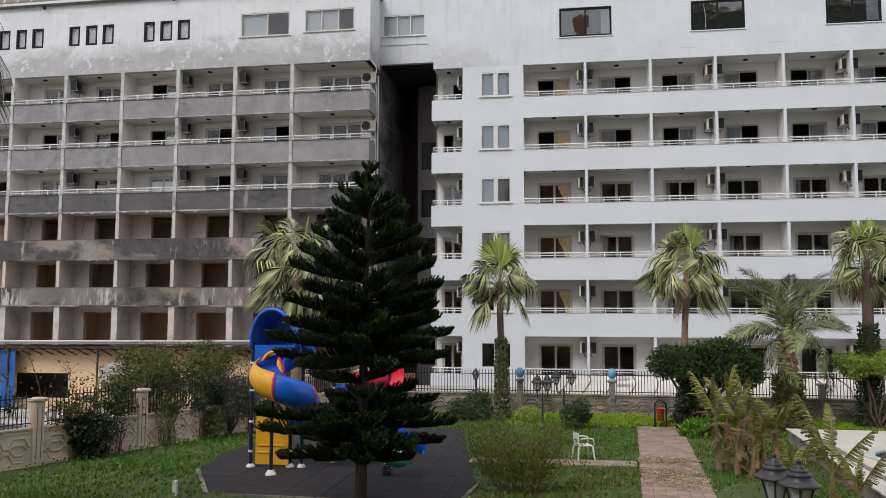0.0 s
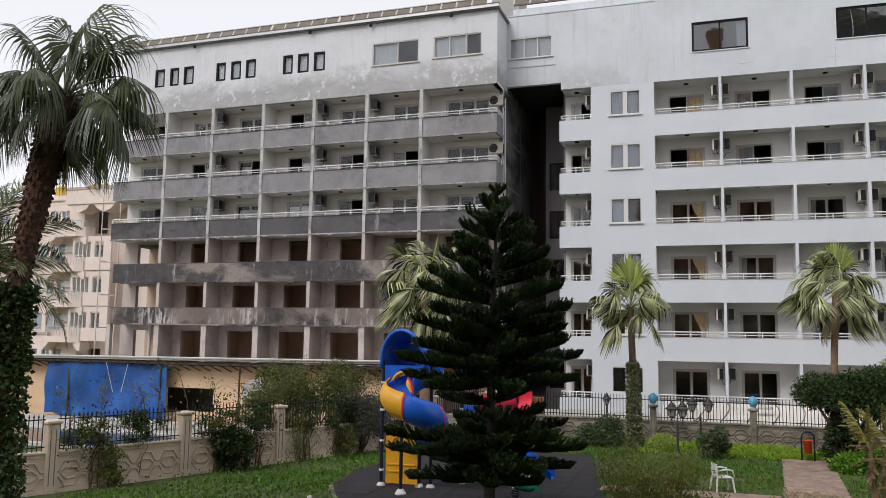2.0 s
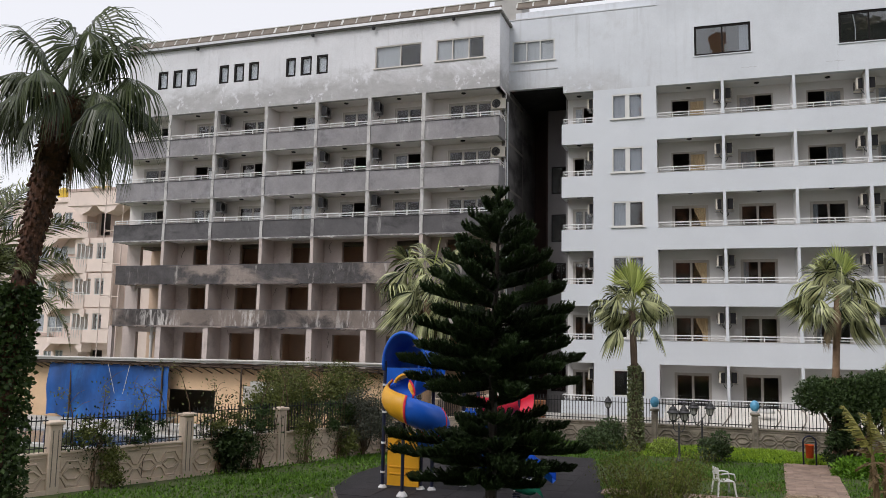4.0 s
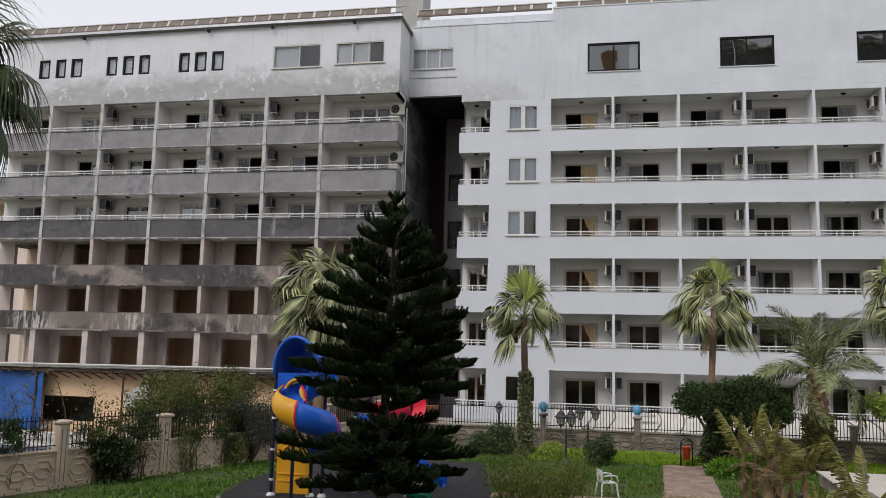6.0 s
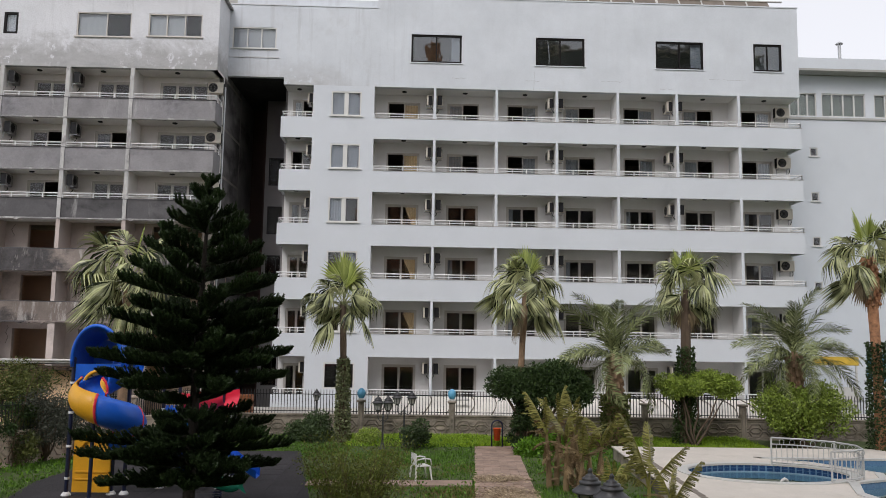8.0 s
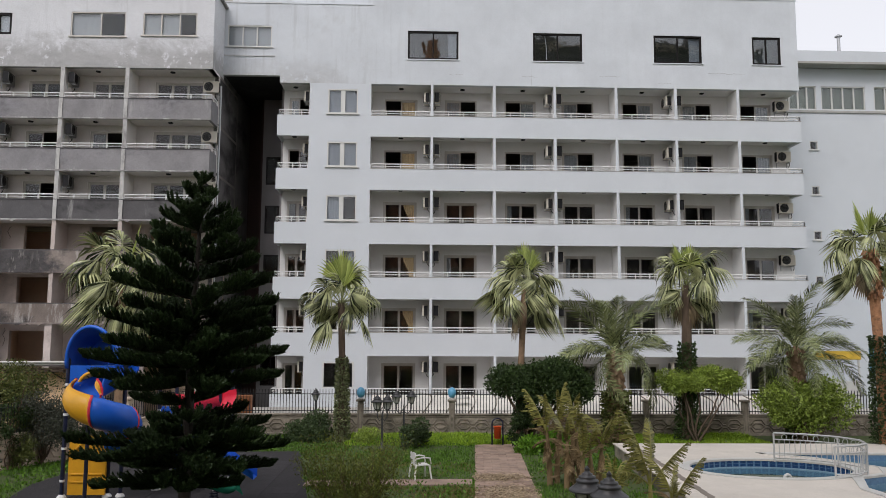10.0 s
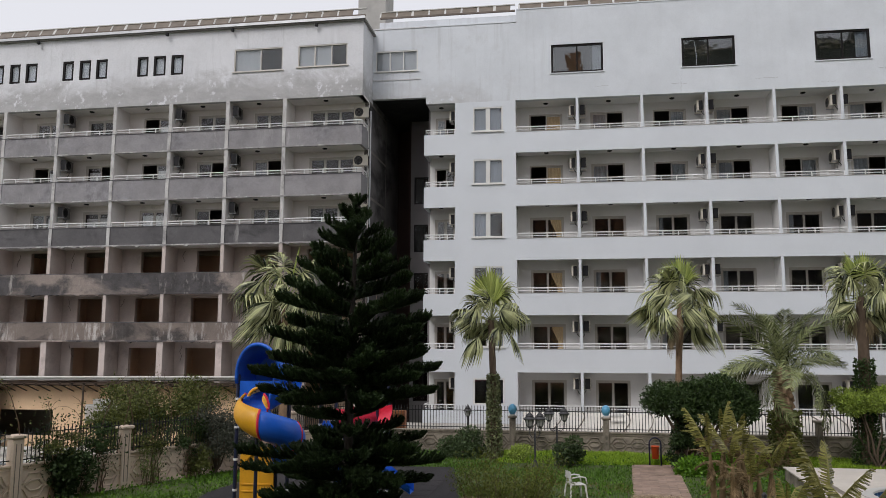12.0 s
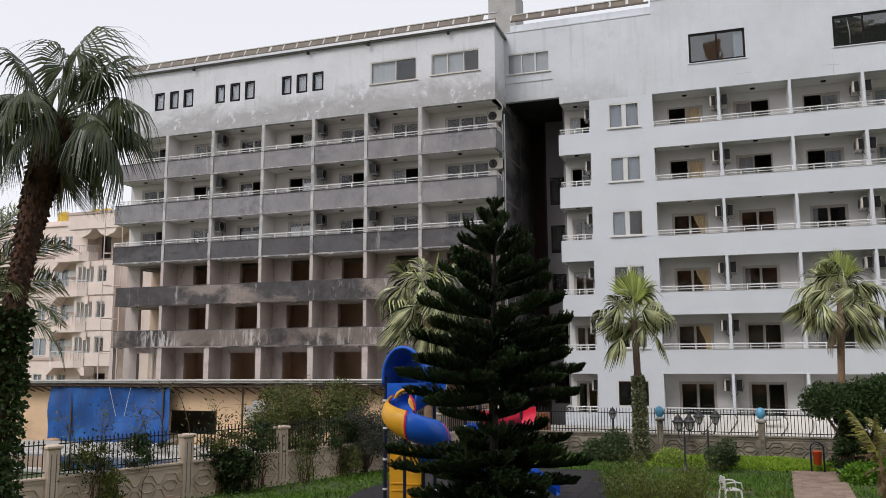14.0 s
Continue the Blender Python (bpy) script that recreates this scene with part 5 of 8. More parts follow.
part("recess_side", Shape().box(-53.7, -53.5, 58.3, 59.2, 0, 16.9), M_CREAMHOUSE, flats)
for k, z in enumerate(f_rows[1:4]):
    o = Shape().wall(-53.6, -49.4, z - 1.0, z + 2.0, 56.9, 57.1, [(-53.4, -51.6, z + 0.1, z + 1.55), (-51.2, -50.2, z + 0.1, z + 1.55)])
    part("oriel", o.box(-53.6, -53.45, 57.1, 59.2, z - 1.0, z + 2.0), M_CREAMHOUSE, flats, "glazed oriel bay")
    fixed_window(flats, -53.4, -51.6, 56.98, z + 0.1, z + 1.55, M_WHITEFRAME, [(0.25, 0.09), (0.5, 0.09), (0.75, 0.09)], sill=False)
    fixed_window(flats, -51.2, -50.2, 56.98, z + 0.1, z + 1.55, M_WHITEFRAME, [(0.5, 0.09)], sill=False)
for k, z in enumerate(f_rows):
    ring = [(-56.6, 58.0), (-56.3, 57.2), (-55.6, 56.7), (-54.4, 56.5), (-53.0, 56.5), (-52.2, 56.8), (-51.9, 57.6)]
    b = Shape()
    for i, ((xa, ya), (xb, yb)) in enumerate(zip(ring, ring[1:])):
        up = 0.16 if 0 < i < 4 else 0.45
        b.face((xa, ya, z - 1.15), (xb, yb, z - 1.15), (xb, yb, z - 0.75 + up), (xa, ya, z - 0.75 + up))
    b.face(*[(x, y, z - 1.15) for x, y in reversed(ring)]).face(*[(x, y, z - 0.85) for x, y in ring])
    part("balcony", b, M_CREAMHOUSE, flats)
    r = Shape().tube([(x, y, z + 0.25) for x, y in ring], 0.04, 6)
    for (xa, ya), (xb, yb) in zip(ring, ring[1:]):
        for f in (0, 0.25, 0.5, 0.75):
            x, y = xa + (xb - xa) * f, ya + (yb - ya) * f
            r.tube([(x, y, z - 0.6), (x, y, z + 0.25)], 0.022, 4)
    part("balcony_rail", r, M_AC, flats)
    for xa, xb, sg in ((-56.4, -55.4, 1), (-52.0, -53.0, -1)):
        w = Shape()
        for y in (56.75, 57.95):
            w.v += [(xa, y, z - 1.151), (xb, y, z - 1.151), (xa + 0.25 * sg, y, z - 1.85), (xa, y, z - 1.85)]
        w.f += [(0, 1, 2, 3), (7, 6, 5, 4), (1, 5, 6, 2), (2, 6, 7, 3), (0, 3, 7, 4)]
        part("corbel", w, M_CREAMHOUSE, flats)
    part("string_course", Shape().box(-68, -56.7, 57.9, 58.0, z - 0.5, z - 0.25), M_PINKBAND, flats)
    if k in (1, 2, 3):
        part("wall_cooler", Shape().cbox(-55.2, -54.3, 57.65, 57.95, z + 0.7, z + 1.3, 0.02), M_AC, flats, "white cooler unit")
part("roof_terrace", Shape().box(-54.3, -47.5, 56.4, 56.6, 15.9, 17.2).box(-54.3, -54.1, 56.6, 59, 15.9, 17.2).box(-54.3, -47.5, 56.4, 60, 15.7, 15.9), M_CREAMHOUSE, flats)
part("terrace_band", Shape().box(-54.36, -47.5, 56.34, 56.4, 17.0, 17.24), M_PINKBAND, flats)
for x in (-53.9, -51.2):
    c = Shape()
    for y in (56.5, 58.0):
        c.v += [(x, y, 15.699), (x + 2.3, y, 15.699), (x + 1.9, y, 15.25), (x + 1.15, y, 14.95), (x + 0.4, y, 15.25)]
    c.f += [(0, 1, 2, 3, 4), (9, 8, 7, 6, 5), (1, 6, 7, 2), (2, 7, 8, 3), (3, 8, 9, 4), (4, 9, 5, 0)]
    part("terrace_corbel", c, M_CREAMHOUSE, flats)
part("roof", Shape().box(-68, -53.5, 58.3, 62, 16.6, 16.8), M_CREAMHOUSE, flats)
for x in (-58.2, -54.4, -53.2):
    part("roof_tank", Shape().lathe([(0.6, 0), (0.66, 0.2), (0.66, 1.1), (0.3, 1.35)], x, 60.0, 16.85, 10), M_YELLOW, flats, "yellow roof water tank")
sc = thing("scaffold", "rusty scaffold frame beside the grey wing", "scaffold", (-36, 42, 0))
for x in (-36.4, -35.0):
    for y in (41.0, 42.6):
        part("pole", Shape().tube([(x, y, 0), (x, y, 14.6 if x < -36 else 11.2)], 0.035, 5), M_CREAMHOUSE, sc)
for z in (2.5, 4.6, 6.7, 8.8, 10.9):
    part("ledger", Shape().tube([(-36.4, 41.0, z), (-35.0, 41.0, z)], 0.03, 5), M_CREAMHOUSE, sc)
    part("transom", Shape().tube([(-36.4, 41.0, z + 0.1), (-36.4, 42.6, z + 0.1)], 0.03, 5), M_CREAMHOUSE, sc)

# ---- paths, court, pool ----
M_MAT = material("dark_rubber_mat", (0.027, 0.024, 0.027), 0.85, vary=0.25, scale=1.4, fine=60, bump=0.4, random_amount=0.18)
M_BRICK = material("red_grey_paver", (0.33, 0.235, 0.185), 0.9, vary=0.22, scale=2, fine=40, bump=0.35, random_amount=0.14, stain=(0.20, 0.145, 0.115), spread=(0.48, 0.72), stain_scale=0.9)
M_DECK = material("pool_deck_stone", (0.60, 0.55, 0.49), 0.8, vary=0.08, scale=1.2, fine=30, stain=(0.44, 0.40, 0.34), spread=(0.56, 0.8))
M_TILEBLUE = material("blue_pool_tile", (0.27, 0.43, 0.56), 0.3, vary=0.15, scale=6)
M_BAND = material("blue_grout_band", (0.11, 0.22, 0.38), 0.25, vary=0.2, scale=12)
M_BANDTILE = material("dark_blue_glazed_tile", (0.025, 0.075, 0.20), 0.2, vary=0.3, scale=12)
M_WATER = glass("pool_water", (0.62, 0.79, 0.88), 0.03)


def inside(x, y, poly):
    hit = False
    for (xa, ya), (xb, yb) in zip(poly, poly[1:] + poly[:1]):
        if (ya > y) != (yb > y) and x < (xb - xa) * (y - ya) / (yb - ya) + xa:
            hit = not hit
    return hit


COURT = [(-8.9, 18.95), (-10.5, 21.8), (-10.95, 24.5), (-10.3, 31.2), (-4.1, 31.3), (-2.4, 21.0), (-2.6, 18.8)]
court = tagged(new("play_court", Shape().face(*[(x, y, 0.012) for x, y in COURT]).face(*[(x, y, -0.05) for x, y in reversed(COURT)]).mesh("play_court", M_MAT)), "dark rubber mat of the play court", "play mat", kind="structure")
tile = Shape().cbox(-0.492, 0.492, -0.492, 0.492, -0.03, 0.02, 0.006).mesh("mat_tile", M_MAT)
for i in range(-11, -2):
    for j in range(18, 32):
        if all(inside(i + dx, j + dy, COURT) for dx in (0.02, 0.98) for dy in (0.02, 0.98)):
            ob = new("mat_tile", tile)
            ob.matrix_basis = Matrix.Translation((i + 0.5, j + 0.5, 0.0 + 0.003 * ((i * 7 + j * 3) % 3)))
            under(ob, court)
kerb = Shape()
for (xa, ya), (xb, yb) in ((COURT[6], COURT[0]), (COURT[0], COURT[1]), (COURT[5], COURT[6])):
    d = Vector((xb - xa, yb - ya, 0)).normalized() * 0.06
    kerb.face((xa + d.y, ya - d.x, 0.03), (xb + d.y, yb - d.x, 0.03), (xb - d.y, yb + d.x, 0.05), (xa - d.y, ya + d.x, 0.05))
    kerb.face((xa - d.y, ya + d.x, 0.05), (xb - d.y, yb + d.x, 0.05), (xb - d.y, yb + d.x, -0.05), (xa - d.y, ya + d.x, -0.05))
    kerb.face((xa + d.y, ya - d.x, -0.05), (xb + d.y, yb - d.x, -0.03), (xb + d.y, yb - d.x, 0.03), (xa + d.y, ya - d.x, 0.05))
single("court_kerb", kerb, M_STONE, "pale concrete kerb round the play court", "kerb", kind="structure")


def path_edge(f):
    """Left and right edge of the garden path from its near end (0) to its far end (1)."""
    return (1.52 + 1.17 * f, 17.5 + 15.6 * f), (3.32 + 1.09 * f, 17.5 + 15.8 * f)


(a0, b0), (a1, b1) = path_edge(0), path_edge(1)
PATH = [a0, b0, b1, a1]
path = tagged(new("garden_path", Shape().face(*[(x, y, 0.01) for x, y in PATH]).face(*[(x, y, -0.05) for x, y in reversed(PATH)]).mesh("garden_path", M_SOIL)), "worn red-grey paver garden path strewn with dry leaves", "path", kind="structure")
SIDE = [(-3.0, 24.15), (1.95, 24.3), (2.0, 25.2), (-3.0, 25.05)]
single("side_path", Shape().face(*[(x, y, 0.04) for x, y in SIDE]).face(*[(SIDE[k][0], SIDE[k][1], z) for k, z in ((0, -0.05), (1, -0.05), (1, 0.04), (0, 0.04))]), M_BRICK, "narrow concrete side path to the play court", "path", kind="structure")

DZ = 0.45
# deck with its openings: a round wading pool and the big pool
KID, KR = (11.0, 24.55), (2.42, 1.75)
BIG = [(12.25, 15.0), (12.15, 21.3), (12.9, 22.9), (14.2, 23.5), (14.6, 24.6), (13.6, 26.4), (12.1, 27.55), (24, 27.4), (24, 15.0)]
deck = Shape()
DX0 = lambda y: 7.02 + 0.065 * (y - 20.0)


bm = bmesh.new()
n = 64
outer = [bm.verts.new(p) for p in ((DX0(15), 15, DZ), (24.5, 15, DZ), (24.5, 30.2, DZ), (DX0(30.3), 30.3, DZ))]
kid = [bm.verts.new((KID[0] + KR[0] * math.cos(2 * math.pi * k / n), KID[1] + KR[1] * math.sin(2 * math.pi * k / n), DZ)) for k in range(n)]
big = [bm.verts.new((x, y, DZ)) for x, y in [(12.25, 15.6), *BIG[1:7], (23.5, 27.4), (23.5, 15.6)]]
for loop in (outer, kid, big):
    for p, q in zip(loop, loop[1:] + loop[:1]):
        bm.edges.new((p, q))
bmesh.ops.triangle_fill(bm, use_beauty=True, use_dissolve=False, edges=bm.edges[:])
for f in bm.faces:
    if f.normal.z < 0:
        f.normal_flip()
deck_me = bpy.data.meshes.new("pool_deck")
bm.to_mesh(deck_me)
kid_xy = [(v.co.x, v.co.y) for v in kid]
big_xy = [(v.co.x, v.co.y) for v in big]
bm.free()
deck_me.materials.append(M_DECK)
pool_deck = tagged(new("pool_deck", deck_me), "pale stone pool deck, slightly raised", "pool deck", kind="structure")
rim = Shape().face((DX0(15), 15, 0), (DX0(15), 15, DZ - 0.005), (DX0(30.3), 30.3, DZ - 0.005), (DX0(30.3), 30.3, 0)).face((DX0(30.3), 30.3, 0), (DX0(30.3), 30.3, DZ - 0.005), (24.5, 30.2, DZ - 0.005), (24.5, 30.2, 0))
part("deck_side", rim, M_STONE, pool_deck)
edge = Shape()
for y in [15.3 + 0.62 * k for k in range(24)]:
    edge = Shape().cbox(DX0(y) - 0.05, DX0(y) + 0.40, y, y + 0.60, DZ - 0.03, DZ + 0.025, 0.01)
    part("edge_slab", edge, M_DECK, pool_deck)
for y in [15.3 + 0.62 * k for k in range(24)]:
    part("drain_slat", Shape().box(DX0(y) + 0.48, DX0(y) + 0.66, y, y + 0.60, DZ - 0.01, DZ + 0.008), M_SEAM, pool_deck)


def basin(name, label, ring, depth, water_z):
    p = thing(name, label, "pool", (ring[0][0], ring[0][1], DZ))
    s, band, floor, cop = Shape(), Shape(), Shape(), Shape()
    c = Vector((sum(x for x, y in ring) / len(ring), sum(y for x, y in ring) / len(ring)))
    for (xa, ya), (xb, yb) in zip(ring, ring[1:] + ring[:1]):
        s.face((xa, ya, DZ - 0.22), (xb, yb, DZ - 0.22), (xb, yb, DZ - depth), (xa, ya, DZ - depth))
        band.face((xa, ya, DZ), (xb, yb, DZ), (xb, yb, DZ - 0.22), (xa, ya, DZ - 0.22))
        e = [Vector((x, y)) + (Vector((x, y)) - c).normalized() * 0.28 for x, y in ((xa, ya), (xb, yb))]
        i = [Vector((x, y)) - (Vector((x, y)) - c).normalized() * 0.03 for x, y in ((xa, ya), (xb, yb))]
        cop.face((i[0].x, i[0].y, DZ + 0.03), (e[0].x, e[0].y, DZ + 0.03), (e[1].x, e[1].y, DZ + 0.03), (i[1].x, i[1].y, DZ + 0.03))
        cop.face((i[0].x, i[0].y, DZ - 0.03), (i[0].x, i[0].y, DZ + 0.03), (i[1].x, i[1].y, DZ + 0.03), (i[1].x, i[1].y, DZ - 0.03))
        cop.face((e[0].x, e[0].y, DZ + 0.03), (e[0].x, e[0].y, DZ - 0.03), (e[1].x, e[1].y, DZ - 0.03), (e[1].x, e[1].y, DZ + 0.03))
    floor.face(*[(x, y, DZ - depth) for x, y in ring])
    part("basin_wall", s, M_TILEBLUE, p)
    band_ = part("tile_band", band, M_BAND, p)
    for k, ((xa, ya), (xb, yb)) in enumerate(zip(ring, ring[1:] + ring[:1])):
        if math.hypot(xb - xa, yb - ya) < 0.4:
            pt = [Vector((x, y)) - (Vector((x, y)) - c).normalized() * 0.006 for x, y in ((xa + (xb - xa) * 0.12, ya + (yb - ya) * 0.12), (xa + (xb - xa) * 0.88, ya + (yb - ya) * 0.88))]
            for z0_, z1_ in ((0.03, 0.115), (0.125, 0.21)):
                part("band_tile", Shape().face((pt[0].x, pt[0].y, DZ - z0_), (pt[1].x, pt[1].y, DZ - z0_), (pt[1].x, pt[1].y, DZ - z1_), (pt[0].x, pt[0].y, DZ - z1_)), M_BANDTILE, band_)
    part("basin_floor", floor, M_TILEBLUE, p)
    part("coping", cop, M_AC, p)
    w = part("water", Shape().face(*[(x, y, water_z) for x, y in ring]), M_WATER, p)
    w.visible_shadow = False


M_POOLRAIL = material("grey_white_tube", (0.52, 0.52, 0.51), 0.4, 0.1, vary=0.1)
basin("wading_pool", "round blue wading pool with a dark tile band", kid_xy, 0.6, DZ - 0.25)
basin("swimming_pool", "large blue swimming pool with a curved edge", big_xy, 1.5, DZ - 0.22)
stp = thing("pool_inlet", "white moulded pool inlet arch", "pool fitting", (11.1, 23.4, DZ))
part("arch", Shape().tube([(10.95 + 0.14 * math.cos(a), 23.3, 0.12 + 0.36 * math.sin(a)) for a in [k * math.pi / 8 for k in range(9)]], 0.05, 8), M_AC, stp, smooth=True)

prail = thing("pool_railing", "greyish white tubular steel railing between the pools", "railing", (12.5, 24, DZ))
RAILPTS = [(11.75, 25.9), (12.6, 25.55), (13.3, 24.9), (13.55, 24.1), (13.3, 23.3), (12.75, 22.85), (12.05, 22.72)]


def along(pts, step):
    out, left = [], 0.0
    for (xa, ya), (xb, yb) in zip(pts, pts[1:]):
        d = math.hypot(xb - xa, yb - ya)
        while left < d:
            out.append((xa + (xb - xa) * left / d, ya + (yb - ya) * left / d))
            left += step
        left -= d
    return out


for z, r in ((0.90, 0.027), (0.70, 0.02), (0.12, 0.02)):
    part("rail", Shape().tube([(x, y, DZ + z) for x, y in RAILPTS], r, 8), M_POOLRAIL, prail, smooth=True)
for x, y in along(RAILPTS, 0.155):
    part("bar", Shape().tube([(x, y, DZ + 0.12), (x, y, DZ + 0.70)], 0.011, 6), M_POOLRAIL, prail)
for x, y in (RAILPTS[0], RAILPTS[2], RAILPTS[4], RAILPTS[6]):
    part("standard", Shape().tube([(x, y, DZ), (x, y, DZ + 0.90)], 0.03, 8), M_POOLRAIL, prail)
for x, y in along(RAILPTS, 0.31)[1:-1]:
    part("hoop", Shape().tube([(x + 0.08 * math.cos(a), y, DZ + 0.78 + 0.09 * math.sin(a)) for a in [k * math.pi / 6 for k in range(13)]], 0.009, 5, False), M_POOLRAIL, prail)

# ---- garden things ----
M_LAMPIRON = material("black_lamp_iron", (0.05, 0.05, 0.053), 0.4, 0.2, vary=0.2)
M_OPAL = material("dusty_opal_glass", (0.42, 0.42, 0.40), 0.25, vary=0.05)
M_ORANGE = material("orange_plastic", (0.75, 0.10, 0.015), 0.45, vary=0.12)
M_CRATE = material("orange_brown_timber", (0.30, 0.11, 0.04), 0.7, vary=0.25, scale=4, stretch=(1, 1, 0.3))
M_NAVY = material("navy_painted_steel", (0.012, 0.016, 0.045), 0.4, vary=0.2)
M_PLASTIC = material("white_plastic", (0.72, 0.72, 0.70), 0.4, vary=0.06, stain=(0.5, 0.48, 0.44), spread=(0.6, 0.85))


def lantern(x, y, z, s, lamp):
    head = part("lantern", Shape().lathe([(0.05 * s, 0.0), (0.10 * s, 0.04 * s), (0.11 * s, 0.07 * s)], x, y, z, 8), M_LAMPIRON, lamp, "black lantern cage")
    part("glass", Shape().lathe([(0.11 * s, 0.07 * s), (0.19 * s, 0.36 * s)], x, y, z, 8), M_OPAL, head, "dusty opal glass")
    for k in range(6):
        a = math.pi * k / 3 + 0.3
        part("cage_bar", Shape().tube([(x + 0.115 * s * math.cos(a), y + 0.115 * s * math.sin(a), z + 0.06 * s), (x + 0.20 * s * math.cos(a), y + 0.20 * s * math.sin(a), z + 0.36 * s)], 0.014 * s, 5), M_LAMPIRON, head)
    part("bonnet", Shape().lathe([(r_ * s, h_ * s) for r_, h_ in ((0.24, 0.335), (0.265, 0.345), (0.265, 0.365), (0.235, 0.385), (0.15, 0.455), (0.155, 0.465), (0.165, 0.485), (0.155, 0.505), (0.115, 0.515), (0.125, 0.535), (0.115, 0.555), (0.075, 0.565), (0.08, 0.585), (0.045, 0.60), (0.03, 0.635), (0.04, 0.65), (0.012, 0.69))],
         x, y, z, 16), M_LAMPIRON, head, "tiered black bonnet", smooth=True)


def garden_lamp(x, y, h, heads, s, label, spread=0.3, turn=0.0):
    lamp = thing("garden_lamp", label, "street lamp", (x, y, 0), group="garden lamps")
    part("base", Shape().lathe([(0.13, 0), (0.13, 0.10), (0.08, 0.22), (0.05, 0.34)], x, y, 0, 12), M_LAMPIRON, lamp)
    top = h - 0.70 * s
    part("pole", Shape().lathe([(0.042, 0.3), (0.038, top - 0.25 * (heads > 1))], x, y, 0, 10), M_LAMPIRON, lamp)
    if heads == 1:
        lantern(x, y, top, s, lamp)
    else:
        for k in range(heads):
            a = turn + 2 * math.pi * k / heads
            dx, dy = spread * math.cos(a), spread * math.sin(a)
            part("arm", Shape().tube([(x, y, top - 0.30), (x + dx * 0.5, y + dy * 0.5, top - 0.38), (x + dx * 0.95, y + dy * 0.95, top - 0.25), (x + dx, y + dy, top)], 0.02, 6), M_LAMPIRON, lamp)
            lantern(x + dx, y + dy, top, s, lamp)
        part("finial", Shape().lathe([(0.03, 0), (0.05, 0.05), (0.02, 0.12), (0.035, 0.16), (0.005, 0.26)], x, y, top - 0.26, 8), M_LAMPIRON, lamp)


garden_lamp(-1.02, 31.6, 2.18, 2, 0.95, "black garden lamp with two dusty glass lanterns", 0.20, 0.2)
garden_lamp(-0.20, 32.6, 2.28, 2, 0.85, "black garden lamp with two lanterns on scrolled arms", 0.30, 0.1)
garden_lamp(-4.14, 36.0, 2.10, 1, 0.8, "black garden lamp with a single lantern")
garden_lamp(1.98, 7.9, 3.13, 2, 0.68, "black garden lamp with tiered lantern bonnets", 0.17, -1.15)

# chair
ch = thing("plastic_chair", "white moulded plastic garden armchair on the side path", "chair", (0.42, 25.3, 0.04))
CH = Matrix.Translation((0.42, 25.3, 0.04)) @ Matrix.Rotation(radians(20), 4, 'Z')
part("seat", Shape(CH).cbox(-0.23, 0.23, -0.22, 0.22, 0.40, 0.44, 0.015), M_PLASTIC, ch)
back = Shape(CH)
back.face((-0.23, -0.21, 0.44), (-0.25, -0.21, 0.80), (-0.25, 0.21, 0.80), (-0.23, 0.21, 0.44)).face((-0.20, -0.21, 0.44), (-0.20, 0.21, 0.44), (-0.22, 0.21, 0.80), (-0.22, -0.21, 0.80))
back.face((-0.25, -0.21, 0.80), (-0.22, -0.21, 0.80), (-0.22, 0.21, 0.80), (-0.25, 0.21, 0.80)).face((-0.23, -0.21, 0.44), (-0.20, -0.21, 0.44), (-0.22, -0.21, 0.80), (-0.25, -0.21, 0.80)).face((-0.23, 0.21, 0.44), (-0.25, 0.21, 0.80), (-0.22, 0.21, 0.80), (-0.20, 0.21, 0.44))
part("backrest", back, M_PLASTIC, ch)
for y in (-0.25, 0.25):
    part("armrest", Shape(CH).tube([(-0.24, y, 0.62), (0.05, y, 0.66), (0.22, y, 0.63), (0.26, y, 0.45)], 0.024, 6), M_PLASTIC, ch, smooth=True)
    for x in (-0.24, 0.24):
        part("leg", Shape(CH).tube([(x * 0.92, y * 0.85, 0.42), (x * 1.12, y * 1.08, 0.0)], [0.03, 0.024], 6), M_PLASTIC, ch)

# bin on its hoop
wb = thing("litter_bin", "orange plastic litter bin hung in a dark tubular hoop", "litter bin", (3.6, 33.1, 0))
part("hoop", Shape().tube([(3.38, 33.1, 0)] + [(3.6 - 0.22 * math.cos(a), 33.1, 0.86 + 0.22 * math.sin(a)) for a in [k * math.pi / 8 for k in range(9)]] + [(3.82, 33.1, 0)], 0.032, 8), M_NAVY, wb, smooth=True)
part("bucket", Shape().lathe([(0.13, 0.28), (0.155, 0.74), (0.17, 0.745), (0.17, 0.77), (0.13, 0.76), (0.11, 0.32)], 3.6, 33.1, 0, 16), M_ORANGE, wb, "orange bucket", smooth=True)
for x in (3.38, 3.82):
    part("foot", Shape().cbox(x - 0.07, x + 0.07, 33.03, 33.17, 0, 0.03, 0.008), M_NAVY, wb)
single("timber_crate", Shape().cbox(-8.06, -7.62, 36.9, 37.3, 0.86, 1.70, 0.02).cbox(-7.60, -7.16, 36.9, 37.3, 0.86, 1.70, 0.02), M_CRATE, "orange-brown timber crate on the hotel terrace", "crate")
single("marker_post", Shape().cbox(-9.62, -9.52, 18.62, 18.72, 0, 0.36, 0.01), M_PLASTIC, "short white marker post in the grass", "post")

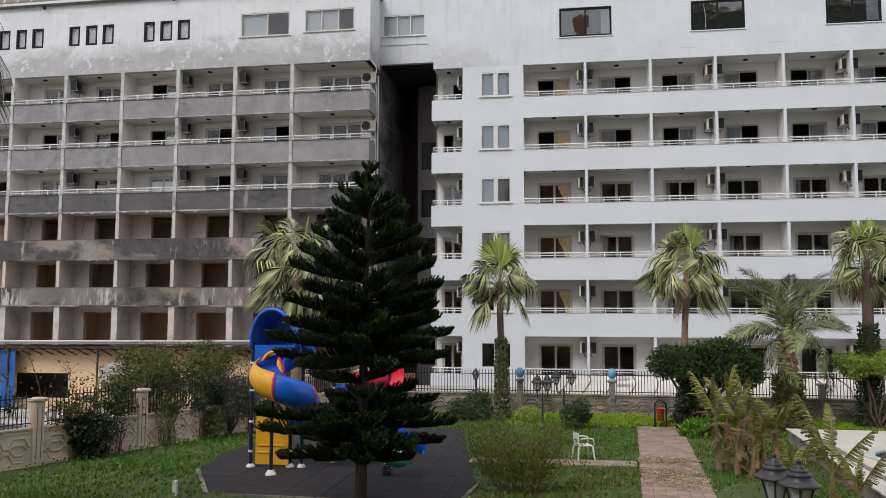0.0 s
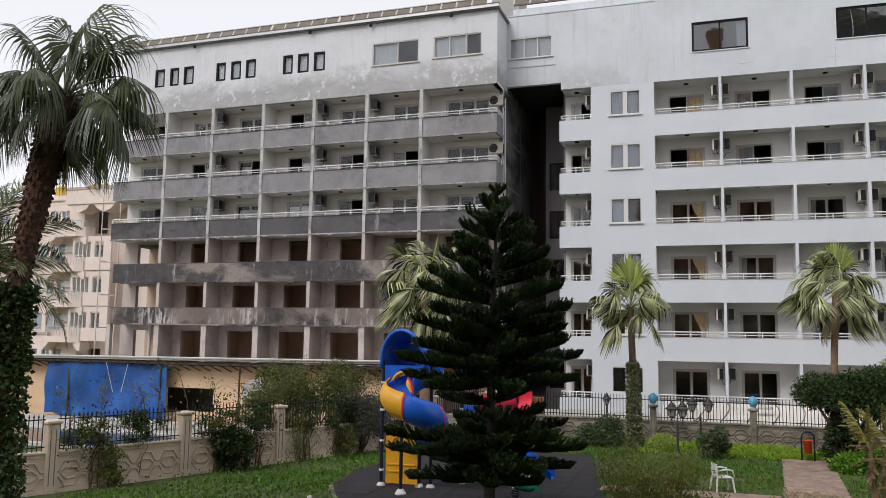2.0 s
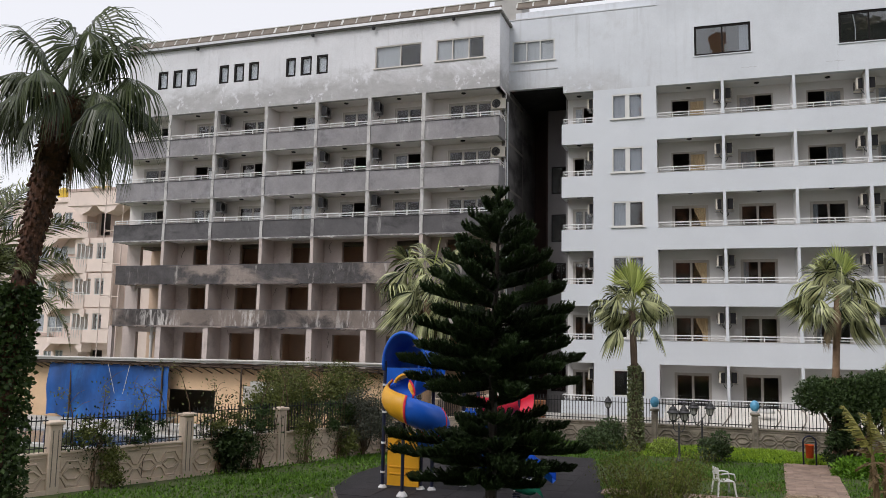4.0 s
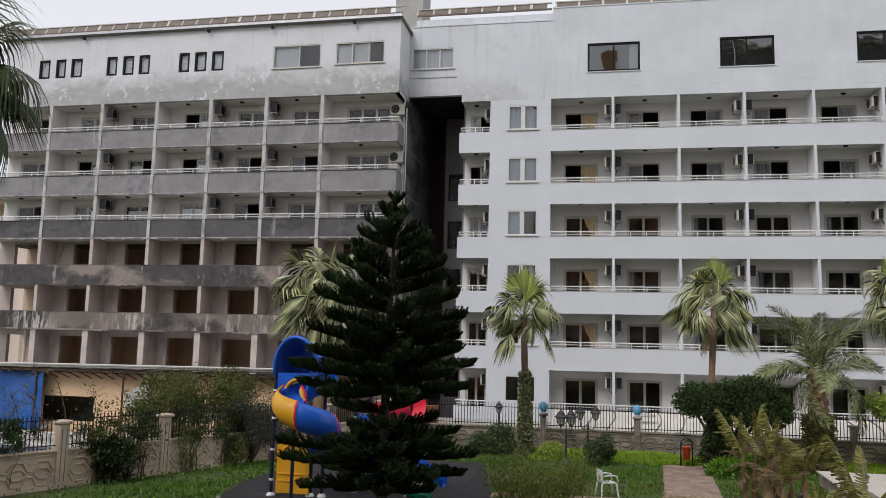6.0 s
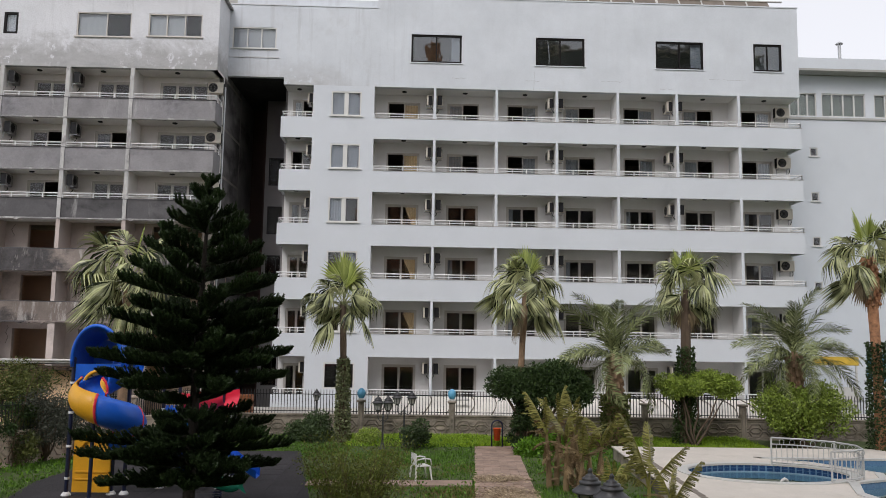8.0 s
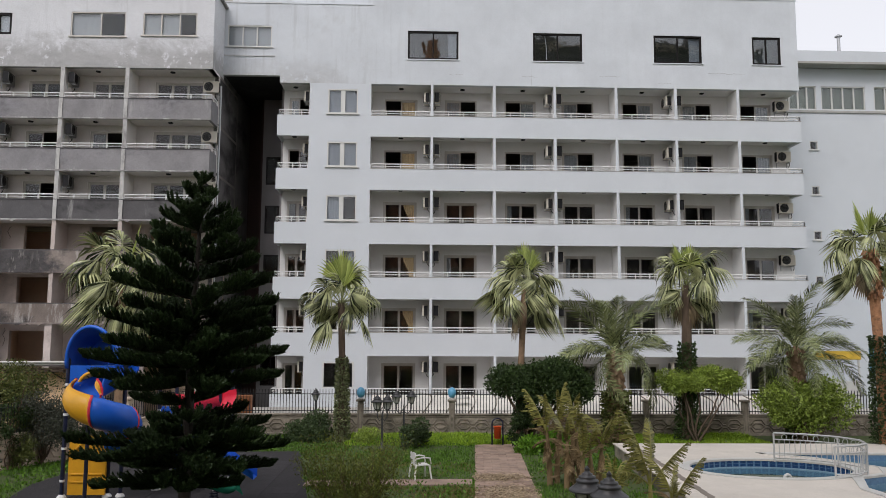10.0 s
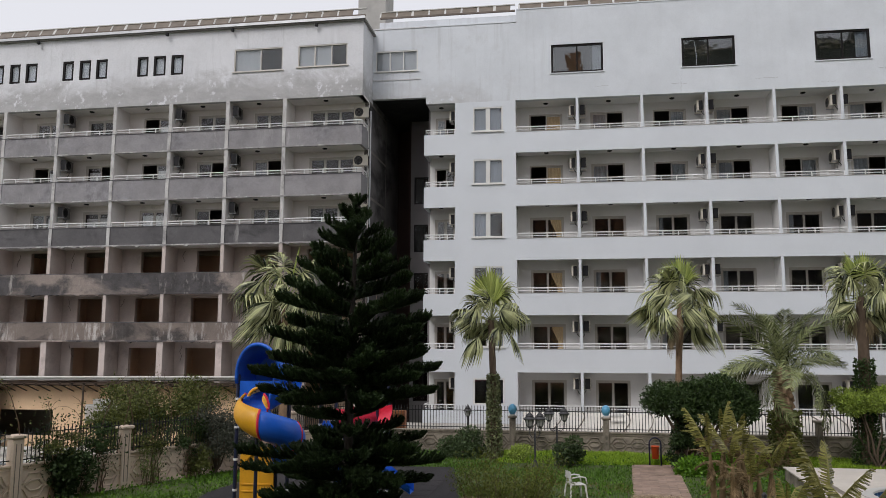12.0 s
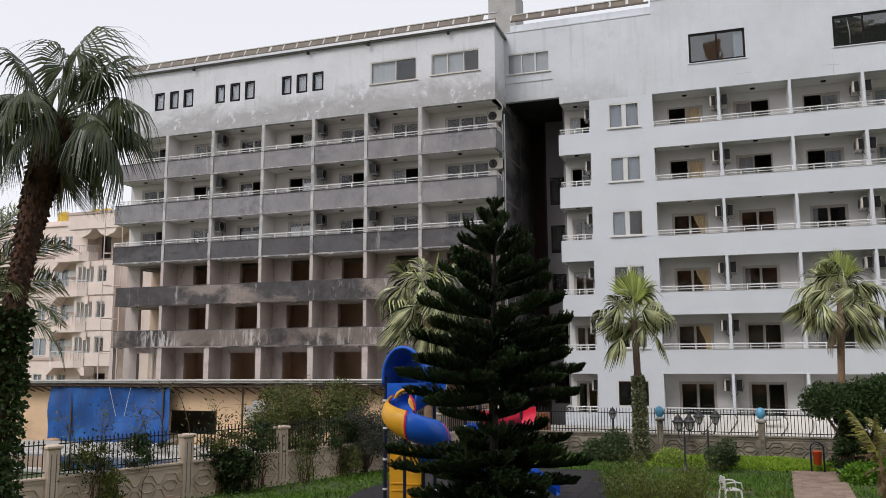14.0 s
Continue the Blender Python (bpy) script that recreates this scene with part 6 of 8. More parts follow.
# ---- the playground climbing frame ----
M_PYELLOW = material("yellow_playground_plastic", (0.80, 0.40, 0.02), 0.4, vary=0.10, scale=2)
M_PBLUE = material("blue_playground_plastic", (0.012, 0.12, 0.62), 0.35, vary=0.15, scale=2)
M_PRED = material("red_playground_plastic", (0.74, 0.035, 0.075), 0.35, vary=0.15, scale=2)
M_PGREEN = material("green_playground_plastic", (0.02, 0.30, 0.18), 0.4, vary=0.15)
play = thing("climbing_frame", "colourful plastic climbing frame with a spiral slide", "playground", (-8, 22.4, 0))
HC = (-7.97, 21.85)


def chute(a0, a1, z0, z1, mat, name, label, r=0.52, wide=0.44, n=18, wrap=2.45):
    """A stretch of open half-pipe along a helix."""
    s, prof = Shape(), []
    for thick in (0.0, 0.035):
        prof += [((wide + thick) * math.sin(b), -(wide + thick) * math.cos(b)) for b in ([-wrap + 2 * wrap * k / 14 for k in range(15)] if not thick else [wrap - 2 * wrap * k / 14 for k in range(15)])]
    for i in range(n + 1):
        f = i / n
        a, z = radians(a0 + (a1 - a0) * f), z0 + (z1 - z0) * f
        for u, h in prof:
            s.v.append((HC[0] + (r + u) * math.cos(a), HC[1] + (r + u) * math.sin(a), z + h + 0.38))
    m_ = len(prof)
    for i in range(n):
        for k in range(m_):
            s.f.append((i * m_ + k, i * m_ + (k + 1) % m_, (i + 1) * m_ + (k + 1) % m_, (i + 1) * m_ + k))
    s.f.append(tuple(range(m_)))
    s.f.append(tuple(n * m_ + k for k in reversed(range(m_))))
    return part(name, s, mat, play, label, smooth=True)


chute(50, 168, 3.16, 2.48, M_PBLUE, "slide_section", "blue slide section", wrap=1.9)
chute(170, 270, 2.46, 2.10, M_PYELLOW, "slide_section", "yellow slide section")
chute(272, 352, 2.08, 1.74, M_PBLUE, "slide_section", "blue slide section")
chute(354, 430, 1.72, 1.25, M_PBLUE, "slide_section", "blue slide section")
run = Shape()
for layer in (0.0, 0.03):
    for i in range(2):
        for k in range(11):
            b = -1.5 + 3.0 * k / 10
            run.v.append((-7.75 + 1.9 * i + (0.38 - layer) * 0.35 * math.sin(b), 22.55 + 0.55 * i + (0.38 - layer) * math.sin(b), 1.50 - 1.05 * i - (0.38 - layer) * math.cos(b) + 0.38))
for k in range(10):
    run.f += [(k, k + 1, k + 12, k + 11), (k + 22, k + 33, k + 34, k + 23)]
run.f += [(0, 11, 33, 22), (10, 32, 43, 21)]
part("slide_section", run, M_PBLUE, play, "blue slide section")
flange = Shape()
for a, z in ((169, 2.47), (271, 2.09), (353, 1.73)):
    t = radians(a)
    flange = Shape().tube([(HC[0] + (0.52 + 0.46 * math.sin(b)) * math.cos(t), HC[1] + (0.52 + 0.46 * math.sin(b)) * math.sin(t), z + 0.38 - 0.46 * math.cos(b)) for b in [-2.45 + 4.9 * k / 14 for k in range(15)]], 0.04, 6)
    part("flange", flange, M_PRED, play)
# hood over the top of the slide
hood, rim = Shape(), []
N1, N2 = 21, 9
for layer in (0.0, 0.04):
    for i in range(N1):
        b = radians(-8 + 196 * i / (N1 - 1))
        for j in range(N2):
            v = j / (N2 - 1)
            flare = 1.0 + 0.07 * max(0.0, 1 - 4 * v) ** 2 - layer
            p = Matrix.Rotation(radians(-8), 4, 'Z') @ Vector((-0.68 * flare * math.cos(b), -0.50 + 1.10 * v - 0.12 * math.sin(b) * (1 - v), 3.60 + 0.92 * flare * (1 - 0.22 * v) * math.sin(b)))
            hood.v.append((p.x - 8.42, p.y + 22.75, p.z))
            if layer == 0.0 and j == 0:
                rim.append(hood.v[-1])
m_ = N1 * N2
for i in range(N1 - 1):
    for j in range(N2 - 1):
        a = i * N2 + j
        hood.f.append((a, a + 1, a + N2 + 1, a + N2))
        hood.f.append((a + m_, a + m_ + N2, a + m_ + N2 + 1, a + m_ + 1))
# back of the hood, open on one side, and the entry panel under it
part("hood_back", Shape().wall(-9.03, -7.83, 3.52, 4.18, 23.28, 23.32, [(-8.22, -7.92, 3.60, 3.98)]), M_PBLUE, play, "blue plastic back panel with an opening")
entry = part("entry_panel", Shape().wall(-9.10, -7.72, 2.92, 3.54, 22.36, 22.42, [(-8.78, -8.10, 2.92, 3.30)]), M_PBLUE, play, "blue plastic entry panel")
part("entry_arch", Shape().tube([(-8.44 + 0.40 * math.cos(a), 22.34, 3.0 + 0.36 * math.sin(a)) for a in [k * math.pi / 10 for k in range(11)]], 0.05, 6), M_PYELLOW, entry, "yellow arch", smooth=True)
part("hood_rim", Shape().tube(rim, 0.055, 8), M_PBLUE, play, smooth=True)
part("hood", hood, M_PBLUE, play, "blue plastic hood", smooth=True)
POSTS = [(-9.17, 22.41, 3.7), (-7.70, 22.62, 3.6), (-8.05, 22.62, 1.9), (-7.05, 23.6, 3.6), (-5.35, 23.6, 3.6), (-7.05, 25.2, 3.6), (-5.35, 25.2, 3.6)]
for x, y, h in POSTS:
    p = part("post", Shape().lathe([(0.055, 0.0), (0.055, h), (0.02, h + 0.04)], x, y, 0, 12), M_NAVY, play)
    for z in (0.45, 1.3, 2.2, 3.0):
        if z < h:
            part("band", Shape().lathe([(0.07, 0), (0.07, 0.06)], x, y, z, 12), M_RAIL, p)
    part("shoe", Shape().lathe([(0.13, 0.0), (0.13, 0.03), (0.075, 0.10)], x, y, 0.02, 12), M_RAIL, p)
p = part("slide_leg", Shape().lathe([(0.05, 0.02), (0.05, 2.3)], -8.16, 21.40, 0, 12), M_NAVY, play)
part("shoe", Shape().lathe([(0.16, 0.0), (0.16, 0.03), (0.08, 0.14)], -8.16, 21.40, 0.02, 12), M_RAIL, p)
panel = Shape().wall(-9.05, -8.06, 0.10, 1.66, 22.46, 22.54, [(-8.80, -8.62, 1.05, 1.30), (-8.50, -8.32, 1.05, 1.30)])
pp = part("play_panel", panel, M_PYELLOW, play, "yellow plastic panel")
arch = Shape().tube([(-8.55 + 0.36 * math.cos(a), 22.44, 1.08 + 0.42 * math.sin(a)) for a in [k * math.pi / 10 for k in range(11)]], 0.03, 6)
part("arch_rib", arch, M_PYELLOW, pp)
for z in (0.42, 0.62):
    part("rib", Shape().cbox(-8.98, -8.12, 22.43, 22.46, z, z + 0.05, 0.008), M_PYELLOW, pp)
part("platform", Shape().cbox(-7.05, -5.35, 23.6, 25.2, 1.45, 1.55, 0.02), M_NAVY, play)
for x0, x1, mat, y in ((-7.0, -6.25, M_PBLUE, 23.58), (-6.15, -5.4, M_PLASTIC, 25.22)):
    for k in range(6):
        x = x0 + (x1 - x0) * (k + 0.5) / 6
        part("guard_slat", Shape().cbox(x - 0.04, x + 0.04, y - 0.02, y + 0.02, 1.56, 2.35, 0.01), mat, play)
    part("guard_rail", Shape().cbox(x0, x1, y - 0.03, y + 0.03, 2.20, 2.28, 0.01), mat, play)
tube_red = Shape()
for i in range(11):
    f = i / 10
    c = Vector((-6.35 + 1.35 * f, 23.55 - 0.5 * f, 2.30 - 0.10 * f + 0.22 * f * f))
    for k in range(13):
        b = -1.9 + 3.8 * k / 12
        tube_red.v.append((c.x + 0.15 * math.sin(b), c.y + 0.42 * math.sin(b), c.z - 0.42 * math.cos(b) + 0.3))
for i in range(10):
    for k in range(12):
        a = i * 13 + k
        tube_red.f.append((a, a + 1, a + 14, a + 13))
part("tube_slide", tube_red, M_PRED, play, "red plastic tube slide", smooth=True)
low = Shape()
for i in range(9):
    f = i / 8
    for k, (u, h) in enumerate(((-0.32, 0.22), (-0.27, 0.0), (0.27, 0.0), (0.32, 0.22))):
        low.v.append((-5.55 + 1.5 * f, 22.9 - 0.5 * f + u, 1.55 - 1.25 * f + 0.25 * f * f + h))
for i in range(8):
    for k in range(3):
        a = i * 4 + k
        low.f.append((a, a + 1, a + 5, a + 4))
part("low_slide", low, M_PBLUE, play, "blue plastic slide")
# a spring rocker
rk = thing("spring_rocker", "green plastic spring rocker on the play court", "rocker", (-5.0, 21.9, 0.02))
rb = Shape()
for i in range(13):
    f = i / 12
    r = 0.20 * math.sin(math.pi * min(1, f * 0.92 + 0.04)) ** 0.6
    for k in range(10):
        a = 2 * math.pi * k / 10
        rb.v.append((-5.55 + 1.1 * f, 21.9 + 0.6 * r * math.cos(a), 0.46 + 0.10 * math.sin(f * 5) + r * math.sin(a)))
for i in range(12):
    for k in range(10):
        rb.f.append((i * 10 + k, i * 10 + (k + 1) % 10, (i + 1) * 10 + (k + 1) % 10, (i + 1) * 10 + k))
part("body", rb, M_PGREEN, rk, smooth=True)
part("tail", Shape().face((-4.55, 21.88, 0.42), (-4.25, 21.88, 0.66), (-4.35, 21.92, 0.42), (-4.25, 21.88, 0.20)).face((-4.55, 21.94, 0.42), (-4.25, 21.94, 0.20), (-4.35, 21.92, 0.42), (-4.25, 21.94, 0.66)), M_PGREEN, rk)
part("spring", Shape().tube([(-5.0 + 0.11 * math.cos(k * 0.7), 21.9 + 0.11 * math.sin(k * 0.7), 0.02 + 0.007 * k) for k in range(40)], 0.018, 5), M_NAVY, rk)


# ---- plants ----
RNG = np.random.default_rng(7)
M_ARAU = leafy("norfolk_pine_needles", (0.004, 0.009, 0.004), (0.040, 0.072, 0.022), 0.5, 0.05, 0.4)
M_FAN = leafy("fan_palm_leaf", (0.030, 0.048, 0.014), (0.52, 0.54, 0.28), 0.2, 0.14, 0.5, (0.6, 1.4))
M_FAN_DARK = leafy("dark_fan_palm_leaf", (0.022, 0.036, 0.014), (0.085, 0.11, 0.045), 0.33, 0.2)
M_FAN_NEW = leafy("young_fan_palm_leaf", (0.22, 0.30, 0.05), (0.40, 0.46, 0.12), 0.45, 0.35)
M_FAN_DEAD = leafy("dead_fan_palm_leaf", (0.16, 0.12, 0.07), (0.26, 0.20, 0.12), 0.8, 0.1)
M_DATE = leafy("date_palm_leaf", (0.026, 0.042, 0.015), (0.33, 0.37, 0.17), 0.24, 0.12, 0.5, (0.45, 1.3))
M_BUSH = leafy("glossy_shrub_leaf", (0.050, 0.095, 0.014), (0.36, 0.47, 0.085), 0.42, 0.2, 0.4, (0.25, 1.25))
M_HEDGE = leafy("dark_shrub_leaf", (0.014, 0.030, 0.009), (0.050, 0.088, 0.022), 0.6, 0.12)
M_BUSH_GREY = leafy("grey_green_bush_leaf", (0.022, 0.042, 0.014), (0.10, 0.15, 0.06), 0.5, 0.15)
M_IVY = leafy("ivy_leaf", (0.045, 0.065, 0.022), (0.26, 0.29, 0.14), 0.45, 0.2)
M_OLIVE = leafy("olive_creeper_leaf", (0.036, 0.052, 0.011), (0.165, 0.185, 0.048), 0.55, 0.2)
M_GREYLEAF = leafy("grey_shrub_leaf", (0.050, 0.058, 0.042), (0.15, 0.16, 0.12), 0.6, 0.2)
M_WILLOW = leafy("thin_shrub_leaf", (0.075, 0.100, 0.016), (0.24, 0.28, 0.055), 0.55, 0.3)
M_BANANA = leafy("banana_leaf", (0.060, 0.072, 0.014), (0.32, 0.30, 0.085), 0.35, 0.3)
M_DRY = leafy("dry_leaf", (0.12, 0.075, 0.035), (0.30, 0.215, 0.115), 0.8, 0.15)
M_GRASS = leafy("grass", (0.028, 0.085, 0.008), (0.115, 0.235, 0.018), 0.5, 0.25)
M_FRESH = leafy("fresh_grass", (0.12, 0.24, 0.012), (0.34, 0.50, 0.035), 0.5, 0.3)
M_WEED = leafy("weed_leaf", (0.040, 0.115, 0.008), (0.14, 0.28, 0.022), 0.5, 0.25)
M_BARK = material("brown_bark", (0.12, 0.085, 0.06), 0.95, vary=0.3, scale=5, fine=30, bump=0.8, stretch=(1, 1, 0.4))
M_ORANGEBARK = material("orange_brown_palm_bark", (0.42, 0.21, 0.11), 0.95, vary=0.35, scale=6, fine=22, bump=0.9, stain=(0.16, 0.08, 0.05), spread=(0.50, 0.66), stain_scale=5)
M_SHAG = material("shaggy_palm_bark", (0.11, 0.052, 0.032), 0.95, vary=0.5, scale=9, fine=30, bump=1.0, stain=(0.04, 0.025, 0.02), spread=(0.45, 0.6), stain_scale=6)
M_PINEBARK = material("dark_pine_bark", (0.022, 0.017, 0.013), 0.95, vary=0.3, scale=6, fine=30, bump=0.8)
M_PALMBARK = material("palm_bark", (0.26, 0.17, 0.105), 0.95, vary=0.3, scale=5, fine=25, bump=0.8)
M_TWIG = material("brown_twig", (0.13, 0.08, 0.05), 0.9, vary=0.25, scale=8)


def fast_mesh(name, verts, faces, mat):
    """A mesh from arrays; faces all with the same number of corners."""
    verts, faces = np.asarray(verts, np.float32), np.asarray(faces, np.int32)
    me = bpy.data.meshes.new(name)
    me.vertices.add(len(verts))
    me.vertices.foreach_set("co", verts.ravel())
    k = faces.shape[1]
    me.loops.add(faces.size)
    me.loops.foreach_set("vertex_index", faces.ravel())
    me.polygons.add(len(faces))
    me.polygons.foreach_set("loop_start", np.arange(0, faces.size, k, dtype=np.int32))
    me.materials.append(mat)
    me.update(calc_edges=True)
    me.validate()
    return me


def unit(a):
    return a / np.maximum(np.linalg.norm(a, axis=-1, keepdims=True), 1e-9)


def leaf_mesh(name, at, out, size, mat, slim=0.45, lift=0.5, rng=RNG):
    """One pointed, folded leaf at each place; out: which way it leans."""
    n = len(at)
    d = unit(unit(out) * lift + rng.normal(size=(n, 3)) * 0.6)
    s = unit(np.cross(d, rng.normal(size=(n, 3))))
    up = np.cross(s, d)
    size = size * rng.uniform(0.6, 1.3, (n, 1))
    tip, mid = at + d * size, at + d * size * 0.45
    v = np.stack([at, mid + s * size * slim * 0.5 + up * size * 0.08, tip, mid - s * size * slim * 0.5 + up * size * 0.08], 1).reshape(-1, 3)
    return fast_mesh(name, v, np.arange(4 * n).reshape(n, 4), mat)


def lobed(n, lobes, shell=0.35, rng=RNG):
    """Places in the outer shell of overlapping lobes (x, y, z, rx, ry, rz), with the way outwards."""
    lobes = np.array(lobes, float)
    w = lobes[:, 3] * lobes[:, 4] + lobes[:, 4] * lobes[:, 5] + lobes[:, 3] * lobes[:, 5]
    k = rng.choice(len(lobes), n, p=w / w.sum())
    d = unit(rng.normal(size=(n, 3)))
    r = 1 - shell * rng.random((n, 1)) ** 1.5 + 0.07 * rng.normal(size=(n, 1))
    return lobes[k, :3] + d * r * lobes[k, 3:], d


def random_lobes(x0, x1, y, depth, z0, z1, n, size, rng):
    out = []
    for _ in range(n):
        f = rng.uniform(-1, 1)
        x = (x0 + x1) / 2 + f * (x1 - x0) / 2 * 0.82
        h = math.sqrt(max(0.1, 1 - 0.75 * f * f))
        z = z0 + (z1 - z0) * (0.42 + 0.30 * rng.uniform(-1, 1) * h)
        s = size * rng.uniform(0.7, 1.2)
        out.append((x, y + rng.uniform(-depth, depth), z, s, s, s * 0.75))
    return out


def stems(name, foot, tips, r, parent, mat=None, wig=0.15, seed=1):
    rng = random.Random(seed)
    for tip in tips:
        a, b = Vector(foot), Vector(tip)
        a = a + Vector((rng.uniform(-0.06, 0.06), rng.uniform(-0.06, 0.06), 0))
        pts = [a.lerp(b, f) + Vector((rng.uniform(-wig, wig), rng.uniform(-wig, wig), 0)) * math.sin(math.pi * f) for f in (0, 0.25, 0.5, 0.75, 1)]
        part(name, Shape().tube(pts, [r, r * 0.85, r * 0.65, r * 0.5, r * 0.25], 6), mat or M_BARK, parent)


def shrub(name, label, x0, x1, y, depth, z0, z1, leaves, mat, leaf=0.10, lobes=9, size=0.6, foot=None, limbs=5, r=0.06, seed=1, slim=0.5, inner=0.5):
    rng = np.random.default_rng(seed)
    fx = (x0 + x1) / 2 if foot is None else foot
    t = thing(name, label, "shrub", (fx, y, 0))
    lo = random_lobes(x0 + size * 0.5, x1 - size * 0.5, y, depth, z0, z1, lobes, size, rng)
    at, out = lobed(leaves, lo, inner, rng)
    at[:, 2] = np.maximum(at[:, 2], 0.03 + 0.06 * rng.random(len(at)))
    part("crown", leaf_mesh("crown", at, out + np.array((0, 0, 0.3)), leaf, mat, slim, 0.7, rng), mat, t)
    pick = rng.choice(len(lo), min(limbs, len(lo)), replace=False)
    stems("limb", (fx, y, 0), [lo[k][:3] for k in pick], r, t, seed=seed)
    return t


# fan palms
def fan_leaf(name, petiole, blade, rise, mat, seed, n=28, spread=125, split=0.52, costa=0.22, limp=1.0):
    """A fan leaf along +x for a stalk that rises by so many degrees: pleated fingers, joined near the rib, whose free tips hang down."""
    rng = random.Random(seed)
    s = Shape()
    e = radians(rise)
    down = Vector((-math.sin(e), 0, -math.cos(e)))
    ribs, p, d = [], Vector((0, 0, 0)), Vector((1, 0, 0))
    for k in range(13):
        ribs.append((p.copy(), d.copy()))
        p = p + d * (petiole + blade * costa) / 12
        d = (d + down * limp * (0.015 + 0.11 * (k / 12) ** 2)).normalized()

    def rib(f):
        k = min(11, int(f * 12))
        q = f * 12 - k
        return ribs[k][0].lerp(ribs[k + 1][0], q), ribs[k][1].lerp(ribs[k + 1][1], q).normalized()

    s.tube([tuple(r[0]) for r in ribs[::2]], [0.034, 0.026, 0.021, 0.017, 0.013, 0.009, 0.004], 5, False)
    hub = petiole / (petiole + blade * costa)
    lat = Vector((0, 1, 0))
    step = radians(2 * spread / (n - 1))
    for k in range(n):
        f = -1 + 2 * k / (n - 1)
        foot, ax = rib(hub + (1 - hub) * (1 - abs(f)) ** 1.5)
        nor = ax.cross(lat)
        a = radians(spread * f)
        d = ax * math.cos(a) + lat * math.sin(a)
        d = (d + down * limp * 0.55 * abs(f)).normalized()
        long_ = blade * (1 - 0.55 * costa * (1 - abs(f))) * (1.0 - 0.14 * f * f) * rng.uniform(0.88, 1.08)
        side = d.cross(nor).normalized()
        w0 = blade * split * math.tan(step / 2) * 1.08
        hang = limp * rng.uniform(0.55, 1.25)
        twist = rng.uniform(-0.8, 0.8)
        p = foot.copy()
        cuts = (0.0, split * 0.5, split, split + (1 - split) * 0.34, split + (1 - split) * 0.68, 1.0)
        b, last = len(s.v), 0.0
        for i, (q, ww) in enumerate(zip(cuts, (0.10, 0.55, 0.95, 0.50, 0.28, 0.04))):
            p = p + d * long_ * (q - last)
            last = q
            sd = side if i < 3 else (side + nor * twist * 0.4 * (i - 2)).normalized()
            s.v += [tuple(p - sd * w0 * ww), tuple(p + nor * w0 * ww * 0.55), tuple(p + sd * w0 * ww)]
            d = (d + down * hang * (0.10 if i < 2 else 0.75)).normalized()
        for i in range(5):
            for j in range(2):
                q = b + i * 3 + j
                s.f.append((q, q + 1, q + 4, q + 3))
    return s.mesh(name, mat)


FANS = {}


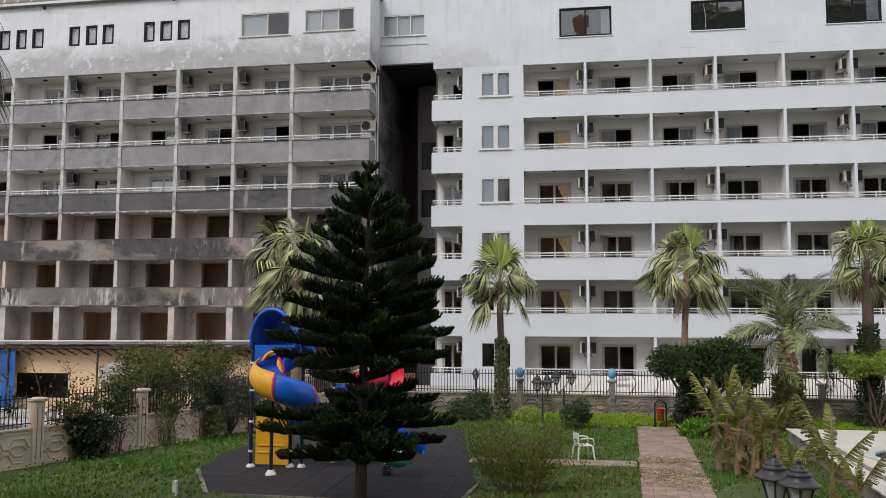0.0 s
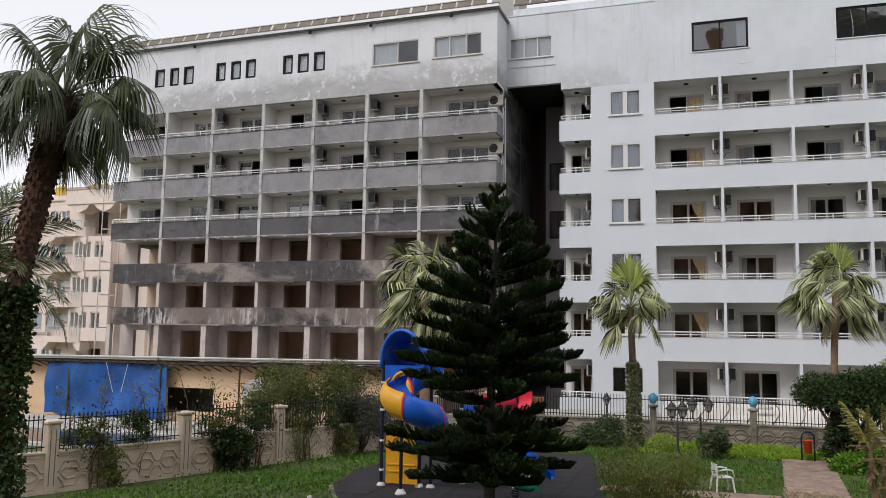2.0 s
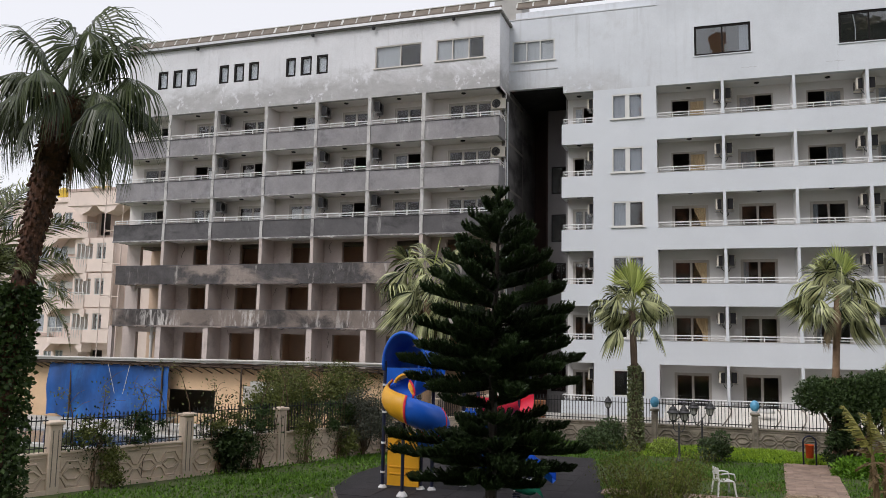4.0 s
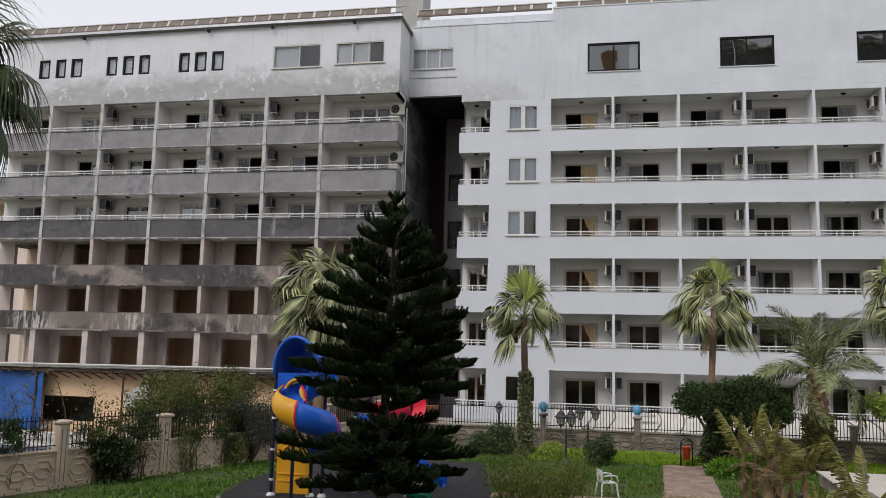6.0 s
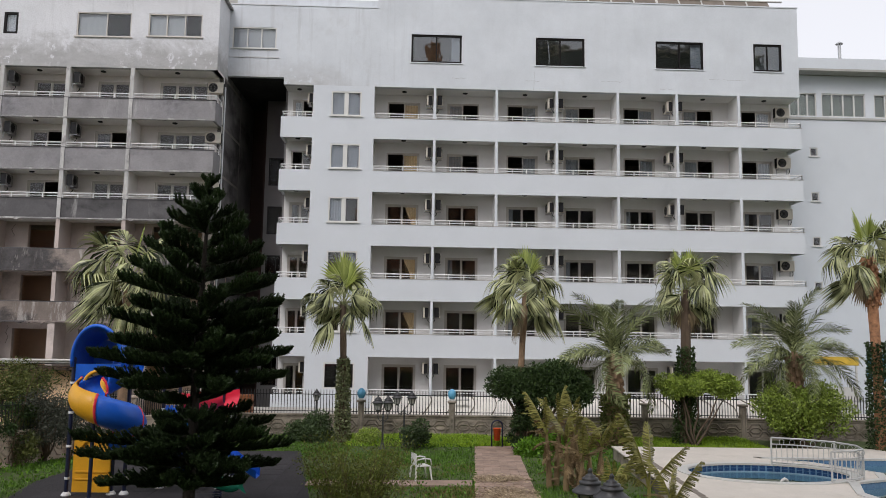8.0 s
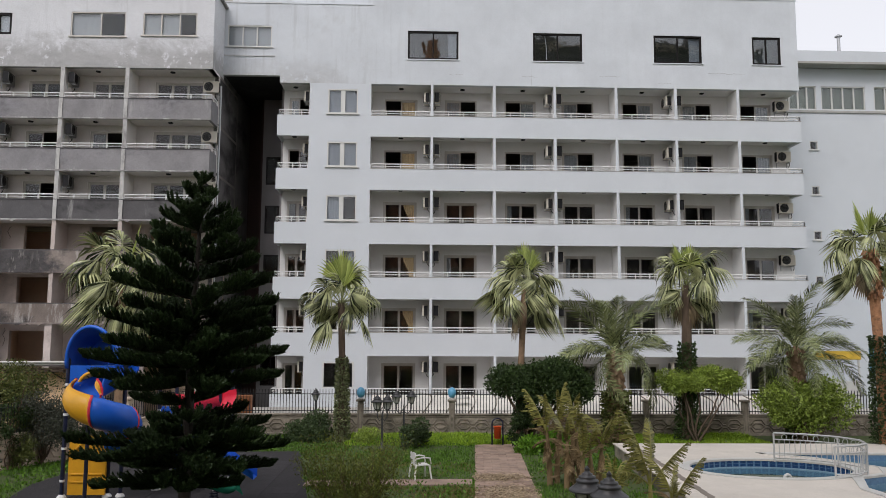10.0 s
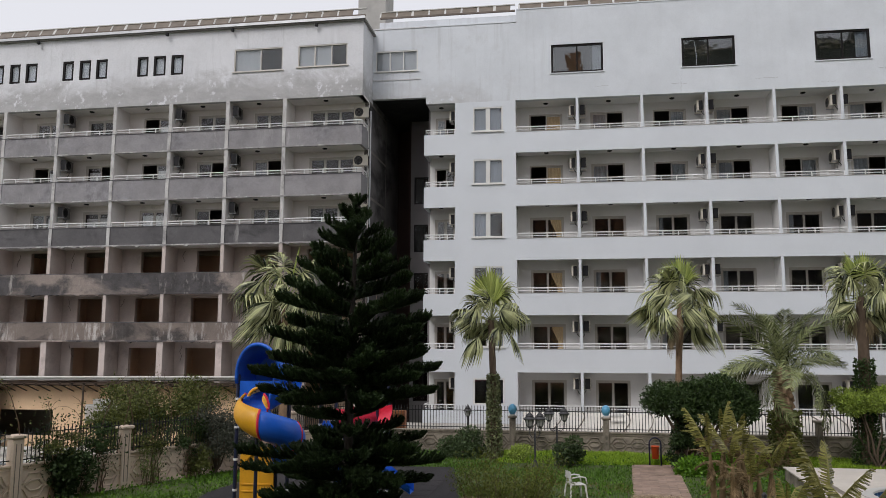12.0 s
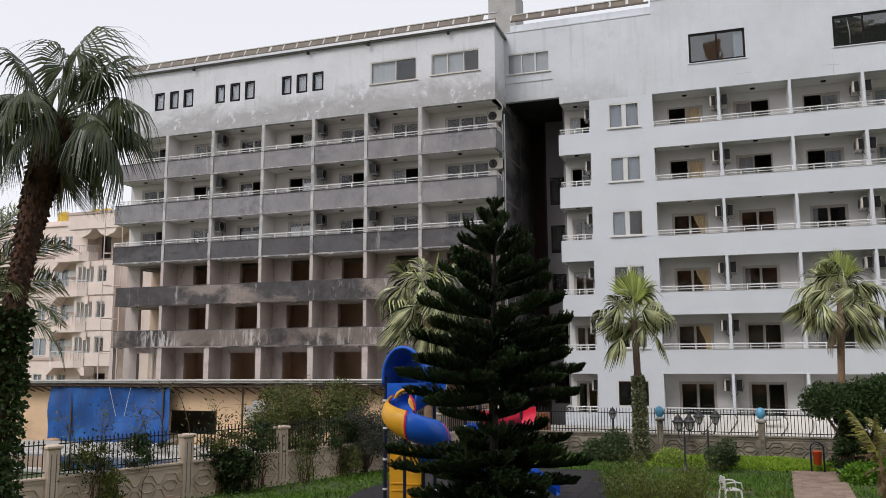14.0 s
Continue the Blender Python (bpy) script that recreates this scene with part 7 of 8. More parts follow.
def fan_palm(x, y, crown, r, label, mat, trunk_r, fronds=34, seed=1, lean=(0, 0), dead=5, young=3, ivy=0, boots=True, low=-46, trunk_mat=None, foot_scale=1.3, shag=0.0, fixed=()):
    t = thing("fan_palm", label, "palm tree", (x, y, 0), group="fan palms")
    rng = random.Random(seed)
    top = Vector((x + lean[0], y + lean[1], crown))
    pts = [Vector((x, y, -0.1)).lerp(top, f) + Vector((lean[0], lean[1], 0)) * (f * f - f) for f in [k / 10 for k in range(11)]]
    part("trunk", Shape().tube(pts, [trunk_r * (foot_scale - (foot_scale - 1) * min(1, f * 2.2)) * (1 + 0.05 * rng.uniform(-1, 1)) * (1 + shag * max(0, f - 0.68) * 3.4) for f in [k / 10 for k in range(11)]], 12), trunk_mat or M_PALMBARK, t)
    if boots:
        boot = Shape().cbox(-0.045, 0.045, -0.10, 0.0, -0.12, 0.10, 0.02).mesh("leaf_base", trunk_mat or M_PALMBARK)
        count, span = (420, 0.62) if shag else (64, 0.30 * 6.0 / crown)
        for k in range(count):
            f = 1 - span * k / count
            a = k * 2.39996
            p = Vector((x, y, -0.1)).lerp(top, f) + Vector((lean[0], lean[1], 0)) * (f * f - f)
            ob = new("leaf_base", boot)
            ob.matrix_basis = Matrix.Translation(p + Vector((math.cos(a), math.sin(a), 0)) * trunk_r * (0.9 + shag * max(0, f - 0.68) * 3.2)) @ Matrix.Rotation(a + math.pi / 2, 4, 'Z') @ Matrix.Rotation(radians(-30 + (rng.uniform(-30, 25) if shag else 0)), 4, 'X') @ Matrix.Scale(trunk_r / 0.16 * (rng.uniform(0.35, 0.62) if shag else 1), 4)
            under(ob, t)
    key = (mat.name, round(r, 1))
    if key not in FANS:
        big_ = mat is M_FAN_DARK
        FANS[key] = [fan_leaf("frond", r * (0.52 if big_ else 0.46), r * (0.66 if big_ else 0.60), up, mat, 10 + k, 42 if big_ else 24, 138 if big_ else 112, 0.33 if big_ else 0.40, 0.2, (0.8, 1.2, 1.5, 1.6)[k] * (1.45 if big_ else 1.45)) for k, up in enumerate((65, 30, -5, -40))]
        FANS[key].append(fan_leaf("frond", r * 0.36, r * 0.52, 80, M_FAN_NEW, 3, 22, 60, 0.7, 0.2, 0.12))
        FANS[key].append(fan_leaf("frond", r * 0.40, r * 0.50, -75, M_FAN_DEAD, 4, 22, 80, 0.5, 0.2, 1.0))
    kinds = FANS[key]
    turns = [(radians(a), e, kinds[q], sc, radians(roll)) for a, e, q, sc, roll in fixed]
    for k in range(young):
        turns.append((k * 2.4 + 0.6, rng.uniform(74, 88), kinds[4], rng.uniform(0.85, 1.05), rng.uniform(-0.6, 0.6)))
    for k in range(fronds):
        f = k / fronds
        e = 70 + (low - 70) * f ** 0.85 + rng.uniform(-15, 15)
        turns.append((k * 2.39996 + rng.uniform(-0.25, 0.25), e, kinds[0 if e > 47 else 1 if e > 12 else 2 if e > -22 else 3], rng.uniform(0.70, 1.12), rng.uniform(-1.1, 1.1)))
    for k in range(dead):
        turns.append((k * 2.39996 + 1.0, rng.uniform(-84, -68), kinds[5], rng.uniform(0.8, 1.0), rng.uniform(-1, 1)))
    for a, e, me, sc, roll in turns:
        ob = new("frond", me)
        ob.matrix_basis = Matrix.Translation(top + Vector((0, 0, rng.uniform(-0.14, 0.06)))) @ Matrix.Rotation(a, 4, 'Z') @ Matrix.Rotation(radians(-e), 4, 'Y') @ Matrix.Rotation(roll, 4, 'X') @ Matrix.Scale(sc, 4)
        under(ob, t)
    if ivy:
        nr = np.random.default_rng(seed)
        n = int(ivy * (1700 if shag else 1000))
        z = nr.random(n) ** 1.1 * ivy
        a = nr.random(n) * 2 * math.pi
        rad = trunk_r * 1.2 + (0.15 if crown < 6 else 0.42 if shag else 0.26) * nr.random(n) * (1.3 - z / (ivy + 0.1))
        f = z / crown
        at = np.stack([x + lean[0] * f * f + rad * np.cos(a), y + lean[1] * f * f + rad * np.sin(a), z], 1)
        part("ivy", leaf_mesh("ivy", at, np.stack([np.cos(a), np.sin(a), -0.4 + 0 * a], 1), 0.10, M_IVY if crown < 6 else M_HEDGE, 0.8, 0.8, nr), M_IVY if crown < 6 else M_HEDGE, t, "dark ivy round the trunk")
    return t


# feather palms
def feather_leaf(name, length, arch, seed, mat):
    rng = random.Random(seed)
    s = Shape()

    def at(f):
        return Vector((length * f * (1 - 0.18 * arch * f * f), 0, length * (0.10 * f - arch * 0.42 * f * f)))

    s.tube([tuple(at(k / 6)) for k in range(7)], [0.030 * (1 - 0.8 * k / 6) for k in range(7)], 5, False)
    n = 74
    for k in range(n):
        f = 0.10 + 0.90 * k / (n - 1)
        p = at(f)
        d = (at(min(1, f + 0.02)) - at(f - 0.02)).normalized()
        long_ = length * 0.23 * math.sin(math.pi * min(0.97, 0.14 + 0.80 * f)) ** 0.7 * rng.uniform(0.75, 1.15)
        for sg in (-1, 1):
            out = (d * rng.uniform(0.6, 1.0) + Vector((0, sg, 0)) * rng.uniform(0.55, 0.95) + Vector((0, 0, rng.uniform(-0.25, 0.45)))).normalized()
            w = d.cross(out).normalized().cross(out) * 0.013 * length / 2.4
            mid, tip = p + out * long_ * 0.55, p + out * long_ - Vector((0, 0, long_ * rng.uniform(0.12, 0.42)))
            s.face(tuple(p - w * 0.5), tuple(mid - w), tuple(tip), tuple(mid + w), tuple(p + w * 0.5))
    return s.mesh(name, mat)


DATES = [feather_leaf("frond", 2.7, a, 20 + k, M_DATE) for k, a in enumerate((0.85, 1.35, 1.8))]


def date_palm(x, y, heart, scale, label, trunk_r, fronds=32, seed=1, ivy=0.0, low=-38):
    t = thing("date_palm", label, "palm tree", (x, y, 0), group="date palms")
    rng = random.Random(seed)
    part("trunk", Shape().tube([(x, y, -0.1), (x, y, heart * 0.5), (x, y, heart - 0.2), (x, y, heart + 0.15)], [trunk_r * 1.2, trunk_r, trunk_r * 1.25, trunk_r * 0.5], 12), M_PALMBARK, t)
    boot = Shape().cbox(-0.06, 0.06, -0.16, 0.0, -0.16, 0.14, 0.025).mesh("leaf_base", M_PALMBARK)
    for k in range(70):
        z = heart - 0.1 - k * heart / 78
        a = k * 2.39996
        ob = new("leaf_base", boot)
        ob.matrix_basis = Matrix.Translation((x + trunk_r * 0.98 * math.cos(a), y + trunk_r * 0.98 * math.sin(a), z)) @ Matrix.Rotation(a + math.pi / 2, 4, 'Z') @ Matrix.Rotation(radians(-28), 4, 'X')
        under(ob, t)
    for k in range(fronds):
        f = k / fronds
        e = 86 + (low - 86) * f ** 0.9 + rng.uniform(-12, 12)
        ob = new("frond", DATES[0 if e > 55 else 1 if e > 12 else 2])
        ob.matrix_basis = Matrix.Translation((x, y, heart + 0.1 - 0.3 * f)) @ Matrix.Rotation(k * 2.39996 + rng.uniform(-0.3, 0.3), 4, 'Z') @ Matrix.Rotation(radians(-e), 4, 'Y') @ Matrix.Rotation(rng.uniform(-1.0, 1.0), 4, 'X') @ Matrix.Scale(scale * rng.uniform(0.70, 1.08), 4)
        under(ob, t)
    if ivy:
        nr = np.random.default_rng(seed)
        n = int(1500 * ivy)
        z, a = nr.random(n) * ivy, nr.random(n) * 2 * math.pi
        rad = trunk_r * 1.3 + 0.3 * nr.random(n)
        at = np.stack([x + rad * np.cos(a), y + rad * np.sin(a), z], 1)
        part("ivy", leaf_mesh("ivy", at, np.stack([np.cos(a), np.sin(a), 0 * a], 1), 0.12, M_OLIVE, 0.6, 0.8, nr), M_OLIVE, t, "creeper round the trunk")
    return t


fan_palm(-2.80, 34.1, 5.75, 2.25, "young fan palm with bright green crown and ivied trunk", M_FAN, 0.14, 22, 3, (-0.12, 0), 1, 1, ivy=3.5, foot_scale=1.7, low=-28, boots=False, trunk_mat=M_BARK, fixed=((95, 84, 4, 1.15, 0), (20, 62, 4, 0.9, 20), (8, 28, 1, 1.05, 20), (172, 30, 1, 1.0, -20)))
fan_palm(4.5, 33.0, 6.35, 2.2, "slender fan palm with bright green crown", M_FAN, 0.13, 27, 5, (0.25, 0), 2, 1, boots=False, low=-34, fixed=((80, 80, 4, 1.0, 15), (5, 40, 1, 1.0, 20), (175, 42, 1, 1.0, -20)))
fan_palm(11.75, 34.0, 6.6, 2.3, "fan palm with ragged green crown and dark trunk", M_FAN, 0.21, 28, 8, (0.1, 0), 3, 2, ivy=4.2, low=-40, boots=False, trunk_mat=M_BARK)
fan_palm(17.95, 30.2, 7.7, 2.2, "tall fan palm with orange-brown trunk and ivied foot", M_FAN, 0.19, 24, 12, (-0.2, 0), 2, 3, ivy=4.5, trunk_mat=M_ORANGEBARK)
fan_palm(-10.5, 30.0, 6.45, 2.5, "fan palm with pale drooping fronds", M_FAN, 0.18, 38, 15, (0, 0), 4, 1, boots=False, low=-58)
fan_palm(-12.95, 12.0, 8.95, 2.1, "tall dark fan palm with shaggy brown trunk", M_FAN_DARK, 0.175, 19, 21, (1.24, 0), 2, 0, ivy=5.3, low=-70, trunk_mat=M_SHAG, shag=1.0, foot_scale=1.0,
         fixed=((80, 80, 0, 1.30, 0), (115, 78, 0, 1.05, 60), (5, 52, 0, 1.1, 20), (10, 26, 1, 1.1, 10), (-12, 4, 2, 1.15, -10), (-70, 16, 1, 1.0, 0), (15, -16, 2, 1.1, 0), (175, 36, 1, 1.0, 0), (200, 8, 2, 1.0, 0)))
date_palm(8.45, 33.0, 3.75, 1.24, "date palm with arching grey-green fronds", 0.22, 23, 4, 2.2, -6)
date_palm(16.5, 34.0, 3.9, 1.18, "date palm with spreading grey-green fronds", 0.22, 27, 9, 1.6, -10)
date_palm(-14.1, 12.2, 5.5, 1.0, "date palm beside the tall dark fan palm", 0.26, 34, 17)

# shrubs
shrub("clipped_tree", "dark green clipped tree on a leaning trunk", 2.9, 7.6, 32.0, 0.7, 1.75, 3.75, 24000, M_HEDGE, 0.12, 26, 0.62, 4.6, 7, 0.10, 31)
shrub("trunk_ivy", "dark ivy round the trunk of the clipped tree", 3.95, 5.35, 31.7, 0.3, -0.2, 2.3, 5200, M_HEDGE, 0.11, 14, 0.34, 4.6, 3, 0.02, 61)
shrub("umbrella_shrub", "umbrella-shaped green shrub on bare twisted limbs", 10.0, 14.2, 33.5, 0.6, 2.15, 3.20, 17000, M_BUSH, 0.115, 34, 0.40, 11.9, 6, 0.05, 32)
shrub("rounded_shrub", "tall rounded yellow-green shrub", 14.2, 18.8, 33.0, 0.6, 0.6, 3.4, 17000, M_BUSH, 0.13, 24, 0.66, 16.4, 8, 0.06, 33)
shrub("round_bush", "round dark green bush with grey highlights", -5.05, -2.75, 34.2, 0.5, -0.35, 1.35, 8000, M_BUSH_GREY, 0.11, 12, 0.5, None, 4, 0.04, 34)
shrub("small_bush", "small leafy bush beside the garden lamps", -0.35, 0.85, 32.3, 0.3, 0.0, 1.5, 2400, M_BUSH_GREY, 0.12, 10, 0.30, None, 4, 0.03, 35)
shrub("low_bush", "low dark bush beside the path", 3.9, 6.3, 30.9, 0.6, -0.3, 1.1, 5200, M_WEED, 0.14, 10, 0.45, None, 4, 0.03, 36)
shrub("low_bush", "low bush at the foot of the ivied palm", -2.4, -0.8, 33.8, 0.3, -0.2, 1.0, 2200, M_BUSH, 0.09, 6, 0.35, None, 3, 0.02, 37)
shrub("creeper_mound", "tangled olive creeper spilling over the side wall", -18.3, -12.0, 28.6, 0.8, 0.5, 4.4, 24000, M_OLIVE, 0.11, 30, 0.72, -15.0, 10, 0.05, 38, 0.45, 0.8)
shrub("grey_shrub", "loose grey-green shrub against the side wall", -13.7, -11.2, 28.3, 0.7, -0.1, 3.0, 9000, M_GREYLEAF, 0.10, 16, 0.55, -12.4, 9, 0.04, 39, 0.35, 0.9)
shrub("wall_creeper", "leafy creeper climbing the cream wall", -15.6, -14.0, 22.9, 0.25, -0.2, 1.9, 5200, M_HEDGE, 0.11, 9, 0.34, -14.7, 6, 0.02, 40, 0.6, 0.8)
for k, (s0, wd, hi, mt) in enumerate(((2.3, 1.0, 1.9, M_HEDGE), (6.6, 1.1, 1.7, M_OLIVE), (-2.2, 0.7, 1.7, M_OLIVE), (9.3, 1.4, 1.6, M_GREYLEAF))):
    c = P0 + PD * s0 + Vector((PD.y, -PD.x, 0)) * 0.35
    shrub("wall_creeper", "leafy creeper climbing the cream wall", c.x - wd / 2, c.x + wd / 2, c.y, 0.2, -0.1, hi, 1500, mt, 0.09, 16, 0.20, c.x, 9, 0.015, 240 + k, 0.5, 1.0)
shrub("ivy_mass", "dark ivy mass at the foot of the tall palm", -15.4, -13.1, 12.2, 0.6, -0.5, 4.7, 14000, M_HEDGE, 0.09, 16, 0.55, None, 4, 0.05, 41)


def twiggy(name, label, x, y, h, spread, n, leaves, mat, seed, leaf=0.05):
    """A loose shrub of thin upright twigs."""
    t = thing(name, label, "shrub", (x, y, 0))
    rng = random.Random(seed)
    nr = np.random.default_rng(seed)
    at = []
    for k in range(n):
        a, d = rng.uniform(0, 2 * math.pi), spread * math.sqrt(rng.random())
        tip = Vector((x + d * math.cos(a), y + 0.6 * d * math.sin(a), h * rng.uniform(0.55, 1.0)))
        foot = Vector((x + 0.35 * d * math.cos(a), y + 0.2 * d * math.sin(a), 0))
        pts = [foot.lerp(tip, f) + Vector((rng.uniform(-0.16, 0.16), rng.uniform(-0.16, 0.16), 0)) * f for f in (0, 0.33, 0.66, 1)]
        part("twig", Shape().tube(pts, [0.009, 0.007, 0.005, 0.003], 4, False), M_TWIG, t)
        for _ in range(leaves):
            f = rng.uniform(0.2, 1.0)
            p = foot.lerp(tip, f)
            at.append((p.x + rng.gauss(0, 0.13), p.y + rng.gauss(0, 0.13), p.z + rng.gauss(0, 0.10)))
    at = np.array(at)
    part("foliage", leaf_mesh("foliage", at, np.tile((0, 0, 1.0), (len(at), 1)), leaf, mat, 0.3, 0.7, nr), mat, t)


twiggy("thin_shrub", "sparse yellow-green shrub of thin upright twigs", -1.25, 20.4, 1.95, 1.65, 80, 120, M_WILLOW, 51, 0.085)
twiggy("thin_shrub", "loose sapling growing over the annex fence", -15.6, 29.0, 4.0, 0.5, 10, 40, M_OLIVE, 52, 0.10)
twiggy("thin_shrub", "wild weedy shrub against the side wall", -13.6, 25.6, 1.2, 0.7, 24, 30, M_WEED, 53, 0.08)
for k, (s0, h) in enumerate(((-2.6, 1.9), (1.4, 2.2), (2.9, 1.7), (5.0, 2.1), (6.4, 2.0), (8.6, 2.2), (-5.6, 2.0))):
    v = thing("creeper", "bare woody creeper on the cream wall and fence", "creeper", tuple(P0 + PD * s0), group="wall creepers")
    rng = random.Random(60 + k)
    nrm = Vector((PD.y, -PD.x, 0))
    at = []
    for q in range(4):
        p = P0 + PD * (s0 + rng.uniform(-0.2, 0.2)) + nrm * 0.16
        pts = []
        for j in range(7):
            pts.append(p + Vector((0, 0, h * j / 6)) + PD * 0.12 * rng.uniform(-1, 1) * j / 2 + nrm * rng.uniform(-0.02, 0.05))
        part("stem", Shape().tube(pts, [0.022 - 0.0026 * j for j in range(7)], 5, False), M_TWIG, v)
        for j in range(130):
            c = pts[rng.randrange(3, 7)]
            at.append(tuple(c + PD * rng.gauss(0, 0.35) + nrm * rng.gauss(0, 0.10) + Vector((0, 0, rng.gauss(0, 0.28)))))
    at = np.array(at)
    at[:, 2] = np.maximum(at[:, 2], 0.1)
    part("foliage", leaf_mesh("foliage", at, np.tile((0.3, -0.6, 0.3), (len(at), 1)), 0.085, M_HEDGE, 0.6, 0.6, np.random.default_rng(70 + k)), M_HEDGE, v)


for k, (s0, wdt) in enumerate(((-2.9, 1.2), (-1.2, 1.2), (1.3, 1.5), (2.9, 1.5), (4.6, 1.5), (6.2, 1.8), (7.6, 1.5))):
    c = P0 + PD * s0
    shrub("fence_creeper", "loose green creeper hanging over the iron fence", c.x - wdt * 0.5, c.x + wdt * 0.5, c.y + 0.15, 0.5, 0.8, 2.5, 1900, M_HEDGE if k % 2 else M_OLIVE, 0.085, 11, 0.26, None, 4, 0.015, 140 + k, 0.5, 1.0)
for k in range(16):
    rng = random.Random(400 + k)
    s0 = -3.2 + 0.75 * k
    foot = P0 + PD * s0
    v = thing("vine", "thin bare vine arching over the fence", "creeper", tuple(foot), group="arching vines")
    nrm = Vector((PD.y, -PD.x, 0))
    reach, high = rng.uniform(-1.4, 1.4), rng.uniform(2.5, 3.5)
    pts = [foot + PD * (reach * q ** 1.6) + nrm * (0.2 * math.sin(3 * q) - 0.1 + rng.uniform(-0.05, 0.05)) + Vector((0, 0, 0.05 + (high - 0.05) * math.sin(min(1.0, q * 1.15) * math.pi / 2) - 0.5 * max(0, q - 0.8))) for q in [m_ / 10 for m_ in range(11)]]
    part("stem", Shape().tube([tuple(p) for p in pts], [0.020 - 0.0016 * m_ for m_ in range(11)], 5, False), M_TWIG, v)
    for w in range(3):
        base_ = pts[rng.randrange(5, 10)]
        tip = base_ + PD * rng.uniform(-0.7, 0.7) + Vector((0, 0, rng.uniform(0.0, 0.5)))
        part("side_shoot", Shape().tube([tuple(base_), tuple(base_.lerp(tip, 0.5) + Vector((0, 0, 0.08))), tuple(tip)], [0.008, 0.006, 0.003], 4, False), M_TWIG, v)
    at = np.array([tuple(pts[rng.randrange(4, 11)] + Vector((rng.gauss(0, 0.13), rng.gauss(0, 0.13), rng.gauss(0, 0.13)))) for _ in range(70)])
    part("foliage", leaf_mesh("foliage", at, np.tile((0.2, -0.5, 0.4), (len(at), 1)), 0.085, M_OLIVE, 0.5, 0.6, np.random.default_rng(420 + k)), M_OLIVE, v)

# banana clumps
def banana_leaf(name, length, width, arch, seed, mat):
    rng = random.Random(seed)
    s = Shape()

    def at(f):
        return Vector((length * (f - 0.25 * arch * f ** 3), 0, length * (0.25 * f - arch * 0.6 * f ** 2.2)))

    s.tube([tuple(at(k / 8)) for k in range(9)], [0.03 * (1 - 0.85 * k / 8) for k in range(9)], 5, False)
    n = 34
    for sg in (-1, 1):
        k = 0.0
        while k < n - 1:
            step = rng.choice((0.35, 0.5, 0.8, 1.2))
            f0, f1 = 0.18 + 0.82 * k / n, 0.18 + 0.82 * min(n, k + step * 0.9) / n
            pts = []
            for f in (f0, f1):
                w = width * math.sin(math.pi * min(0.98, 0.08 + 0.9 * f)) ** 0.6
                pts.append((at(f), w))
            hang = rng.uniform(0.6, 2.6)
            (p, w0), (q, w1) = pts
            o0, o1 = Vector((0.06, sg * w0, -hang * w0)), Vector((0.06, sg * w1, -hang * w1))
            s.face(tuple(p), tuple(q), tuple(q + o1), tuple(p + o0)) if sg > 0 else s.face(tuple(p), tuple(p + o0), tuple(q + o1), tuple(q))
            k += step
    return s.mesh(name, mat)


BAN = [banana_leaf("leaf", 1.7, 0.125, a, 80 + k, M_BANANA) for k, a in enumerate((0.3, 0.7, 1.1))]
BAN_DRY = [banana_leaf("leaf", 1.2, 0.10, a, 90 + k, M_DRY) for k, a in enumerate((1.3, 1.7))]


def banana(x, y, h, seed, leaves=7, dry=6, r=0.075, scale=1.0, fixed=()):
    t = thing("banana_plant", "ragged banana plant with torn green and dry brown leaves", "banana plant", (x, y, 0), group="banana plants")
    rng = random.Random(seed)
    lean = rng.uniform(-0.12, 0.12)
    part("stem", Shape().tube([(x, y, -0.05), (x + lean * 0.4, y, h * 0.5), (x + lean, y, h)], [r * 1.2, r * 0.9, r * 0.5], 10), M_DRY if dry > 4 else M_BANANA, t, "fibrous brown stem")
    for k in range(leaves + dry):
        a = k * 2.39996 + rng.uniform(-0.4, 0.4)
        if k < leaves:
            e, me, z = rng.uniform(48, 86), BAN[rng.randrange(3)], h
        elif k % 4:
            e, me, z = rng.uniform(-89, -72), BAN_DRY[rng.randrange(2)], h * rng.uniform(0.5, 1.0)
        else:
            e, me, z = rng.uniform(45, 85), BAN_DRY[rng.randrange(2)], h * rng.uniform(0.8, 0.98)
        ob = new("leaf", me)
        if k < len(fixed):
            deg, e, which, sc = fixed[k]
            ob.data = BAN[which]
            ob.matrix_basis = Matrix.Translation((x + lean, y, h * 0.95)) @ Matrix.Rotation(radians(deg), 4, 'Z') @ Matrix.Rotation(radians(-e), 4, 'Y') @ Matrix.Rotation(0.5, 4, 'X') @ Matrix.Scale(sc, 4)
            under(ob, t)
            continue
        ob.matrix_basis = Matrix.Translation((x + lean * z / h, y, z)) @ Matrix.Rotation(a, 4, 'Z') @ Matrix.Rotation(radians(-e), 4, 'Y') @ Matrix.Rotation(rng.uniform(-0.6, 0.6), 4, 'X') @ Matrix.Scale(scale * rng.uniform(0.6, 1.1), 4)
        under(ob, t)


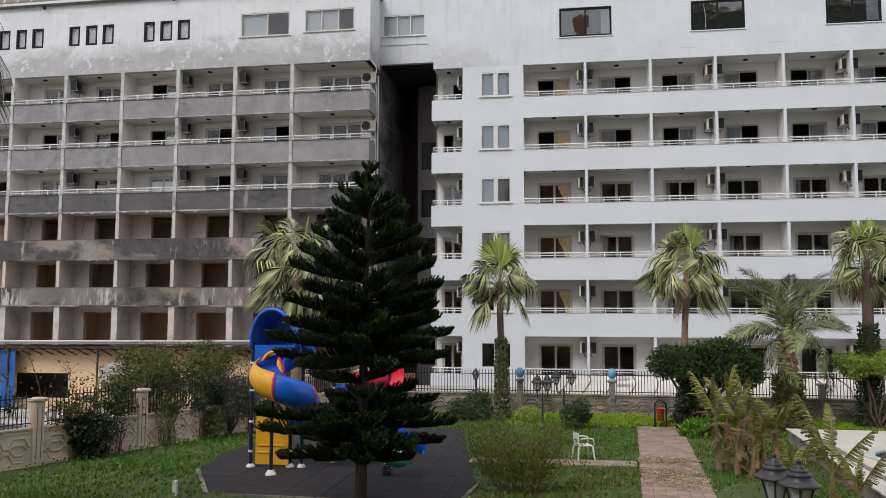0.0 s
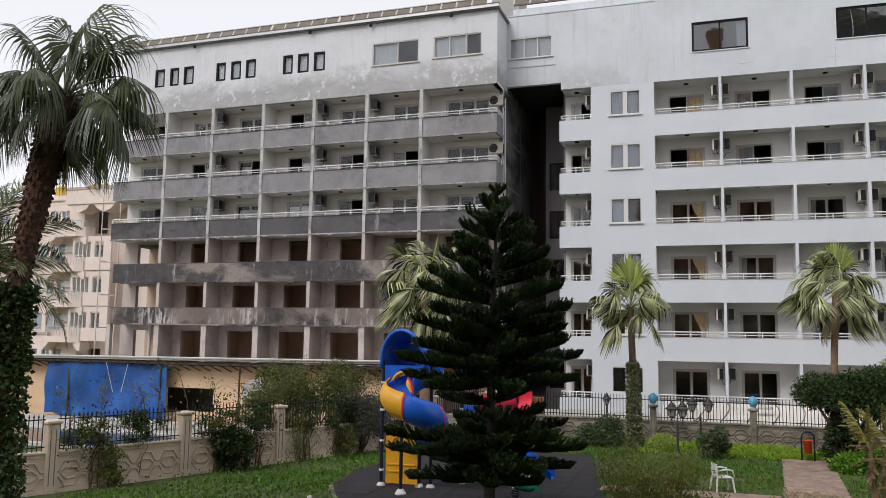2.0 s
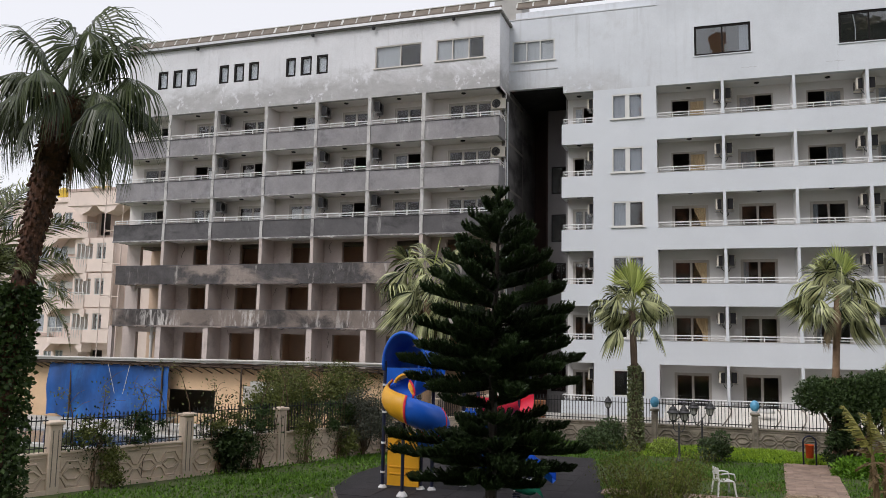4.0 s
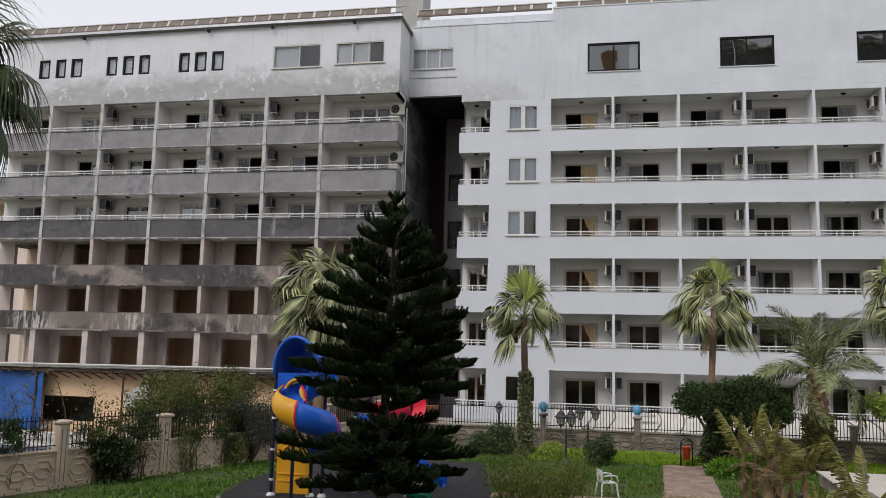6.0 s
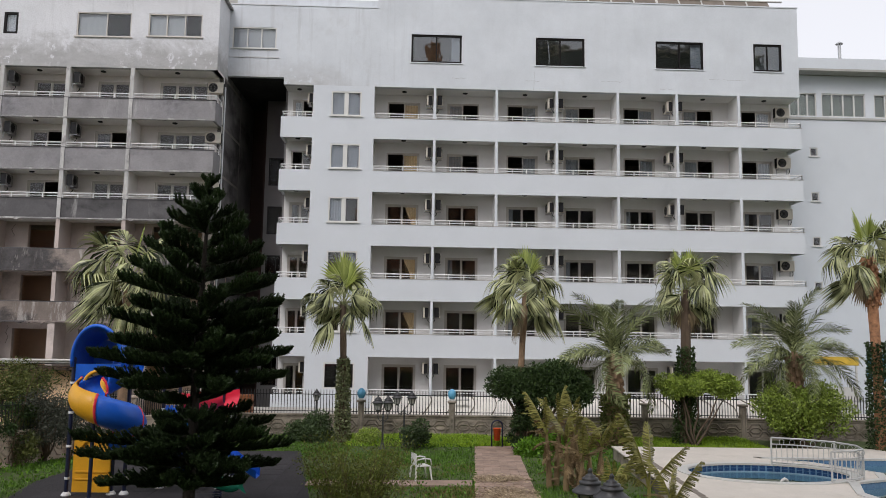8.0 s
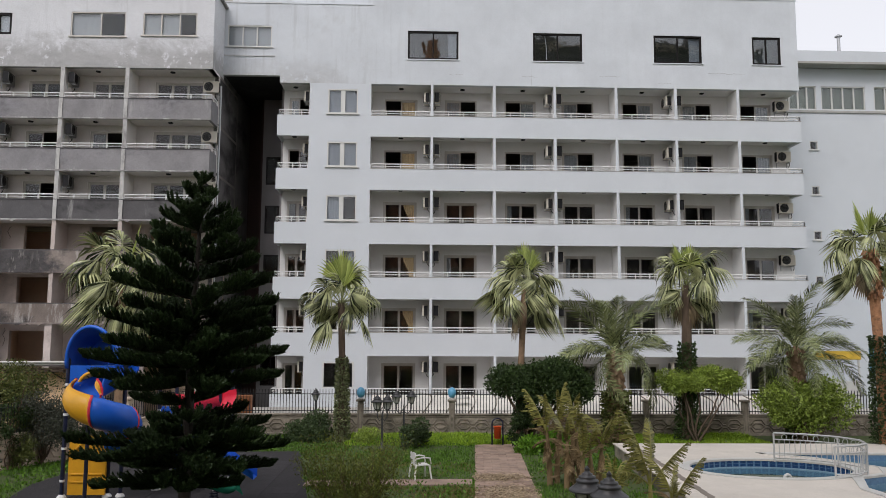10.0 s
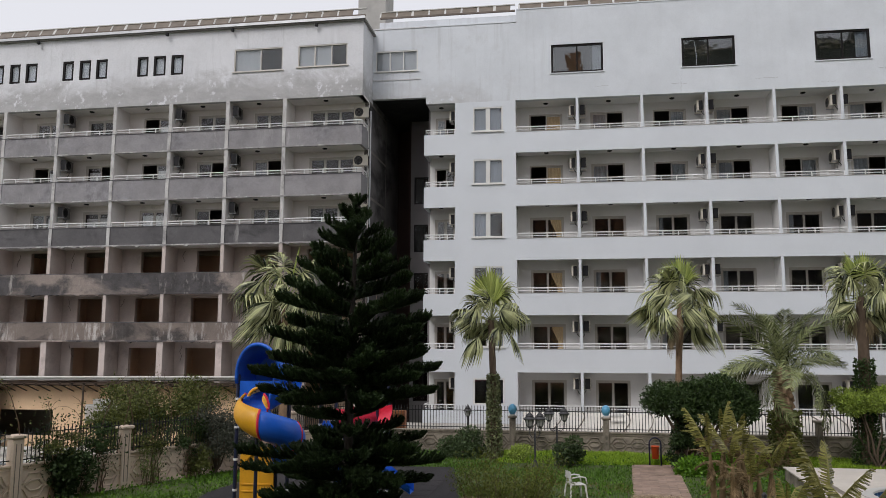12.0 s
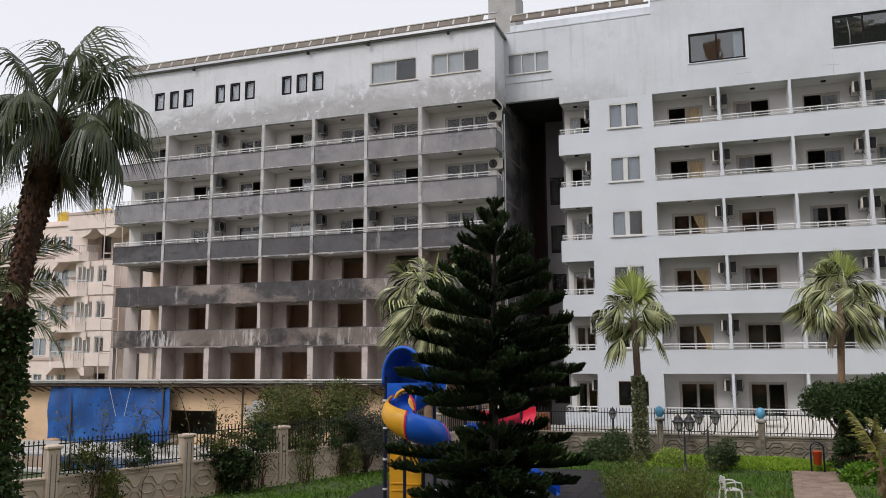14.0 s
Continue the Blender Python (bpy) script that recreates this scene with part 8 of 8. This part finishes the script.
for k, (x, y, h) in enumerate(((4.25, 24.2, 1.55), (4.65, 23.7, 1.35), (5.15, 24.3, 1.5), (5.65, 24.0, 1.2), (4.95, 23.3, 0.9), (4.50, 24.5, 1.7), (5.0, 24.7, 1.6), (5.4, 23.7, 1.0))):
    banana(x, y, h, 100 + k, 3, 10, 0.085, 0.85, ((165, 60, 0, 0.95),) if k == 0 else ())
banana(5.62, 18.7, 1.05, 120, 5, 3, 0.075, 1.0, ((170, 66, 0, 1.15), (2, 44, 0, 0.85), (200, 30, 1, 0.7)))
banana(6.1, 18.3, 0.7, 121, 4, 2, 0.07, 0.8, ((0, 52, 0, 0.8),))
banana(5.1, 20.0, 0.5, 122, 5, 2, 0.06, 0.8)


# the Norfolk pine
def pine_branch(name, length, seed):
    """An up-curved plume along +x: rope-like branchlets on both sides of the limb, clothed in short needles."""
    rng = np.random.default_rng(seed)
    py = random.Random(seed)
    wave = py.uniform(-0.04, 0.04)

    def at(f):
        return np.array((length * f, length * wave * math.sin(3 * f), length * (-0.03 * f + 0.12 * f ** 2.4)))

    core = Shape().tube([tuple(at(k / 6)) for k in range(7)], [0.026 * (1 - 0.7 * k / 6) * (0.5 + length / 4) for k in range(7)], 5, False)
    lines = [(at(0.05), at(0.6), at(1.0), 0.034)]
    n = max(8, int(length / 0.050))
    for k in range(n):
        f = 0.14 + 0.85 * k / (n - 1)
        p, d = at(f), unit(at(min(1, f + 0.03)) - at(f - 0.03))
        ll = min(0.36, 0.30 * length + 0.05) * py.uniform(0.75, 1.15) * min(1.0, 0.55 + 1.6 * f) * (1.0 if f < 0.8 else 1.0 - 1.8 * (f - 0.8))
        for sg in (-1, 1):
            o = unit(d * 0.62 + np.array((0, sg * py.uniform(0.25, 0.85), py.uniform(0.25, 0.85))))
            mid = p + o * ll * 0.55
            lines.append((p, mid, mid + unit(o + np.array((0, 0, 0.55)) + d * 0.3) * ll * 0.5, 0.028))
    starts, dirs, reach = [], [], []
    for a, b, c, r0 in lines:
        for p, q in ((a, b), (b, c)):
            ln = np.linalg.norm(q - p)
            m = max(6, int(ln / 0.0034))
            t = rng.random((m, 1))
            starts.append(p + (q - p) * t)
            ax = unit((q - p)[None, :])
            r = rng.normal(size=(m, 3))
            r = unit(r - (r * ax).sum(1, keepdims=True) * ax)
            dirs.append(unit(r * 0.62 + ax * 0.95))
            reach.append(rng.uniform(1.5, 2.7, (m, 1)) * r0)
    st, di, ln = np.concatenate(starts), np.concatenate(dirs), np.concatenate(reach)
    w = unit(np.cross(di, rng.normal(size=di.shape))) * 0.015
    v = np.stack([st - w, st + w, st + di * ln], 1).reshape(-1, 3)
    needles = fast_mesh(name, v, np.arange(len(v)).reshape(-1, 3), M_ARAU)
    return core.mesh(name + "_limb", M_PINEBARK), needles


PINE = {q: [pine_branch("needles", q, 200 + 10 * k + j) for j in range(2)] for k, q in enumerate((0.5, 0.9, 1.3, 1.7, 2.1, 2.5))}
pine = thing("norfolk_pine", "tall dark Norfolk pine with tiered upcurved branches", "tree", (-4.9, 18.7, 0))
PX, PY, PH = -4.9, 18.7, 7.80
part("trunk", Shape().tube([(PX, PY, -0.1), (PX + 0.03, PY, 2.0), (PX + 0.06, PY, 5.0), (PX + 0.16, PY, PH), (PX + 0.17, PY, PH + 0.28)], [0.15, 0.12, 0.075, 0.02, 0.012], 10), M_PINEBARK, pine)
rng = random.Random(77)
# height of each whorl, its reach, its count, and the slope of its limbs in degrees
WHORLS = ((1.05, 1.35, 5, -8), (1.40, 1.95, 6, -8), (1.75, 2.35, 6, -6), (2.05, 2.30, 6, -3), (2.42, 1.55, 4, 0), (2.85, 1.45, 4, 2), (3.25, 2.10, 6, -2), (3.62, 2.25, 6, 1), (3.98, 2.10, 6, 3), (4.37, 1.90, 6, 5), (4.78, 1.75, 6, 7),
          (5.18, 1.72, 5, 9), (5.58, 1.60, 4, 12), (5.98, 1.46, 5, 13), (6.38, 1.24, 4, 15), (6.74, 1.02, 4, 18), (7.07, 0.82, 4, 22), (7.36, 0.54, 4, 30), (7.60, 0.30, 4, 42))


def pine_limb(z, a, want, slope, spread):
    q = min(PINE, key=lambda v: abs(v - want))
    limb, needles = PINE[q][rng.randrange(2)]
    m_ = Matrix.Translation((PX + 0.16 * (z / PH) ** 2, PY, z)) @ Matrix.Rotation(a, 4, 'Z') @ Matrix.Rotation(radians(-slope), 4, 'Y') @ Matrix.Rotation(rng.uniform(-spread, spread), 4, 'X') @ Matrix.Scale(want / q, 4)
    b = new("branch", limb)
    b.matrix_basis = m_
    under(b, pine)
    nd = new("needles", needles)
    nd.matrix_basis = m_
    under(nd, b)


for tier, (z, reach, count, slope) in enumerate(WHORLS):
    loose = 1.0 if z < 3 else 0.45
    for k in range(count):
        a = 2 * math.pi * k / count + tier * 0.52 + rng.uniform(-0.16, 0.16)
        want = reach * rng.uniform(0.92 - 0.12 * loose, 1.10)
        if 2.2 < z < 3.0 and math.sin(a) < 0.25:
            want *= 0.55
        pine_limb(z + rng.uniform(-0.10, 0.10) * loose, a, want, slope + rng.uniform(-7, 7) * loose, 0.25)
    if z < 4.6 and not 2.2 < z < 3.0:
        for k in range(4):
            pine_limb(z + 0.08, 2 * math.pi * k / 4 + tier * 0.9 + rng.uniform(-0.3, 0.3), reach * rng.uniform(0.38, 0.56), slope + 9, 0.3)
for k in range(5):
    pine_limb(PH + 0.06, 2 * math.pi * k / 5, 0.30, 38, 0.2)


# ---- pavers, litter and grass ----
paver = Shape().cbox(-0.145, 0.145, -0.145, 0.145, -0.04, 0.02, 0.008).mesh("paver", M_BRICK)
rng = random.Random(5)
rows, cols = 51, 6
for j in range(rows):
    f = (j + 0.5) / rows
    (xa, ya), (xb, yb) = path_edge(f)
    for i in range(cols):
        g = (i + 0.5) / cols
        ob = new("paver", paver)
        ob.matrix_basis = pose(xa + (xb - xa) * g, ya + (yb - ya) * g, 0.012 + rng.uniform(-0.006, 0.006), rng.uniform(-1, 1), rng.uniform(-1, 1), -4.3 + rng.uniform(-1.2, 1.2)) @ Matrix.Scale(1.0, 4)
        under(ob, path)

M_LITTER = leafy("dry_leaf_litter", (0.22, 0.155, 0.095), (0.52, 0.41, 0.28), 0.85, 0.1)
nr = np.random.default_rng(11)
n = 5200
far = nr.random(n) < 0.42
f = np.where(far, nr.normal(0.51, 0.020, n), nr.normal(0.345, 0.040, n)).clip(0.0, 0.97)
g = np.where(far, nr.normal(0.40, 0.24, n), nr.normal(0.55, 0.25, n)).clip(0.02, 1.0)
at = np.stack([1.52 + 1.17 * f + 1.78 * g, 17.5 + 15.7 * f, 0.035 + 0.05 * nr.random(n)], 1)
litter = leaf_mesh("dry_leaves", at, np.tile((0, 0, 0.05), (n, 1)), 0.15, M_LITTER, 0.28, 0.3, nr)
for v in litter.vertices:
    v.co.z = 0.034 + max(0.0, v.co.z - 0.034) * 0.22
single("dry_leaves", litter, M_LITTER, "drift of dry brown leaves on the path", "leaves", kind="stuff")


def allowed(x, y):
    ok = np.ones(len(x), bool)
    for poly in (COURT, PATH, SIDE):
        hit = np.zeros(len(x), bool)
        for (xa, ya), (xb, yb) in zip(poly, poly[1:] + poly[:1]):
            if ya != yb:
                hit ^= ((ya > y) != (yb > y)) & (x < (xb - xa) * (y - ya) / (yb - ya) + xa)
        ok &= ~hit
    ok &= (x < 6.9 + 0.065 * (y - 20)) | (y > 30.4)
    ok &= x > P0.x + PD.x / PD.y * (y - P0.y) + 0.1
    return ok


def grass(n, x0, x1, y0, y1, h, mat, name, label, seed, blades=4, thin=0.012, patch=0.5):
    r = np.random.default_rng(seed)
    x, y = r.uniform(x0, x1, n), r.uniform(y0, y1, n)
    field = np.sin(x * 0.9 + 1.3 * np.sin(y * 0.7)) + np.sin(y * 1.1 + x * 0.35) + 0.6 * np.sin(x * 2.3 - y * 1.7)
    keep = allowed(x, y) & (r.random(n) < patch + 0.22 * field)
    x, y, field = x[keep], y[keep], field[keep]
    m = len(x)
    base = np.repeat(np.stack([x, y, 0 * x], 1), blades, 0) + r.normal(size=(m * blades, 3)) * (0.05, 0.05, 0)
    base[:, 2] = 0
    a = r.random(m * blades) * 2 * math.pi
    hh = h * r.uniform(0.5, 1.25, m * blades) * np.repeat(1 + 0.2 * field, blades)
    side = np.stack([-np.sin(a), np.cos(a), 0 * a], 1) * thin
    tip = base + np.stack([np.cos(a) * 0.55 * hh, np.sin(a) * 0.55 * hh, hh], 1)
    v = np.stack([base - side, base + side, tip], 1).reshape(-1, 3)
    single(name, fast_mesh(name, v, np.arange(len(v)).reshape(-1, 3), mat), mat, label, "grass", kind="stuff")


grass(70000, -16.5, 9.5, 17.5, 36.4, 0.080, M_GRASS, "lawn_grass", "short uneven green lawn grass", 21, 4, 0.014, 0.42)
grass(15000, -2.6, 15.0, 33.0, 36.4, 0.15, M_FRESH, "tall_grass", "fresh tall grass along the far wall", 22, 5, 0.016, 0.9)
M_STRAW = leafy("dry_grass", (0.12, 0.085, 0.03), (0.26, 0.20, 0.08), 0.7, 0.2)
grass(9000, -2.4, 2.2, 17.5, 24.0, 0.07, M_STRAW, "dry_grass", "worn dry brown patches in the lawn", 23, 4, 0.012, 0.25)
grass(3000, -2.0, 2.2, 25.3, 28.5, 0.06, M_STRAW, "dry_grass", "worn dry brown patches in the lawn", 24, 4, 0.012, 0.10)
wr = np.random.default_rng(31)
n = 26000
x, y = wr.uniform(-16.5, 7.5, n), wr.uniform(17.5, 36.3, n)
field = np.sin(x * 0.6 + 2 * np.sin(y * 0.4)) + np.sin(y * 0.8 - x * 0.5)
keep = allowed(x, y) & (wr.random(n) < 0.28 + 0.30 * field + 0.4 * (x < -9))
x, y = x[keep], y[keep]
at = np.stack([x, y, 0.03 + 0.10 * wr.random(len(x))], 1)
single("weeds", leaf_mesh("weeds", at, np.tile((0, 0, 0.5), (len(at), 1)), 0.10, M_WEED, 0.6, 0.6, wr), M_WEED, "broad-leaved weeds in the lawn", "weeds", kind="stuff")
